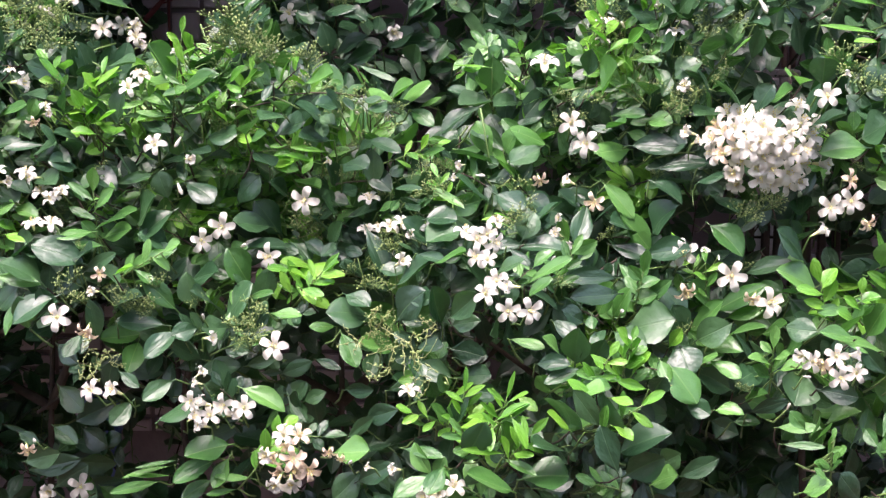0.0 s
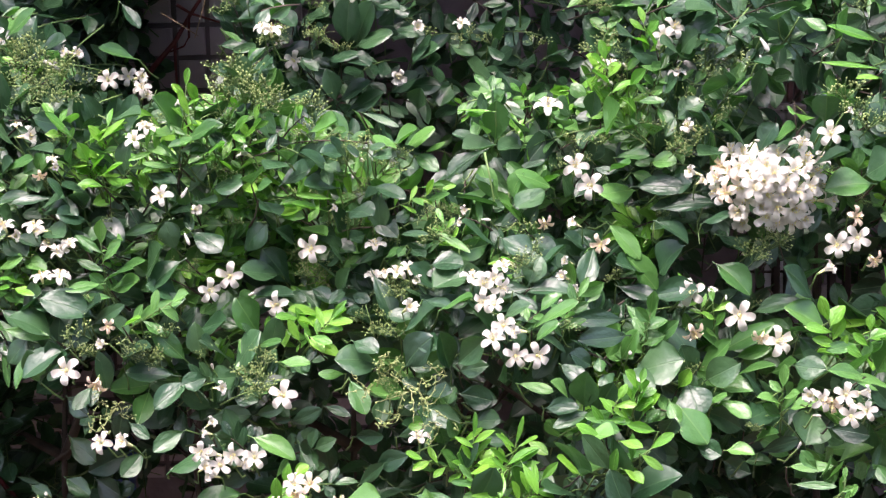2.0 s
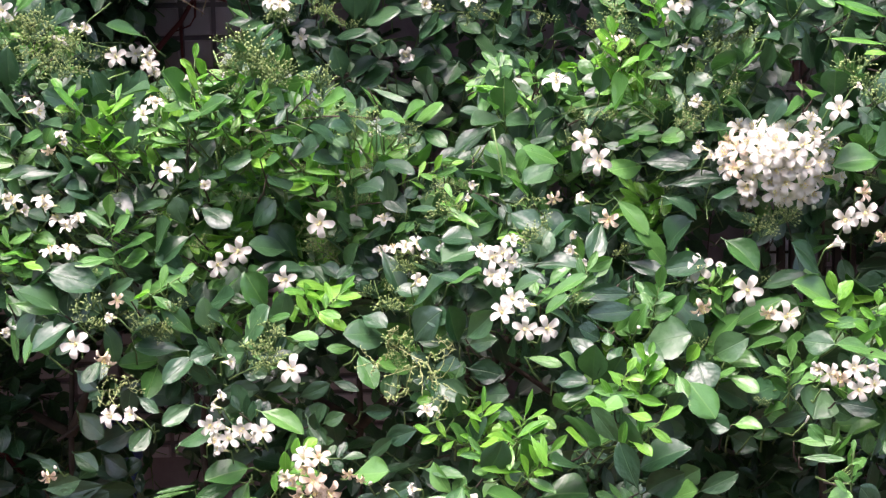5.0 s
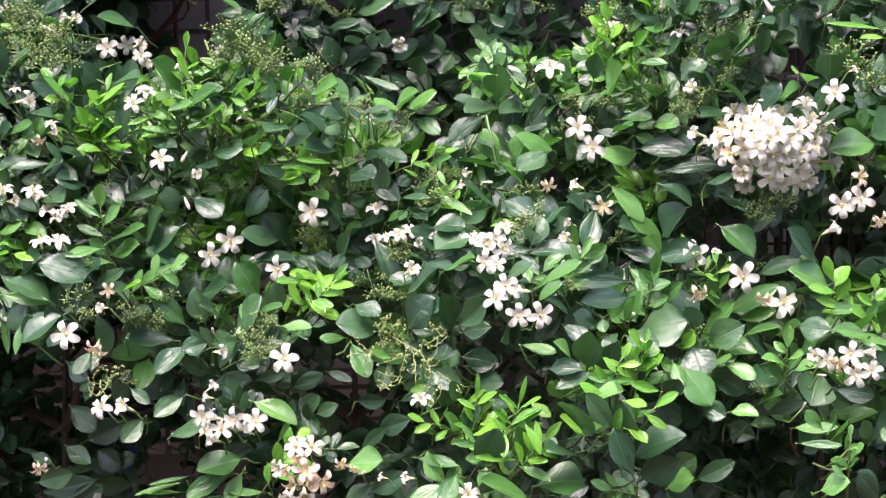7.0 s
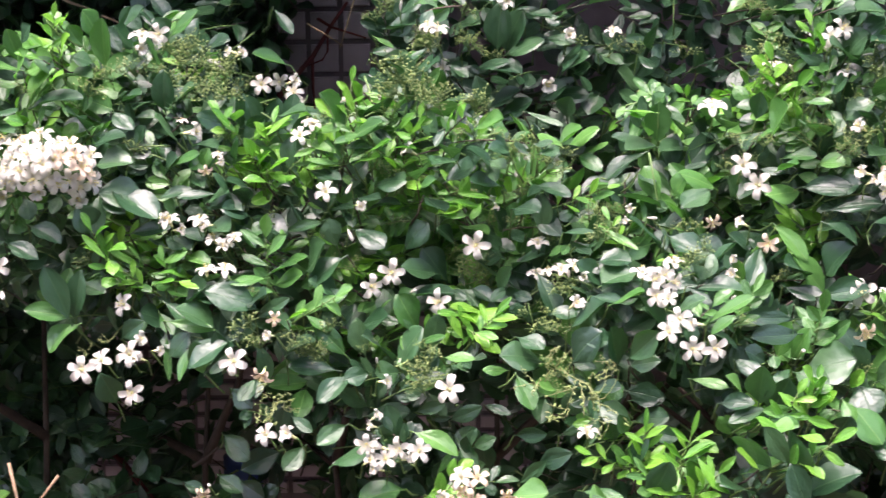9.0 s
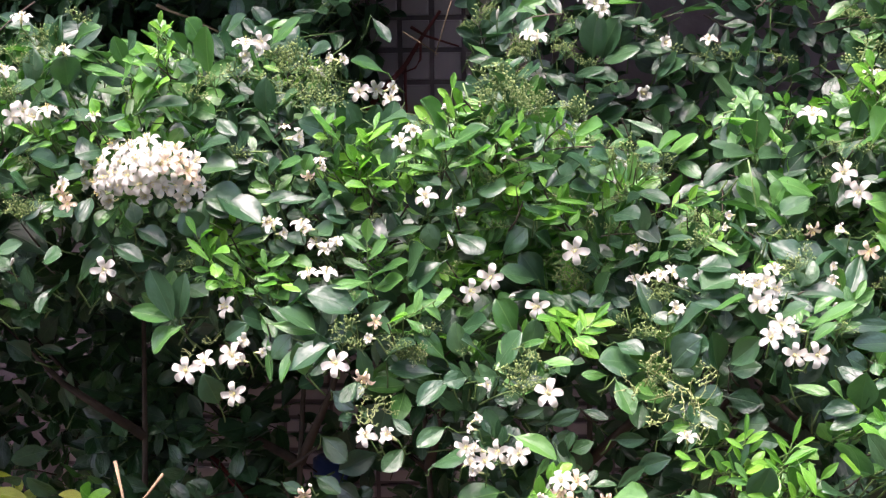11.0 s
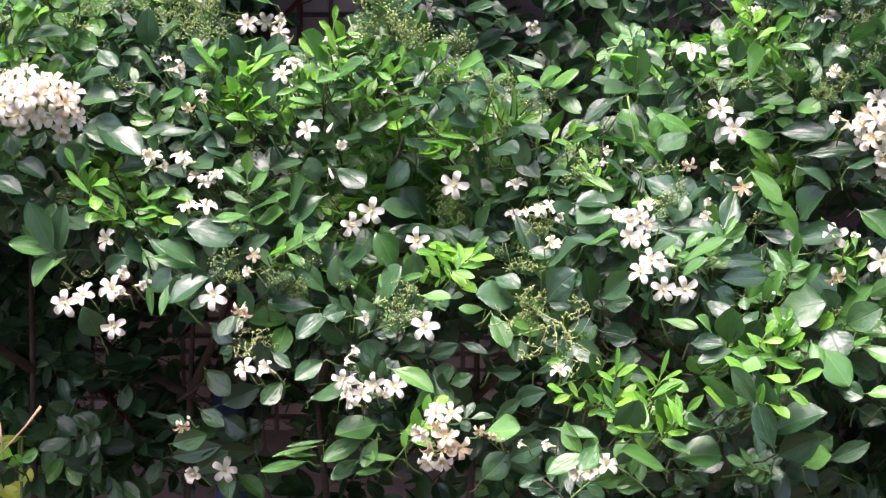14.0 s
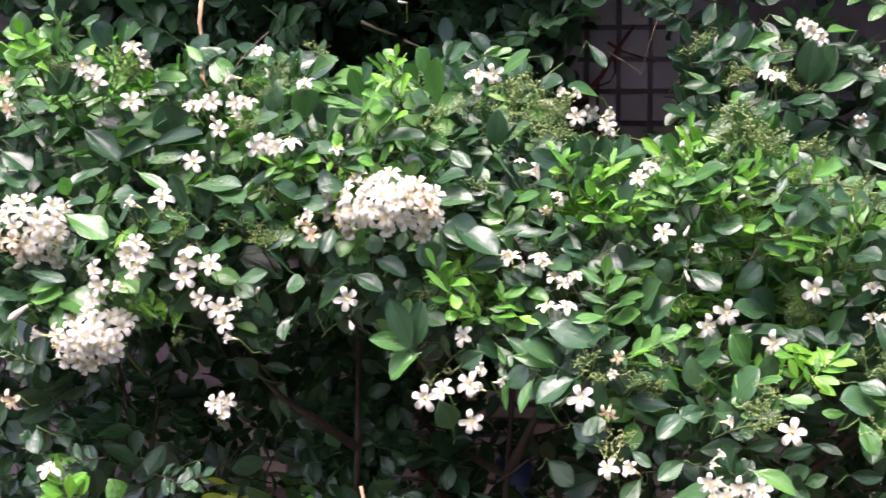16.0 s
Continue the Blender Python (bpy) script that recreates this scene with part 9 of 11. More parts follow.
branch(left, 'shoot_stem', STALK, 0.0009, (-0.389, 1.312, 1.269), (-0.395, 1.302, 1.277), (-0.404, 1.289, 1.287), (-0.412, 1.275, 1.297))
leaf(left, 'y', -0.396, 1.289, 1.281, -0.411, 1.278, 1.283, 0.0056, 35)
leaf(left, 'y', -0.399, 1.286, 1.284, -0.403, 1.285, 1.299, 0.0055, 9)
leaf(left, 'y', -0.403, 1.284, 1.287, -0.416, 1.272, 1.287, 0.0066, 13)
leaf(left, 'y', -0.406, 1.281, 1.290, -0.405, 1.282, 1.307, 0.0061, 4)
leaf(left, 'y', -0.409, 1.278, 1.293, -0.422, 1.270, 1.295, 0.0052, -18)
leaf(left, 'y', -0.412, 1.276, 1.296, -0.422, 1.271, 1.305, 0.0058, 5)
branch(left, 'shoot_stem', STALK, 0.0009, (-0.496, 1.372, 1.457), (-0.492, 1.364, 1.473), (-0.488, 1.353, 1.494), (-0.483, 1.341, 1.515))
leaf(left, 'y', -0.489, 1.351, 1.478, -0.499, 1.355, 1.488, 0.0064, -35)
leaf(left, 'y', -0.488, 1.349, 1.487, -0.476, 1.349, 1.496, 0.0066, 33)
leaf(left, 'y', -0.486, 1.346, 1.496, -0.495, 1.341, 1.506, 0.0064, 19)
leaf(left, 'y', -0.484, 1.344, 1.505, -0.474, 1.334, 1.513, 0.0052, 14)
leaf(left, 'y', -0.483, 1.341, 1.514, -0.480, 1.336, 1.526, 0.0058, 22)
branch(left, 'shoot_stem', STALK, 0.0009, (-0.824, 1.350, 1.487), (-0.826, 1.342, 1.500), (-0.828, 1.330, 1.519), (-0.831, 1.318, 1.538))
leaf(left, 'y', -0.822, 1.328, 1.505, -0.838, 1.323, 1.507, 0.0070, 28)
leaf(left, 'y', -0.823, 1.327, 1.510, -0.808, 1.318, 1.521, 0.0065, 24)
leaf(left, 'y', -0.825, 1.326, 1.514, -0.843, 1.323, 1.517, 0.0071, 28)
leaf(left, 'y', -0.826, 1.324, 1.519, -0.810, 1.317, 1.534, 0.0072, -1)
leaf(left, 'y', -0.827, 1.323, 1.524, -0.840, 1.310, 1.528, 0.0071, -14)
leaf(left, 'y', -0.828, 1.321, 1.528, -0.818, 1.316, 1.543, 0.0063, -14)
leaf(left, 'y', -0.829, 1.320, 1.533, -0.843, 1.312, 1.541, 0.0072, 24)
leaf(left, 'y', -0.831, 1.318, 1.537, -0.833, 1.309, 1.552, 0.0074, -4)
branch(left, 'shoot_stem', STALK, 0.0009, (-0.806, 1.357, 1.508), (-0.805, 1.348, 1.522), (-0.804, 1.336, 1.540), (-0.802, 1.324, 1.558))
leaf(left, 'm', -0.800, 1.335, 1.526, -0.814, 1.325, 1.535, 0.0089, 25)
leaf(left, 'm', -0.801, 1.333, 1.533, -0.792, 1.333, 1.545, 0.0087, 17)
leaf(left, 'm', -0.801, 1.331, 1.539, -0.816, 1.323, 1.544, 0.0070, -8)
leaf(left, 'm', -0.801, 1.329, 1.545, -0.784, 1.323, 1.555, 0.0072, 11)
leaf(left, 'm', -0.802, 1.326, 1.551, -0.814, 1.322, 1.557, 0.0070, 2)
leaf(left, 'm', -0.802, 1.324, 1.558, -0.806, 1.326, 1.576, 0.0071, -15)
branch(left, 'shoot_stem', STALK, 0.0009, (-0.780, 1.258, 1.091), (-0.778, 1.250, 1.104), (-0.775, 1.238, 1.122), (-0.772, 1.226, 1.141))
leaf(left, 'y', -0.773, 1.237, 1.112, -0.790, 1.231, 1.123, 0.0080, 27)
leaf(left, 'y', -0.773, 1.235, 1.117, -0.755, 1.228, 1.139, 0.0094, -10)
leaf(left, 'y', -0.773, 1.232, 1.123, -0.792, 1.221, 1.135, 0.0095, -20)
leaf(left, 'y', -0.773, 1.230, 1.129, -0.750, 1.221, 1.148, 0.0096, 12)
leaf(left, 'y', -0.773, 1.228, 1.134, -0.786, 1.218, 1.143, 0.0080, 24)
leaf(left, 'y', -0.772, 1.226, 1.140, -0.773, 1.218, 1.166, 0.0085, -23)
branch(left, 'shoot_stem', STALK, 0.0009, (-0.560, 1.318, 1.404), (-0.567, 1.309, 1.408), (-0.577, 1.294, 1.415), (-0.586, 1.280, 1.421))
leaf(left, 'y', -0.567, 1.295, 1.411, -0.580, 1.292, 1.404, 0.0052, 17)
leaf(left, 'y', -0.571, 1.292, 1.413, -0.572, 1.287, 1.424, 0.0056, 8)
leaf(left, 'y', -0.574, 1.289, 1.415, -0.587, 1.285, 1.412, 0.0043, -21)
leaf(left, 'y', -0.578, 1.286, 1.417, -0.579, 1.279, 1.431, 0.0052, -31)
leaf(left, 'y', -0.582, 1.283, 1.419, -0.589, 1.270, 1.411, 0.0043, -27)
leaf(left, 'y', -0.585, 1.281, 1.421, -0.597, 1.274, 1.427, 0.0046, 17)
# sprays of green buds and bare fruiting stalks
bud_spray(left, -0.364, 1.372, 1.477, 0.017, -138)
bud_spray(left, -0.388, 1.364, 1.458, 0.015, 120)
bud_spray(left, -0.331, 1.343, 1.447, 0.013, 174)
bud_spray(mid, -0.173, 1.307, 1.458, 0.018, 17)
bud_spray(mid, -0.159, 1.303, 1.446, 0.019, 112)
bud_spray(mid, -0.183, 1.305, 1.448, 0.014, -131)
bud_spray(mid, -0.145, 1.301, 1.436, 0.014, -73)
bud_spray(mid, -0.175, 1.292, 1.371, 0.014, 29)
bud_spray(mid, -0.089, 1.297, 1.402, 0.012, 91)
bud_spray(mid, -0.070, 1.295, 1.399, 0.014, -118)
bud_spray(mid, -0.055, 1.292, 1.390, 0.012, 120)
bud_spray(mid, -0.087, 1.297, 1.387, 0.011, -129)
bud_spray(mid, -0.117, 1.299, 1.412, 0.012, -115)
bud_spray(rear, -0.029, 1.526, 1.488, 0.014, 57)
bud_spray(mid, -0.101, 1.307, 1.329, 0.011, -133)
bud_spray(mid, -0.114, 1.301, 1.296, 0.012, -9)
bud_spray(mid, -0.131, 1.303, 1.305, 0.010, 168)
bud_spray(right, 0.060, 1.242, 1.334, 0.011, -24)
bud_spray(right, 0.066, 1.223, 1.318, 0.011, -143)
bud_spray(mid, 0.049, 1.205, 1.312, 0.010, -72)
bud_spray(mid, -0.057, 1.284, 1.326, 0.009, 124)
bud_spray(mid, -0.013, 1.265, 1.347, 0.010, -30)
bud_spray(mid, -0.152, 1.216, 1.240, 0.010, 69)
bud_spray(mid, -0.163, 1.204, 1.225, 0.012, 59)
bud_spray(mid, -0.155, 1.197, 1.212, 0.011, -81)
bud_spray(mid, -0.201, 1.237, 1.237, 0.007, -132)
bud_spray(mid, -0.298, 1.217, 1.262, 0.012, -111)
bud_spray(left, -0.300, 1.207, 1.250, 0.009, 64)
bud_spray(mid, -0.056, 1.218, 1.257, 0.012, -70)
bud_spray(mid, -0.051, 1.225, 1.265, 0.010, 90)
bud_spray(mid, -0.075, 1.243, 1.262, 0.009, -123)
bud_spray(right, 0.129, 1.336, 1.472, 0.014, -1)
bud_spray(right, 0.139, 1.335, 1.484, 0.012, -1)
bud_spray(right, 0.140, 1.299, 1.444, 0.011, -103)
bud_spray(right, 0.197, 1.258, 1.431, 0.012, 95)
bud_spray(right, 0.215, 1.267, 1.467, 0.012, -110)
bud_spray(right, 0.232, 1.260, 1.462, 0.012, 10)
bud_spray(right, 0.312, 1.215, 1.440, 0.015, -48)
bud_spray(right, 0.317, 1.200, 1.427, 0.013, -14)
bud_spray(right, 0.255, 1.211, 1.321, 0.013, 99)
bud_spray(right, 0.238, 1.213, 1.316, 0.013, 97)
bud_spray(right, 0.224, 1.238, 1.423, 0.010, -176)
bud_spray(right, 0.094, 1.261, 1.378, 0.010, 97)
bud_spray(right, 0.174, 1.272, 1.435, 0.010, -86)
bud_spray(right, 0.108, 1.261, 1.387, 0.008, 53)
bud_spray(right, 0.189, 1.184, 1.227, 0.008, -122)
bud_spray(mid, 0.001, 1.262, 1.347, 0.009, 50)
bud_spray(mid, -0.121, 1.299, 1.289, 0.012, 21)
bud_spray(rear, 0.043, 1.528, 1.481, 0.012, -21)
bud_spray(rear, 0.088, 1.546, 1.475, 0.012, 37)
bud_spray(rear, 0.021, 1.530, 1.482, 0.011, -174)
bud_spray(rear, -0.101, 1.517, 1.474, 0.011, 29)
bud_spray(mid, -0.081, 1.300, 1.332, 0.010, 42)
bud_spray(mid, -0.092, 1.299, 1.300, 0.009, -57)
bud_spray(mid, -0.116, 1.300, 1.291, 0.011, -51)
bud_spray(mid, -0.107, 1.296, 1.287, 0.008, -133)
bud_spray(mid, -0.042, 1.247, 1.291, 0.008, 126)
bud_spray(mid, -0.057, 1.283, 1.322, 0.009, 176)
bud_spray(mid, -0.050, 1.275, 1.319, 0.008, 14)
bud_spray(mid, -0.018, 1.264, 1.342, 0.009, -160)
bud_spray(mid, -0.004, 1.261, 1.345, 0.007, 161)
bud_spray(mid, -0.071, 1.294, 1.364, 0.009, -159)
bud_spray(mid, -0.081, 1.299, 1.354, 0.009, -98)
bud_spray(mid, -0.129, 1.304, 1.359, 0.008, -100)
bud_spray(mid, -0.120, 1.306, 1.354, 0.009, -84)
bud_spray(mid, -0.056, 1.240, 1.271, 0.006, -67)
bud_spray(mid, -0.102, 1.300, 1.296, 0.008, 34)
bud_spray(mid, -0.181, 1.289, 1.338, 0.007, 83)
bud_spray(mid, -0.215, 1.282, 1.301, 0.008, -117)
bud_spray(left, -0.730, 1.340, 1.506, 0.014, -15)
bud_spray(left, -0.741, 1.337, 1.490, 0.013, -6)
bud_spray(left, -0.382, 1.372, 1.483, 0.016, 4)
bud_spray(left, -0.418, 1.367, 1.467, 0.015, 53)
bud_spray(left, -0.438, 1.358, 1.462, 0.013, 27)
bud_spray(left, -0.450, 1.332, 1.448, 0.013, 128)
bud_spray(left, -0.591, 1.329, 1.500, 0.013, -120)
bud_spray(left, -0.580, 1.325, 1.490, 0.011, -40)
bud_spray(left, -0.678, 1.267, 1.366, 0.012, 106)
bud_spray(left, -0.667, 1.267, 1.361, 0.010, -152)
bud_spray(left, -0.618, 1.279, 1.365, 0.012, -87)
bud_spray(left, -0.597, 1.278, 1.350, 0.012, 21)
bud_spray(rear, -0.352, 1.542, 1.447, 0.015, -33)
bud_spray(left, -0.597, 1.303, 1.424, 0.010, 117)
bud_spray(left, -0.638, 1.295, 1.399, 0.009, -47)
bud_spray(left, -0.443, 1.278, 1.306, 0.010, -180)
bud_spray(left, -0.405, 1.303, 1.400, 0.010, 94)
bud_spray(left, -0.556, 1.339, 1.520, 0.011, 99)
bud_spray(left, -0.503, 1.306, 1.450, 0.009, 150)
bare_spray(mid, -0.049, 1.149, 1.235, 0.020, -104)
bare_spray(mid, -0.032, 1.136, 1.225, 0.021, 37)
bare_spray(mid, -0.019, 1.133, 1.212, 0.019, 167)
bare_spray(mid, -0.063, 1.151, 1.226, 0.016, 127)
bare_spray(mid, -0.041, 1.133, 1.208, 0.017, 157)
bare_spray(mid, -0.006, 1.126, 1.240, 0.014, 137)
bare_spray(mid, -0.273, 1.174, 1.202, 0.015, -97)
bare_spray(mid, -0.284, 1.173, 1.198, 0.011, -123)
bare_spray(mid, -0.011, 1.131, 1.199, 0.013, 105)
bare_spray(left, -0.435, 1.235, 1.234, 0.007, 74)
bare_spray(left, -0.418, 1.241, 1.243, 0.008, -170)
leaf(left, 'y', -0.587, 1.395, 1.053, -0.564, 1.387, 1.076, 0.014, -8)
leaf(left, 'y', -0.591, 1.437, 1.033, -0.564, 1.427, 1.048, 0.013, 16)
leaf(left, 'y', -0.593, 1.403, 1.031, -0.575, 1.393, 1.046, 0.015, 16)
leaf(left, 'y', -0.550, 1.367, 1.043, -0.568, 1.354, 1.041, 0.014, -14)
leaf(left, 'd', -0.587, 1.494, 1.034, -0.597, 1.485, 1.049, 0.012, 6)
leaf(left, 'y', -0.547, 1.399, 1.039, -0.557, 1.389, 1.050, 0.011, -10)
leaf(left, 'm', -0.537, 1.393, 1.035, -0.522, 1.384, 1.049, 0.011, -7)
leaf(left, 'y', -0.583, 1.400, 1.063, -0.590, 1.390, 1.075, 0.013, -3)
leaf(left, 'y', -0.566, 1.405, 1.043, -0.573, 1.395, 1.054, 0.012, 1)
leaf(left, 'y', -0.559, 1.417, 1.022, -0.544, 1.407, 1.034, 0.012, -14)
leaf(mid, 'd', -0.420, 1.700, 1.007, -0.408, 1.679, 0.973, 0.032, -14)
leaf(mid, 'd', -0.394, 1.697, 0.989, -0.410, 1.676, 0.952, 0.030, -20)
leaf(mid, 'd', -0.426, 1.693, 0.962, -0.397, 1.674, 0.940, 0.028, -5)
leaf(mid, 'd', -0.433, 1.698, 0.994, -0.417, 1.677, 0.960, 0.026, 18)
leaf(mid, 'd', -0.387, 1.693, 0.955, -0.404, 1.673, 0.934, 0.028, -9)
bud_spray(left, -0.340, 1.322, 1.439, 0.015, 4)
bud_spray(left, -0.333, 1.335, 1.460, 0.010, -46)
bud_spray(left, -0.331, 1.338, 1.466, 0.015, -96)
bud_spray(left, -0.345, 1.349, 1.467, 0.016, 85)
bud_spray(mid, -0.145, 1.273, 1.440, 0.011, -61)
bud_spray(mid, -0.166, 1.275, 1.443, 0.012, -5)
bud_spray(mid, -0.180, 1.277, 1.464, 0.015, -95)
bud_spray(mid, -0.151, 1.274, 1.434, 0.013, 82)
bud_spray(mid, -0.183, 1.277, 1.446, 0.015, -107)
bud_spray(mid, -0.112, 1.272, 1.437, 0.014, -40)
bud_spray(mid, -0.111, 1.272, 1.433, 0.012, 89)
bud_spray(mid, -0.078, 1.271, 1.394, 0.010, 153)
bud_spray(mid, -0.050, 1.265, 1.381, 0.013, 164)
bud_spray(mid, -0.039, 1.271, 1.394, 0.009, 109)
bud_spray(mid, -0.190, 1.281, 1.380, 0.009, 165)
bud_spray(right, 0.061, 1.168, 1.316, 0.012, -131)
bud_spray(mid, 0.056, 1.172, 1.317, 0.011, -134)
bud_spray(mid, -0.047, 1.227, 1.287, 0.011, 134)
bud_spray(mid, -0.042, 1.192, 1.259, 0.008, -13)
bud_spray(mid, -0.057, 1.206, 1.258, 0.009, 76)
bud_spray(mid, -0.152, 1.204, 1.231, 0.013, -73)
bud_spray(mid, -0.149, 1.199, 1.223, 0.012, 168)
bud_spray(mid, -0.153, 1.198, 1.214, 0.011, 21)
bud_spray(mid, -0.245, 1.226, 1.236, 0.012, -52)
bud_spray(mid, -0.239, 1.226, 1.231, 0.008, -152)
bud_spray(mid, -0.245, 1.226, 1.236, 0.011, -18)
bud_spray(mid, -0.235, 1.247, 1.252, 0.011, -20)
bud_spray(right, 0.326, 1.192, 1.417, 0.014, 65)
bud_spray(right, 0.252, 1.202, 1.330, 0.009, 159)
bud_spray(right, 0.259, 1.201, 1.327, 0.009, 50)
bud_spray(right, 0.240, 1.202, 1.312, 0.009, 65)
bud_spray(mid, -0.285, 1.202, 1.247, 0.010, -43)
bud_spray(mid, -0.258, 1.223, 1.247, 0.011, 42)
bud_spray(mid, -0.257, 1.219, 1.240, 0.009, 0)
bud_spray(right, 0.169, 1.249, 1.412, 0.008, -68)
bud_spray(right, 0.185, 1.238, 1.399, 0.009, -131)
bud_spray(right, 0.197, 1.232, 1.402, 0.010, -162)
bud_spray(right, 0.100, 1.268, 1.402, 0.008, 143)
bud_spray(right, 0.122, 1.258, 1.402, 0.010, -10)
bud_spray(mid, -0.012, 1.224, 1.332, 0.012, -154)
bud_spray(mid, -0.001, 1.218, 1.332, 0.009, -142)
bud_spray(right, 0.086, 1.121, 1.277, 0.007, 117)
bud_spray(right, 0.186, 1.240, 1.410, 0.008, 11)
bud_spray(right, 0.198, 1.233, 1.408, 0.010, -2)
bud_spray(right, 0.184, 1.238, 1.395, 0.010, 146)
bud_spray(right, 0.143, 1.304, 1.471, 0.011, 144)
bud_spray(right, 0.138, 1.295, 1.455, 0.012, -39)
bud_spray(right, 0.133, 1.308, 1.462, 0.010, 92)
bud_spray(mid, -0.049, 1.177, 1.236, 0.011, 13)
bud_spray(mid, -0.045, 1.167, 1.228, 0.010, -49)
bud_spray(left, -0.733, 1.325, 1.501, 0.009, 59)
bud_spray(left, -0.739, 1.324, 1.514, 0.013, 8)
bud_spray(left, -0.717, 1.325, 1.503, 0.009, -93)
bud_spray(left, -0.606, 1.296, 1.453, 0.010, -43)
bud_spray(left, -0.611, 1.297, 1.452, 0.010, -14)
bud_spray(left, -0.670, 1.262, 1.376, 0.011, 29)
bud_spray(left, -0.666, 1.258, 1.357, 0.009, -98)
bud_spray(left, -0.593, 1.272, 1.351, 0.010, -13)
bud_spray(left, -0.592, 1.273, 1.357, 0.010, 69)
bud_spray(left, -0.578, 1.273, 1.352, 0.012, -108)
bud_spray(left, -0.357, 1.355, 1.466, 0.009, -69)
bud_spray(left, -0.369, 1.370, 1.489, 0.012, -84)
bud_spray(left, -0.367, 1.368, 1.484, 0.010, -105)
bud_spray(left, -0.376, 1.365, 1.471, 0.010, 67)
bud_spray(left, -0.340, 1.329, 1.446, 0.011, 0)
bud_spray(left, -0.352, 1.342, 1.453, 0.012, 48)
bud_spray(left, -0.362, 1.339, 1.444, 0.011, -100)
bud_spray(left, -0.444, 1.359, 1.461, 0.009, -125)
bud_spray(left, -0.594, 1.306, 1.484, 0.009, -139)
bud_spray(left, -0.609, 1.307, 1.491, 0.008, -106)
bud_spray(left, -0.795, 1.320, 1.505, 0.010, 58)
bud_spray(left, -0.809, 1.317, 1.516, 0.009, 148)
bud_spray(left, -0.801, 1.319, 1.506, 0.008, 0)
bare_spray(mid, -0.107, 1.291, 1.281, 0.013, -114)
bare_spray(mid, -0.107, 1.300, 1.290, 0.015, 99)
bare_spray(mid, -0.112, 1.296, 1.284, 0.011, -57)
bare_spray(mid, -0.272, 1.208, 1.195, 0.012, 108)
bare_spray(mid, -0.289, 1.201, 1.208, 0.011, -63)
bare_spray(mid, -0.268, 1.209, 1.193, 0.011, -68)

bud_spray(rear, -0.215, 1.495, 1.514, 0.010, -40)
bud_spray(rear, -0.200, 1.495, 1.525, 0.013, -75)
bud_spray(rear, -0.200, 1.495, 1.523, 0.011, -168)
bud_spray(rear, -0.174, 1.495, 1.413, 0.010, 94)
bud_spray(rear, -0.174, 1.495, 1.414, 0.009, 158)
bud_spray(rear, -0.188, 1.495, 1.441, 0.009, 154)
bud_spray(rear, -0.187, 1.495, 1.441, 0.013, -125)
bud_spray(rear, -0.191, 1.495, 1.422, 0.009, 150)
bud_spray(rear, -0.196, 1.495, 1.426, 0.009, 20)
bud_spray(rear, -0.166, 1.495, 1.494, 0.013, 122)
bud_spray(rear, -0.165, 1.495, 1.489, 0.013, -94)
bud_spray(rear, -0.166, 1.495, 1.489, 0.013, -139)
bud_spray(rear, -0.161, 1.495, 1.486, 0.009, 57)
bud_spray(rear, -0.127, 1.495, 1.518, 0.011, 151)
bud_spray(rear, -0.132, 1.495, 1.494, 0.009, 179)
bud_spray(rear, -0.122, 1.495, 1.484, 0.010, 126)
bud_spray(rear, -0.124, 1.495, 1.488, 0.012, -3)

# bare stems, straw, and what shows through the gaps
branch(rear, 'branch', RED_BARK, 0.0042, (-0.363, 1.794, 1.426), (-0.340, 1.799, 1.454), (-0.316, 1.804, 1.481), (-0.297, 1.810, 1.513), (-0.276, 1.815, 1.543))
branch(rear, 'branch', RED_BARK, 0.0018, (-0.298, 1.799, 1.508), (-0.298, 1.795, 1.486), (-0.304, 1.793, 1.476), (-0.320, 1.792, 1.470))
branch(rear, 'branch', RED_BARK, 0.0024, (-0.320, 1.824, 1.479), (-0.319, 1.818, 1.447), (-0.316, 1.811, 1.407))
branch(rear, 'branch', RED_BARK, 0.0022, (-0.306, 1.771, 1.523), (-0.290, 1.769, 1.513), (-0.250, 1.767, 1.500))
branch(left, 'dry_stalk', DRY, 0.0024, (-0.680, 1.396, 1.585), (-0.682, 1.389, 1.547), (-0.676, 1.383, 1.512), (-0.677, 1.380, 1.494), (-0.670, 1.377, 1.480))
branch(left, 'dry_stalk', DRY, 0.0016, (-0.676, 1.383, 1.512), (-0.681, 1.379, 1.488), (-0.678, 1.377, 1.480))
branch(rear, 'dry_stalk', DRY, 0.0022, (-0.584, 1.694, 1.549), (-0.567, 1.693, 1.541), (-0.543, 1.691, 1.533))
branch(rear, 'dry_stalk', DRY, 0.0018, (-0.534, 1.690, 1.527), (-0.521, 1.689, 1.522), (-0.505, 1.688, 1.514))
branch(rear, 'dry_stalk', DRY, 0.001, (-0.247, 1.654, 1.551), (-0.256, 1.649, 1.521), (-0.266, 1.643, 1.487))
branch(rear, 'dry_stalk', DRY, 0.0009, (-0.301, 1.647, 1.514), (-0.280, 1.645, 1.501), (-0.262, 1.643, 1.489))
branch(left, 'dry_stalk', DRY, 0.0016, (-0.492, 1.198, 1.151), (-0.485, 1.193, 1.124), (-0.481, 1.188, 1.098))
branch(left, 'dry_stalk', DRY, 0.0014, (-0.451, 1.196, 1.141), (-0.464, 1.193, 1.124), (-0.483, 1.189, 1.104))
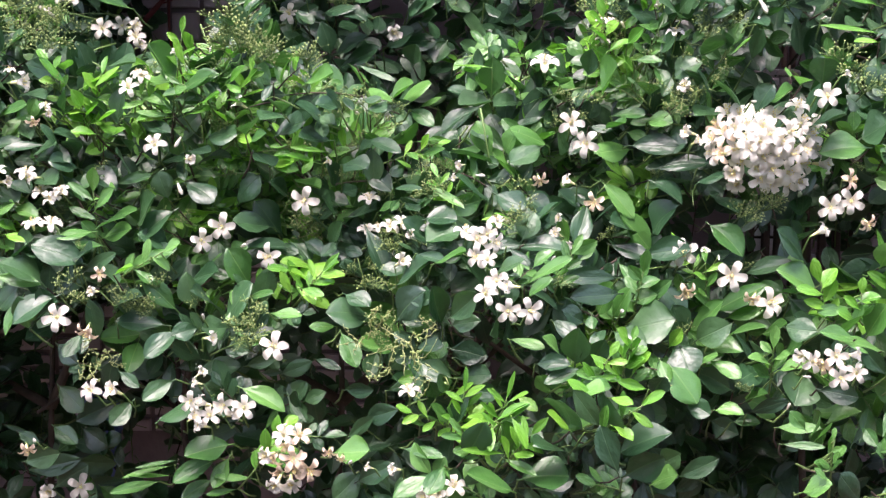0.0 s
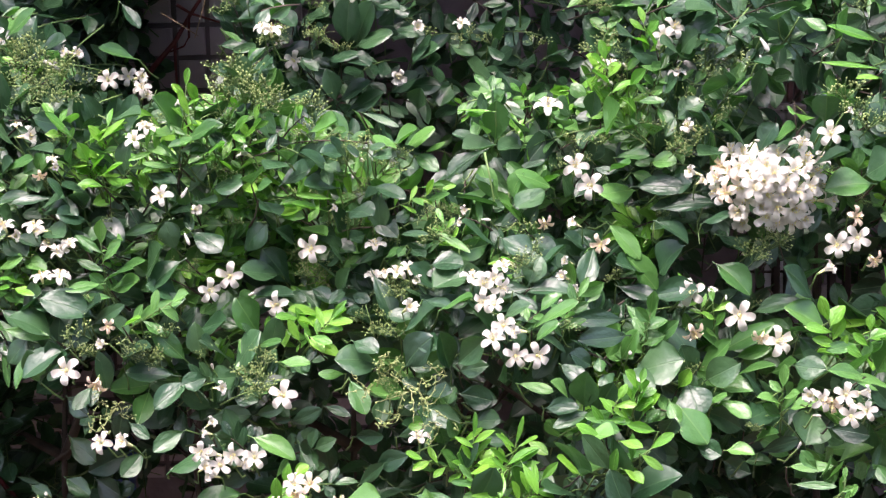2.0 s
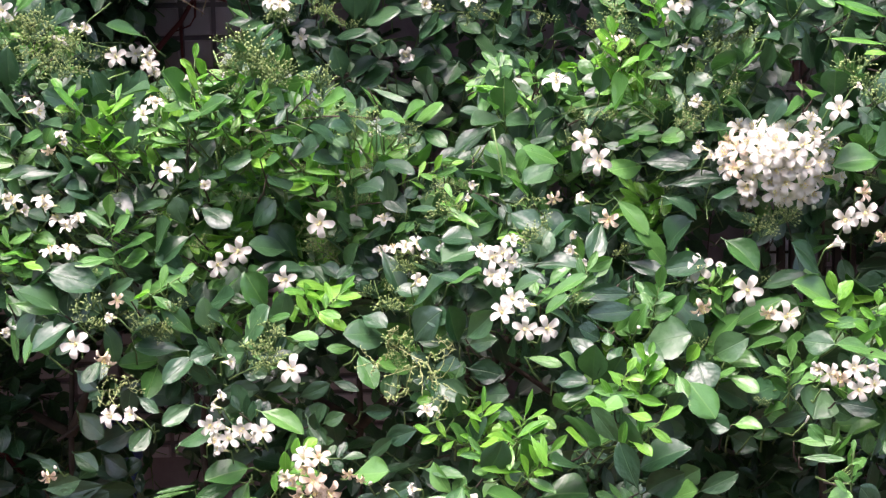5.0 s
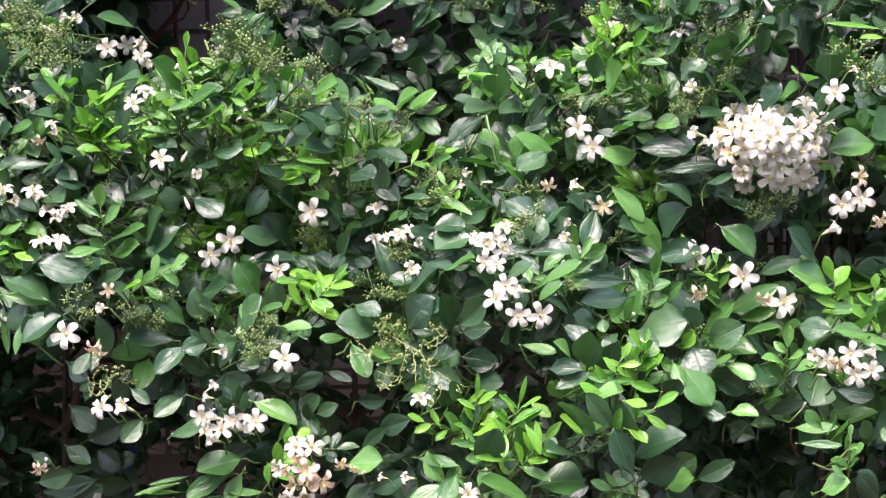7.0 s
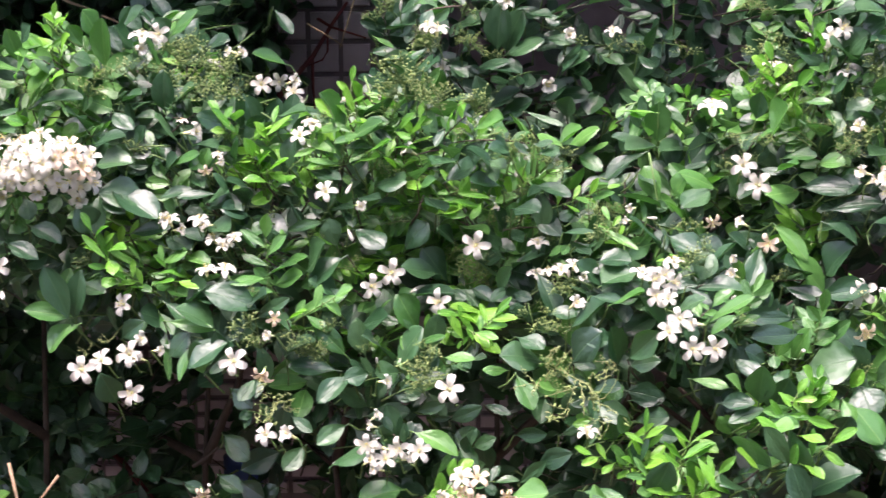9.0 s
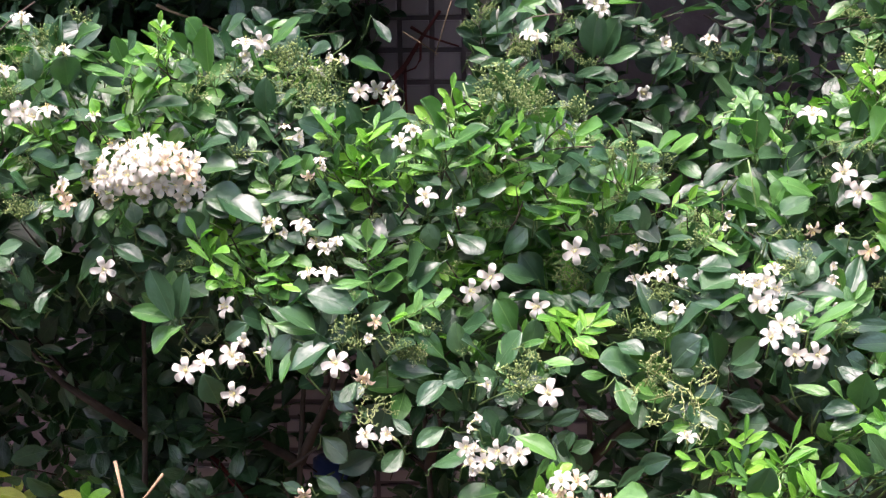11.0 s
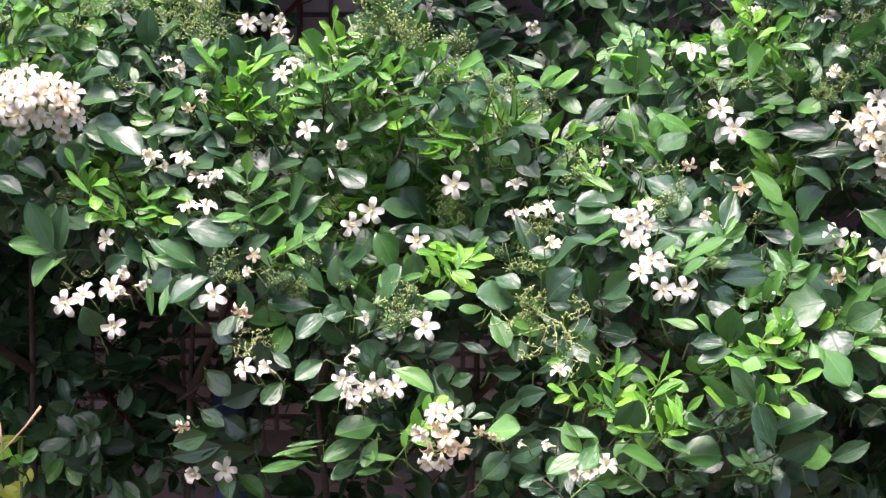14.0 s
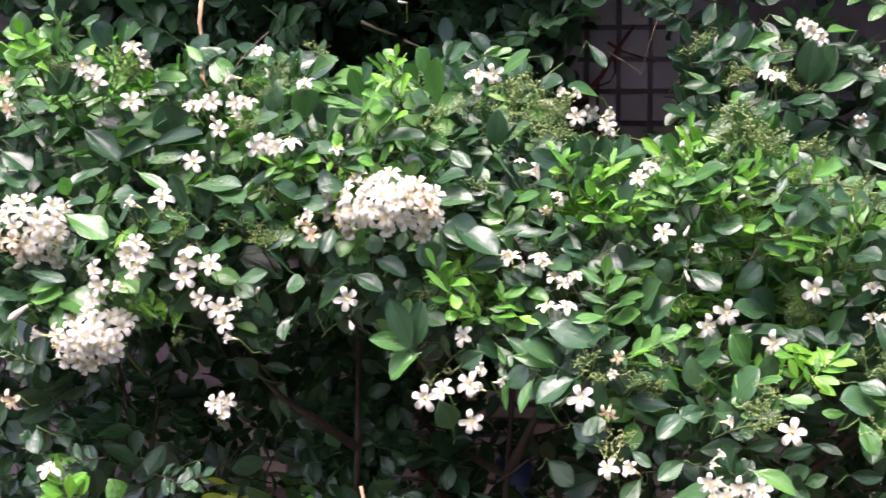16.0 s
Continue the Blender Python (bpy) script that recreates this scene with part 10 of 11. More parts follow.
branch(mid, 'branch', RED_BARK, 0.0052, (-0.516, 1.551, 1.081), (-0.494, 1.548, 1.062), (-0.472, 1.543, 1.037), (-0.435, 1.537, 1.000))
branch(mid, 'branch', BARK, 0.0022, (-0.407, 1.498, 1.069), (-0.393, 1.500, 1.078), (-0.375, 1.502, 1.093), (-0.366, 1.501, 1.086))
grille = anchor('window_grille', 0.418, 1.757, 1.101, 'dark metal grille in front of a pale shutter', 'grille')
boxed('bar', (0.351, 1.760, 1.115), (0.360, 1.770, 1.235), DARK_WOOD, grille)
boxed('bar', (0.369, 1.760, 1.114), (0.378, 1.770, 1.234), DARK_WOOD, grille)
boxed('bar', (0.383, 1.760, 1.114), (0.392, 1.770, 1.234), DARK_WOOD, grille)
boxed('bar', (0.401, 1.760, 1.114), (0.410, 1.770, 1.234), DARK_WOOD, grille)
boxed('bar', (0.417, 1.760, 1.114), (0.426, 1.770, 1.233), DARK_WOOD, grille)
boxed('bar', (0.434, 1.760, 1.113), (0.443, 1.770, 1.233), DARK_WOOD, grille)
boxed('bar', (0.451, 1.760, 1.113), (0.460, 1.770, 1.233), DARK_WOOD, grille)
boxed('bar', (0.468, 1.759, 1.113), (0.477, 1.769, 1.232), DARK_WOOD, grille)
boxed('bar', (0.485, 1.759, 1.112), (0.494, 1.769, 1.232), DARK_WOOD, grille)
boxed('rail', (0.344, 1.770, 1.200), (0.497, 1.780, 1.202), DARK_WOOD, grille)
boxed('rail', (0.343, 1.759, 1.138), (0.495, 1.769, 1.140), DARK_WOOD, grille)
boxed('shutter', (0.366, 1.801, 1.119), (0.394, 1.813, 1.225), PALE_PAINT, grille)
boxed('shutter', (0.426, 1.821, 1.114), (0.468, 1.833, 1.174), TILE, grille)
ledge = anchor('tiled_ledge', 0.373, 1.764, 1.370, 'narrow ledge of mauve tiles under dark red slats', 'ledge')
boxed('tile', (0.334, 1.748, 1.391), (0.347, 1.778, 1.397), TILE, ledge)
boxed('tile', (0.348, 1.747, 1.390), (0.361, 1.777, 1.397), TILE, ledge)
boxed('tile', (0.362, 1.747, 1.390), (0.375, 1.777, 1.397), TILE, ledge)
boxed('tile', (0.376, 1.747, 1.390), (0.389, 1.777, 1.396), TILE, ledge)
boxed('tile', (0.390, 1.747, 1.389), (0.403, 1.777, 1.396), TILE, ledge)
boxed('tile', (0.338, 1.746, 1.380), (0.351, 1.776, 1.389), TILE, ledge)
boxed('tile', (0.352, 1.746, 1.380), (0.365, 1.776, 1.389), TILE, ledge)
boxed('tile', (0.366, 1.746, 1.379), (0.379, 1.776, 1.388), TILE, ledge)
boxed('tile', (0.380, 1.746, 1.379), (0.393, 1.776, 1.388), TILE, ledge)
boxed('tile', (0.394, 1.745, 1.379), (0.407, 1.775, 1.388), TILE, ledge)
boxed('slat', (0.361, 1.779, 1.398), (0.368, 1.787, 1.429), RED_TILE, ledge)
boxed('slat', (0.370, 1.779, 1.398), (0.377, 1.787, 1.428), RED_TILE, ledge)
boxed('slat', (0.379, 1.779, 1.398), (0.386, 1.787, 1.428), RED_TILE, ledge)
boxed('slat', (0.388, 1.779, 1.397), (0.395, 1.787, 1.428), RED_TILE, ledge)
boxed('slat', (0.397, 1.779, 1.397), (0.404, 1.787, 1.428), RED_TILE, ledge)
boxed('post', (0.339, 1.749, 1.340), (0.346, 1.769, 1.379), PALE_PAINT, ledge)


# ---- inner foliage: compound leaves filling the shrubs ----
def surface(x, z):
    """How far off the face of the hedge stands at x and height z."""
    total, weight = 0.0, 0.0
    for a, b, y in SURFACE:
        w = 1 / max((a - x) ** 2 + (b - z) ** 2, 0.0004) ** 1.5
        total, weight = total + w * y, weight + w
    return total / weight


def hollow(x, z):
    return max([0.0] + [h * min(1.0, 1.8 * (1.12 - ((x - a) / rx) ** 2 - ((z - b) / rz) ** 2)) for a, b, rx, rz, h in HOLLOWS])


def open_sight(x, y, z, rear_shrub):
    """Whether a spot lies in one of the openings through which the deeper parts show."""
    if rear_shrub:
        return any(((x - a) / rx) ** 2 + ((z - c) / rz) ** 2 < 1 for a, c, rx, rz in WALL_GAPS)
    s = 1.28 / max(y, 1.0)
    u, w = -0.08 + (x + 0.08) * s, 1.48 + (z - 1.48) * s
    if y < 1.50 and any(((u - a) / rx) ** 2 + ((w - b) / rz) ** 2 < 1 for a, b, rx, rz in PITS):
        return True
    return any(h > 0.5 and ((u - a) / rx) ** 2 + ((w - b) / rz) ** 2 < 1 for a, b, rx, rz, h in HOLLOWS)


MASSES = {(ob, k): [] for ob in TWIGS for k in TONES}


def compound_leaf(owner, foot, way, size, tone, pieces, parts):
    """A rachis with alternate leaflets in one gently arched plane and a larger one at the end."""
    face = Vector((rng.gauss(0, 0.38), -0.85 + rng.gauss(0, 0.25), 0.75 + rng.gauss(0, 0.40)))
    face = face - way * face.dot(way)
    face = face.normalized() if face.length > 0.15 else Vector((0, -0.6, 0.8))
    side = way.cross(face).normalized()
    droop = Vector((0, -0.1, -0.35))
    path = [foot + way * size * s + droop * size * s * s * 0.5 for s in (0, 0.3, 0.6, 0.85)]
    spot = path[2]
    if not open_sight(spot.x, spot.y, spot.z, owner is rear):
        TWIGS[owner].tube(path, [0.0010, 0.0009, 0.0007, 0.0005], 0 if rng.random() < 0.3 else 1, 3)
    for k in range(pieces):
        s = 0.22 + 0.68 * k / max(pieces - 1, 1)
        at = foot + way * size * s + droop * size * s * s * 0.5
        turn = side * (1 if k % 2 else -1)
        out = way if k == pieces - 1 else (turn * rng.uniform(0.75, 1.1) + way * rng.uniform(0.35, 0.8)).normalized()
        out = (out + Vector((rng.uniform(-0.15, 0.15), rng.uniform(-0.18, 0.12), rng.uniform(-0.25, 0.12)))).normalized()
        length = size * rng.uniform(0.36, 0.52) * (1.12 if k == pieces - 1 else 1)
        wide = length * (rng.uniform(0.46, 0.64) if tone != "y" else rng.uniform(0.32, 0.46))
        tip = at + out * length
        if owner is not rear:
            near = surface(at.x, at.z) + 0.030
            tip.y += max(near - at.y, 0)
            at.y = max(at.y, near)
            tip.y = max(tip.y, near)
        if open_sight((at.x + tip.x) / 2, (at.y + tip.y) / 2, (at.z + tip.z) / 2, owner is rear):
            continue
        m = leaf_pose(at, tip, wide, rng.gauss(0, 17), 0.95, False, face)
        if parts and COUNT[owner] < 300:
            under(new("leaf", LEAF_MESHES[tone][rng.randrange(len(TEMPLATES))]), owner, m)
            COUNT[owner] += 1
        else:
            MASSES[owner, tone].append((rng.randrange(len(TEMPLATES)), np.array(m)))


def owner_at(x):
    return left if x < -0.30 else mid if x < 0.06 else right


def tone_at(x, z):
    near = min([9.0] + [((x - a) / rx) ** 2 + ((z - b) / rz) ** 2 for a, b, rx, rz in LIME])
    if near < 1 and rng.random() < 0.7:
        return "y" if rng.random() < 0.7 else "m"
    # fewer fresh leaves low down, more high up: light falloff put into colour
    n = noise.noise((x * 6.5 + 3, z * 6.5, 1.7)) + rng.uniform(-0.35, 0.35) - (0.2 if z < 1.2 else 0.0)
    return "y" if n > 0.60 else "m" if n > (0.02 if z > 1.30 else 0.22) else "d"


def fill(count, x0, x1, z0, z1, near, far, parts, dark=False):
    for _ in range(count):
        x, z = rng.uniform(x0, x1), rng.uniform(z0, z1)
        top = 1.53 + 0.05 * noise.noise((x * 5, 0, 3)) + (0.05 if x > 0.1 else 0.0)
        if z > top:
            continue
        if not dark and z < 1.21 and rng.random() < (0.75 if x < -0.25 else 0.4):
            continue
        if dark and x < -0.26 and z < 1.09 and rng.random() < 0.45:
            continue
        gap = hollow(x, z)
        y = surface(x, z) + rng.uniform(near, far) + max(0.09 * noise.noise((x * 7, z * 7, 5)), -0.01) + max(1.27 - z, 0) * 0.9
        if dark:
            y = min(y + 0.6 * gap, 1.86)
        elif gap > 0.02:
            if gap > 0.30 or rng.random() < min(gap * 7, 0.93):
                continue
            y += gap
        way = Vector((rng.uniform(-0.9, 0.9), rng.uniform(-0.9, 0.1), rng.uniform(-0.5, 0.9))).normalized()
        # deep leaves take only the darkest tone, which colours in part of the shade
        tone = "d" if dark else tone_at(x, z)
        size = rng.uniform(0.048, 0.075) if tone == "y" else rng.uniform(0.052, 0.085)
        compound_leaf(owner_at(x), Vector((x, y, z)) - way * size * 0.5, way, size, tone, rng.choice((4, 5, 5, 6, 7)), parts)


def fill_small(count, x0, x1, z0, z1):
    """Short sprigs of small leaflets between the larger leaves."""
    for _ in range(count):
        x, z = rng.uniform(x0, x1), rng.uniform(z0, z1)
        if hollow(x, z) > 0.02 or noise.noise((x * 8, z * 8, 9)) < -0.15:
            continue
        way = Vector((rng.uniform(-0.9, 0.9), rng.uniform(-0.7, 0.2), rng.uniform(-0.1, 1.0))).normalized()
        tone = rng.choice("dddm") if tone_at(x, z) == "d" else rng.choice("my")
        size = rng.uniform(0.034, 0.050)
        foot = Vector((x, surface(x, z) + rng.uniform(0.02, 0.06), z))
        compound_leaf(owner_at(x), foot - way * size * 0.5, way, size, tone, rng.choice((6, 7, 8)), False)


def fill_buds(count, x0, x1, z0, z1):
    for _ in range(count):
        x, z = rng.uniform(x0, x1), rng.uniform(z0, z1)
        if hollow(x, z) < 0.02 and noise.noise((x * 6, z * 6, 14)) > -0.1:
            bud_spray(owner_at(x), x, surface(x, z) + rng.uniform(0.0, 0.02), z, rng.uniform(0.006, 0.010), rng.uniform(-180, 180))


def fill_rear(count, x0, x1, z0, z1, y0, y1, parts):
    for _ in range(count):
        x, z = rng.uniform(x0, x1), rng.uniform(z0, z1)
        if any(((x - a) / rx) ** 2 + ((z - c) / rz) ** 2 < 1 for a, c, rx, rz in WALL_GAPS):
            continue
        way = Vector((rng.uniform(-0.9, 0.9), rng.uniform(-0.9, 0.1), rng.uniform(-0.4, 0.9))).normalized()
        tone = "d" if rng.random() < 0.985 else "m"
        size = rng.uniform(0.050, 0.080)
        compound_leaf(rear, Vector((x, rng.uniform(y0, y1), z)) - way * size * 0.5, way, size, tone, rng.choice((4, 5, 6)), parts)


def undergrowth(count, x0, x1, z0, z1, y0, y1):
    """Leaves inside the foot of the hedge, all in the darkest tone to deepen the shade."""
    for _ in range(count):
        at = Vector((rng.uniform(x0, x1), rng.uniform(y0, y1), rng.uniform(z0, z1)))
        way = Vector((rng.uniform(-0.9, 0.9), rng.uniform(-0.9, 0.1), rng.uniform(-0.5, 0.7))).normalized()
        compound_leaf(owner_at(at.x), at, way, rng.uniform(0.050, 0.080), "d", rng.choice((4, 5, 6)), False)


HOLLOWS = []


def dip(x, z, rx, rz, depth):
    HOLLOWS.append((x, z, rx, rz, depth))


dip(-0.22, 1.48, 0.050, 0.048, 0.90)
dip(-0.28, 1.46, 0.038, 0.029, 0.90)
dip(-0.00, 1.41, 0.031, 0.024, 0.30)
dip(-0.37, 1.17, 0.056, 0.066, 0.30)
dip(0.21, 1.15, 0.044, 0.026, 0.42)
dip(0.32, 1.46, 0.042, 0.026, 0.25)
dip(0.18, 1.15, 0.025, 0.021, 0.20)
dip(0.28, 1.42, 0.026, 0.024, 0.90)
dip(0.27, 1.27, 0.019, 0.029, 0.90)
dip(0.31, 1.28, 0.031, 0.022, 0.30)
dip(0.21, 1.31, 0.025, 0.016, 0.20)
dip(0.05, 1.22, 0.025, 0.023, 0.26)
dip(-0.54, 1.19, 0.175, 0.061, 0.30)
dip(-0.74, 1.21, 0.070, 0.033, 0.20)
dip(-0.48, 1.54, 0.171, 0.026, 0.90)
dip(-0.67, 1.53, 0.033, 0.033, 0.90)
dip(-0.28, 1.50, 0.048, 0.057, 0.90)
dip(-0.44, 1.13, 0.135, 0.065, 0.30)
dip(-0.48, 1.34, 0.033, 0.016, 0.25)
dip(-0.06, 1.48, 0.090, 0.067, 0.90)
dip(0.07, 1.48, 0.052, 0.043, 0.90)
dip(-0.72, 1.18, 0.122, 0.052, 0.28)
dip(-0.07, 1.15, 0.048, 0.022, 0.22)
dip(-0.02, 1.41, 0.050, 0.024, 0.32)
dip(-0.03, 1.38, 0.021, 0.026, 0.25)
dip(0.18, 1.17, 0.032, 0.025, 0.28)
dip(-0.42, 1.17, 0.016, 0.023, 0.90)
dip(-0.43, 1.13, 0.023, 0.014, 0.90)
dip(-0.34, 1.13, 0.016, 0.008, 0.90)
dip(-0.40, 1.23, 0.017, 0.016, 0.90)
dip(-0.34, 1.15, 0.016, 0.007, 0.90)
dip(-0.33, 1.19, 0.017, 0.014, 0.90)
dip(-0.33, 1.13, 0.015, 0.016, 0.90)
dip(-0.31, 1.19, 0.016, 0.016, 0.90)
dip(-0.27, 1.10, 0.014, 0.019, 0.90)
dip(-0.103, 1.187, 0.075, 0.034, 0.05)
dip(-0.057, 1.140, 0.045, 0.030, 0.05)
PITS = []


def pit(x, z, rx, rz):
    PITS.append((x, z, rx, rz))


pit(0.251, 1.091, 0.057, 0.039)
pit(0.223, 1.295, 0.033, 0.025)
pit(0.345, 1.301, 0.039, 0.041)
pit(-0.358, 1.155, 0.042, 0.047)
pit(-0.273, 1.137, 0.054, 0.040)
pit(-0.016, 1.461, 0.028, 0.029)
pit(-0.018, 1.418, 0.025, 0.017)
pit(-0.047, 1.349, 0.019, 0.021)
pit(-0.072, 1.152, 0.034, 0.040)
pit(0.047, 1.170, 0.040, 0.032)
pit(0.183, 1.284, 0.019, 0.015)
pit(-0.530, 1.194, 0.091, 0.076)
pit(-0.654, 1.239, 0.065, 0.043)
pit(-0.474, 1.331, 0.031, 0.015)
pit(-0.557, 1.304, 0.032, 0.041)
pit(-0.543, 1.083, 0.038, 0.041)
pit(-0.622, 1.145, 0.025, 0.034)
pit(0.339, 1.082, 0.060, 0.034)
pit(-0.340, 1.138, 0.022, 0.020)
pit(-0.187, 1.526, 0.036, 0.044)
pit(-0.247, 1.550, 0.030, 0.026)
WALL_GAPS = [(-0.288, 1.485, 0.062, 0.085), (-0.47, 1.12, 0.037, 0.037), (-0.52, 1.04, 0.043, 0.028), (-0.41, 1.11, 0.028, 0.037), (0.35, 1.21, 0.037, 0.037), (0.36, 1.40, 0.037, 0.028), (-0.49, 1.10, 0.020, 0.029), (-0.50, 1.06, 0.029, 0.018), (-0.40, 1.06, 0.020, 0.011), (-0.47, 1.17, 0.021, 0.020), (-0.40, 1.08, 0.020, 0.009), (-0.38, 1.13, 0.021, 0.018), (-0.38, 1.06, 0.019, 0.020), (-0.36, 1.13, 0.020, 0.020), (-0.31, 1.02, 0.018, 0.023)]
LIME = [
    (-0.23, 1.40, 0.057, 0.043), (-0.30, 1.38, 0.038, 0.024), (-0.17, 1.41, 0.028, 0.028), (-0.28, 1.30, 0.042, 0.028), (-0.12, 1.26, 0.037, 0.021),
    (0.15, 1.43, 0.044, 0.049), (0.03, 1.17, 0.051, 0.030), (0.13, 1.22, 0.046, 0.025), (0.29, 1.25, 0.039, 0.024), (0.25, 1.21, 0.035, 0.022),
    (-0.38, 1.28, 0.019, 0.029), (-0.51, 1.47, 0.043, 0.029), (-0.42, 1.31, 0.028, 0.024), (-0.82, 1.52, 0.034, 0.024), (-0.77, 1.13, 0.028, 0.012),
    (-0.18, 1.11, 0.036, 0.014), (0.09, 1.28, 0.021, 0.017),
]
fill_small(640, -0.85, 0.50, 1.10, 1.54)
fill_buds(110, -0.80, 0.48, 1.18, 1.52)
fill(360, -0.85, 0.50, 1.02, 1.56, 0.025, 0.06, True)
fill(1150, -0.95, 0.60, 0.95, 1.58, 0.04, 0.13, False)
fill(520, -1.3, 0.95, 0.45, 1.56, 0.12, 0.26, False)
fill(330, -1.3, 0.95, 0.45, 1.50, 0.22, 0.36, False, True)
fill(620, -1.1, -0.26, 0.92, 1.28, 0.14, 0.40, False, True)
# hidden leaves behind the face, added to keep light off the lower hedge
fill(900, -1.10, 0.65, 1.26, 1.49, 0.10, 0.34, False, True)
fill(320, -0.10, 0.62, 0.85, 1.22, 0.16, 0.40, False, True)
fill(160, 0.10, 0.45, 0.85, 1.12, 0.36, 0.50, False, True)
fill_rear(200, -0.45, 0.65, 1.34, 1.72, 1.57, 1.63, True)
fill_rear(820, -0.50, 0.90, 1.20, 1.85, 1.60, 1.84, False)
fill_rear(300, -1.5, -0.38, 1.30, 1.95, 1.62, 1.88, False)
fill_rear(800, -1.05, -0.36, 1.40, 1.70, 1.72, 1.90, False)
# leaves above the view, added to cast shade on the rear shrub
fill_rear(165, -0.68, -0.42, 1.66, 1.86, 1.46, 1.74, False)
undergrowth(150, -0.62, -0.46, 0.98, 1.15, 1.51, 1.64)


def joined(owner, tone, items):
    if not items:
        return
    v, f, uv, base = [], [], [], 0
    for k, m in items:
        rows, faces, marks = TEMPLATES[k]
        v.append(rows @ m[:3, :3].T + m[:3, 3])
        f += [tuple(base + i for i in q) for q in faces]
        uv.append(marks)
        base += len(rows)
    me = mesh_of("foliage", np.concatenate(v), f, [MASS[tone]], None, np.concatenate(uv))
    ob = under(new("foliage", me), owner, Matrix.Identity(4))
    tagged(ob, {"d": "dense dark green foliage", "m": "fresh green foliage", "y": "lime green young foliage"}[tone], kind="stuff")


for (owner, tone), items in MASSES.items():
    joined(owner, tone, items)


def stems(owner, feet, heads):
    """Woody stems from the soil up into the crown, and their forks."""
    r = random.Random(int(feet[0][0] * 100) + 300)
    for (x, y), (hx, hy, hz) in zip(feet, heads):
        b = Build()
        a, e = Vector((x, y, -0.02)), Vector((hx, hy, hz))
        path = [a.lerp(e, s) + Vector((r.uniform(-0.02, 0.02), r.uniform(-0.02, 0.02), 0)) * (s * (1 - s) * 4) for s in (0, 0.2, 0.4, 0.6, 0.8, 1)]
        b.tube(path, [0.010, 0.008, 0.0065, 0.005, 0.003, 0.0012], 0, 7)
        for s in (2, 3, 3, 4, 4):
            q = path[s] + Vector((r.uniform(-0.2, 0.2), r.uniform(-0.06, 0.08), r.uniform(0.08, 0.2)))
            b.tube([path[s], path[s].lerp(q, 0.5) + Vector((0, 0, -0.015)), q], [0.006, 0.0035, 0.0012], 0, 6)
        under(new("stem", b.mesh("stem", [BARK])), owner, Matrix.Identity(4))


stems(left, [(-0.70, 1.56), (-0.60, 1.52), (-0.52, 1.58)], [(-0.85, 1.52, 1.32), (-0.55, 1.50, 1.38), (-0.38, 1.52, 1.34)])
stems(mid, [(-0.20, 1.54), (-0.12, 1.50), (-0.05, 1.54)], [(-0.28, 1.50, 1.34), (-0.10, 1.48, 1.36), (0.03, 1.50, 1.36)])
stems(right, [(0.28, 1.48), (0.36, 1.44), (0.44, 1.48)], [(0.16, 1.46, 1.36), (0.34, 1.42, 1.40), (0.55, 1.46, 1.36)])
stems(rear, [(0.02, 1.78), (0.16, 1.76)], [(-0.10, 1.74, 1.55), (0.25, 1.74, 1.56)])
for owner, b in TWIGS.items():
    ob = under(new("twig", b.mesh("twig", [BARK, STALK])), owner, Matrix.Identity(4))
    tagged(ob, "thin green and brown twig growth", kind="stuff")


# ---- a low yellow-leaved shrub behind the open foot of the hedge ----
# yellow-green leaf colours, set extra pale to stand in for sunlight
YELLOW = leaf_material("leaf_yellow_sunlit", [(0.0, (0.30, 0.38, 0.06)), (0.5, (0.46, 0.50, 0.09)), (1.0, (0.60, 0.60, 0.16))], (0.66, 0.66, 0.30), 0.42, 0.35, False)
YELLOW_MESHES = [mesh_of("leaf_yellow_sunlit", t[0], t[1], [YELLOW], None, t[2]) for t in FINE[:6]]


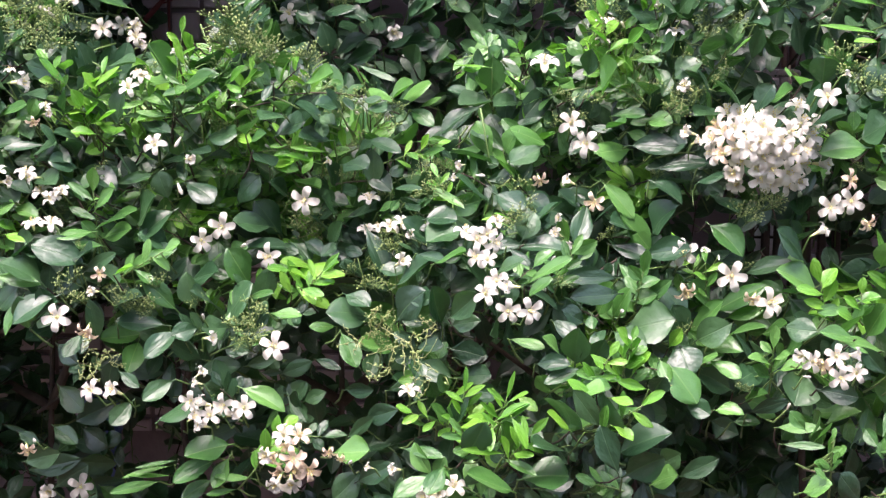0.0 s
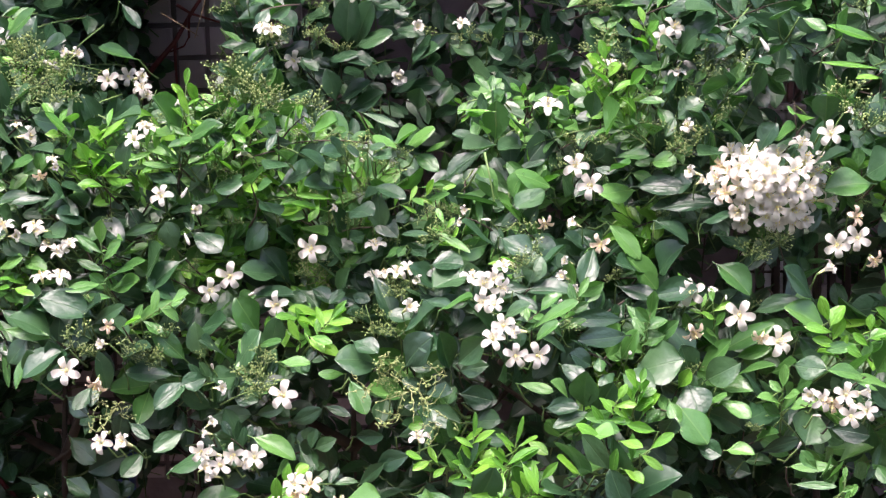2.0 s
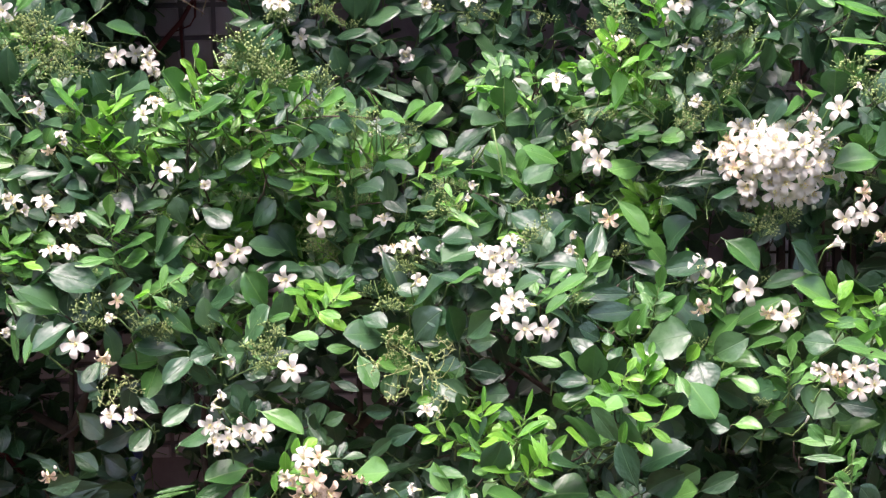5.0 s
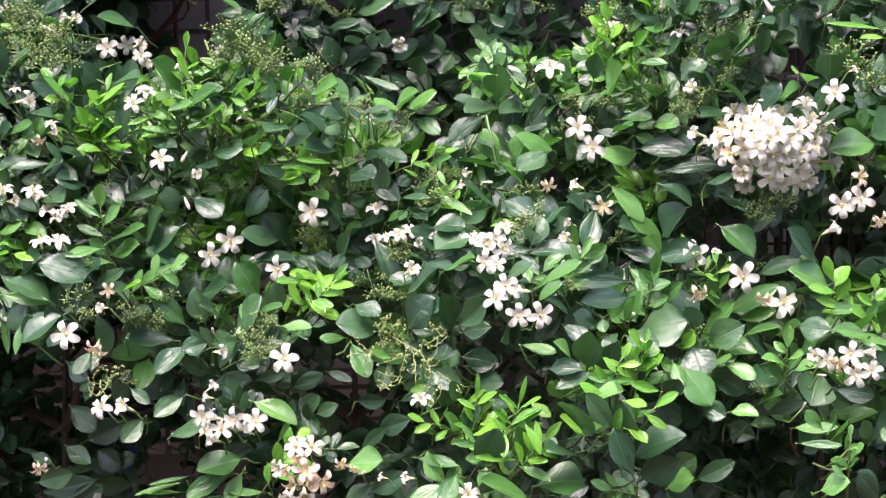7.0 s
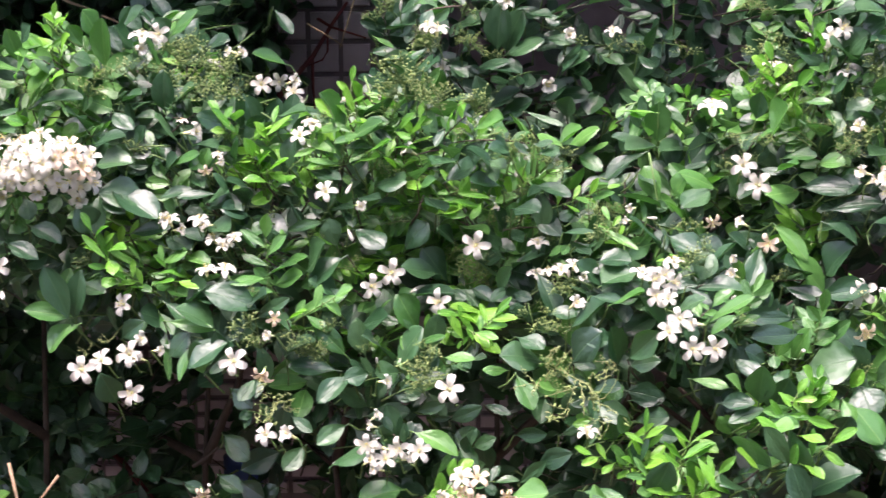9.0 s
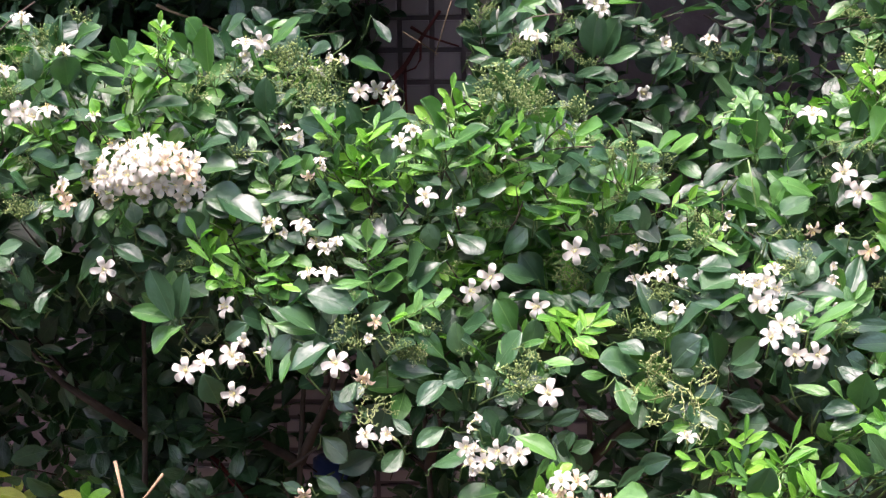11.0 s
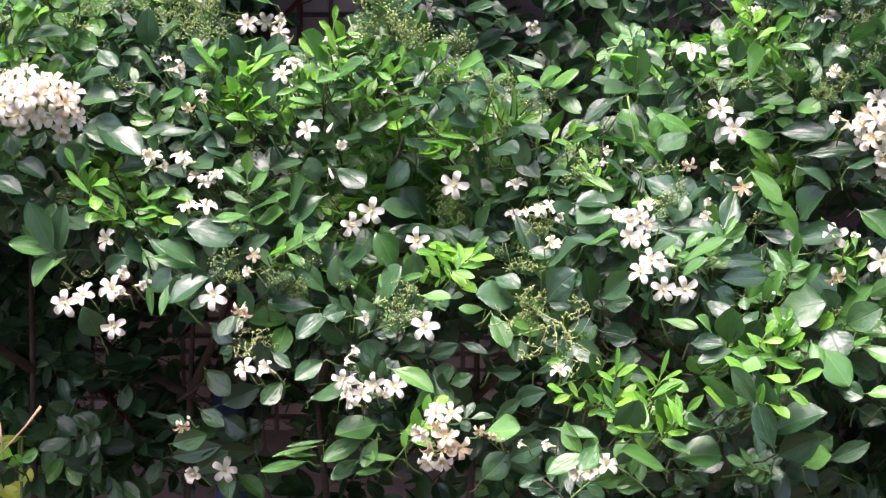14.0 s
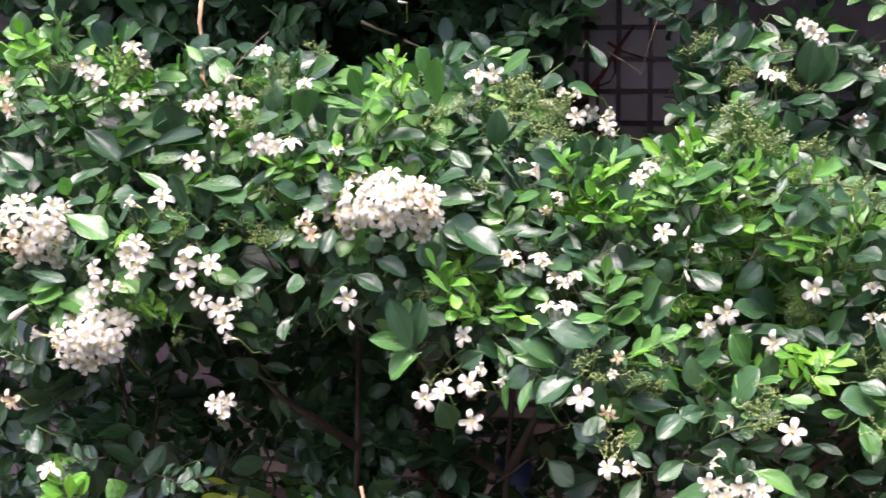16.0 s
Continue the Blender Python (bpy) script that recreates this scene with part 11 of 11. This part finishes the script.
def yellow_shrub(x0, x1, y, top):
    ob = new("yellow_shrub")
    ob.location = ((x0 + x1) / 2, y + 0.05, 0)
    tagged(ob, "low shrub with yellow-green leaves, paled to look sunlit, behind the hedge's foot", "shrub")
    r = random.Random(17)
    for k in range(9):
        b = Build()
        foot = Vector((ob.location.x + r.uniform(-0.08, 0.08), y + r.uniform(0.0, 0.08), -0.02))
        head = Vector((x0 + (x1 - x0) * (k + r.random()) / 9, y + r.uniform(-0.03, 0.05), top - r.uniform(0.0, 0.05)))
        mid_ = foot.lerp(head, 0.55) + Vector((0, 0, 0.05))
        b.tube([foot, mid_, head], [0.006, 0.004, 0.0015], 0, 6)
        under(new("stem", b.mesh("stem", [STALK])), ob, Matrix.Identity(4))
        for n in range(13):
            at = mid_.lerp(head, 0.35 + 0.65 * n / 12)
            turn = n * 2.4 + r.uniform(-0.3, 0.3)
            tip = at + Vector((math.cos(turn), math.sin(turn) - 0.35, r.uniform(-0.15, 0.65))).normalized() * r.uniform(0.022, 0.038)
            face = Vector((r.gauss(0, 0.3), -0.7, 0.9))
            under(new("leaf", YELLOW_MESHES[r.randrange(6)]), ob, leaf_pose(at, tip, (tip - at).length * r.uniform(0.45, 0.6), r.gauss(0, 15), 0.95, False, face))
    return ob


yellow_shrub(-0.74, -0.54, 1.46, 1.06)


# ---- a blue water pipe behind the shrubs ----
pipe = (-0.427, 1.880, 0.988)
b = Build()
b.tube([(0, 0, -0.02), (0, 0, 0.5), (0, 0, pipe[2] - 0.012), (0, 0, pipe[2])], [0.021, 0.021, 0.021, 0.019], 0, 18)
b.tube([(0, 0, pipe[2] - 0.05), (0, 0, pipe[2] - 0.004)], [0.0245, 0.0245], 0, 18)
ob = new("water_pipe", b.mesh("water_pipe", [BLUE_PLASTIC]))
ob.location = (pipe[0], pipe[1], 0)
tagged(ob, "upright blue plastic water pipe with a collar", "pipe")


# ---- tiles on the wall ----
def tile_mesh(w, h):
    b = Build()
    e, d = 0.0012, 0.006
    front = [(e, -d, e), (w - e, -d, e), (w - e, -d, h - e), (e, -d, h - e)]
    back = [(0, 0, 0), (w, 0, 0), (w, 0, h), (0, 0, h)]
    b.v, b.f = front + back, [(0, 1, 2, 3)] + [(4 + k, 4 + (k + 1) % 4, (k + 1) % 4, k) for k in range(4)]
    b.m = [0] * 5
    return b.mesh("tile", [TILE], False)


def tiles(x0, x1, z0, z1, w, h, joint, thick):
    me = tile_mesh(w, h)
    nx, nz = int((x1 - x0) / (w + joint)), int((z1 - z0) / (h + thick))
    for i in range(nx):
        for j in range(nz):
            ob = new("tile", me)
            ob.parent = wall
            ob.location = (x0 + i * (w + joint) + rng.uniform(-0.0006, 0.0006), 1.935, z0 + j * (h + thick))
            ob.rotation_euler = (rng.uniform(-0.012, 0.012), rng.uniform(-0.006, 0.006), rng.uniform(-0.012, 0.012))


tiles(-0.66, -0.16, 1.30, 1.62, 0.0345, 0.0345, 0.0060, 0.0060)
tiles(-0.80, 0.00, 0.92, 1.29, 0.0560, 0.0165, 0.0050, 0.0050)
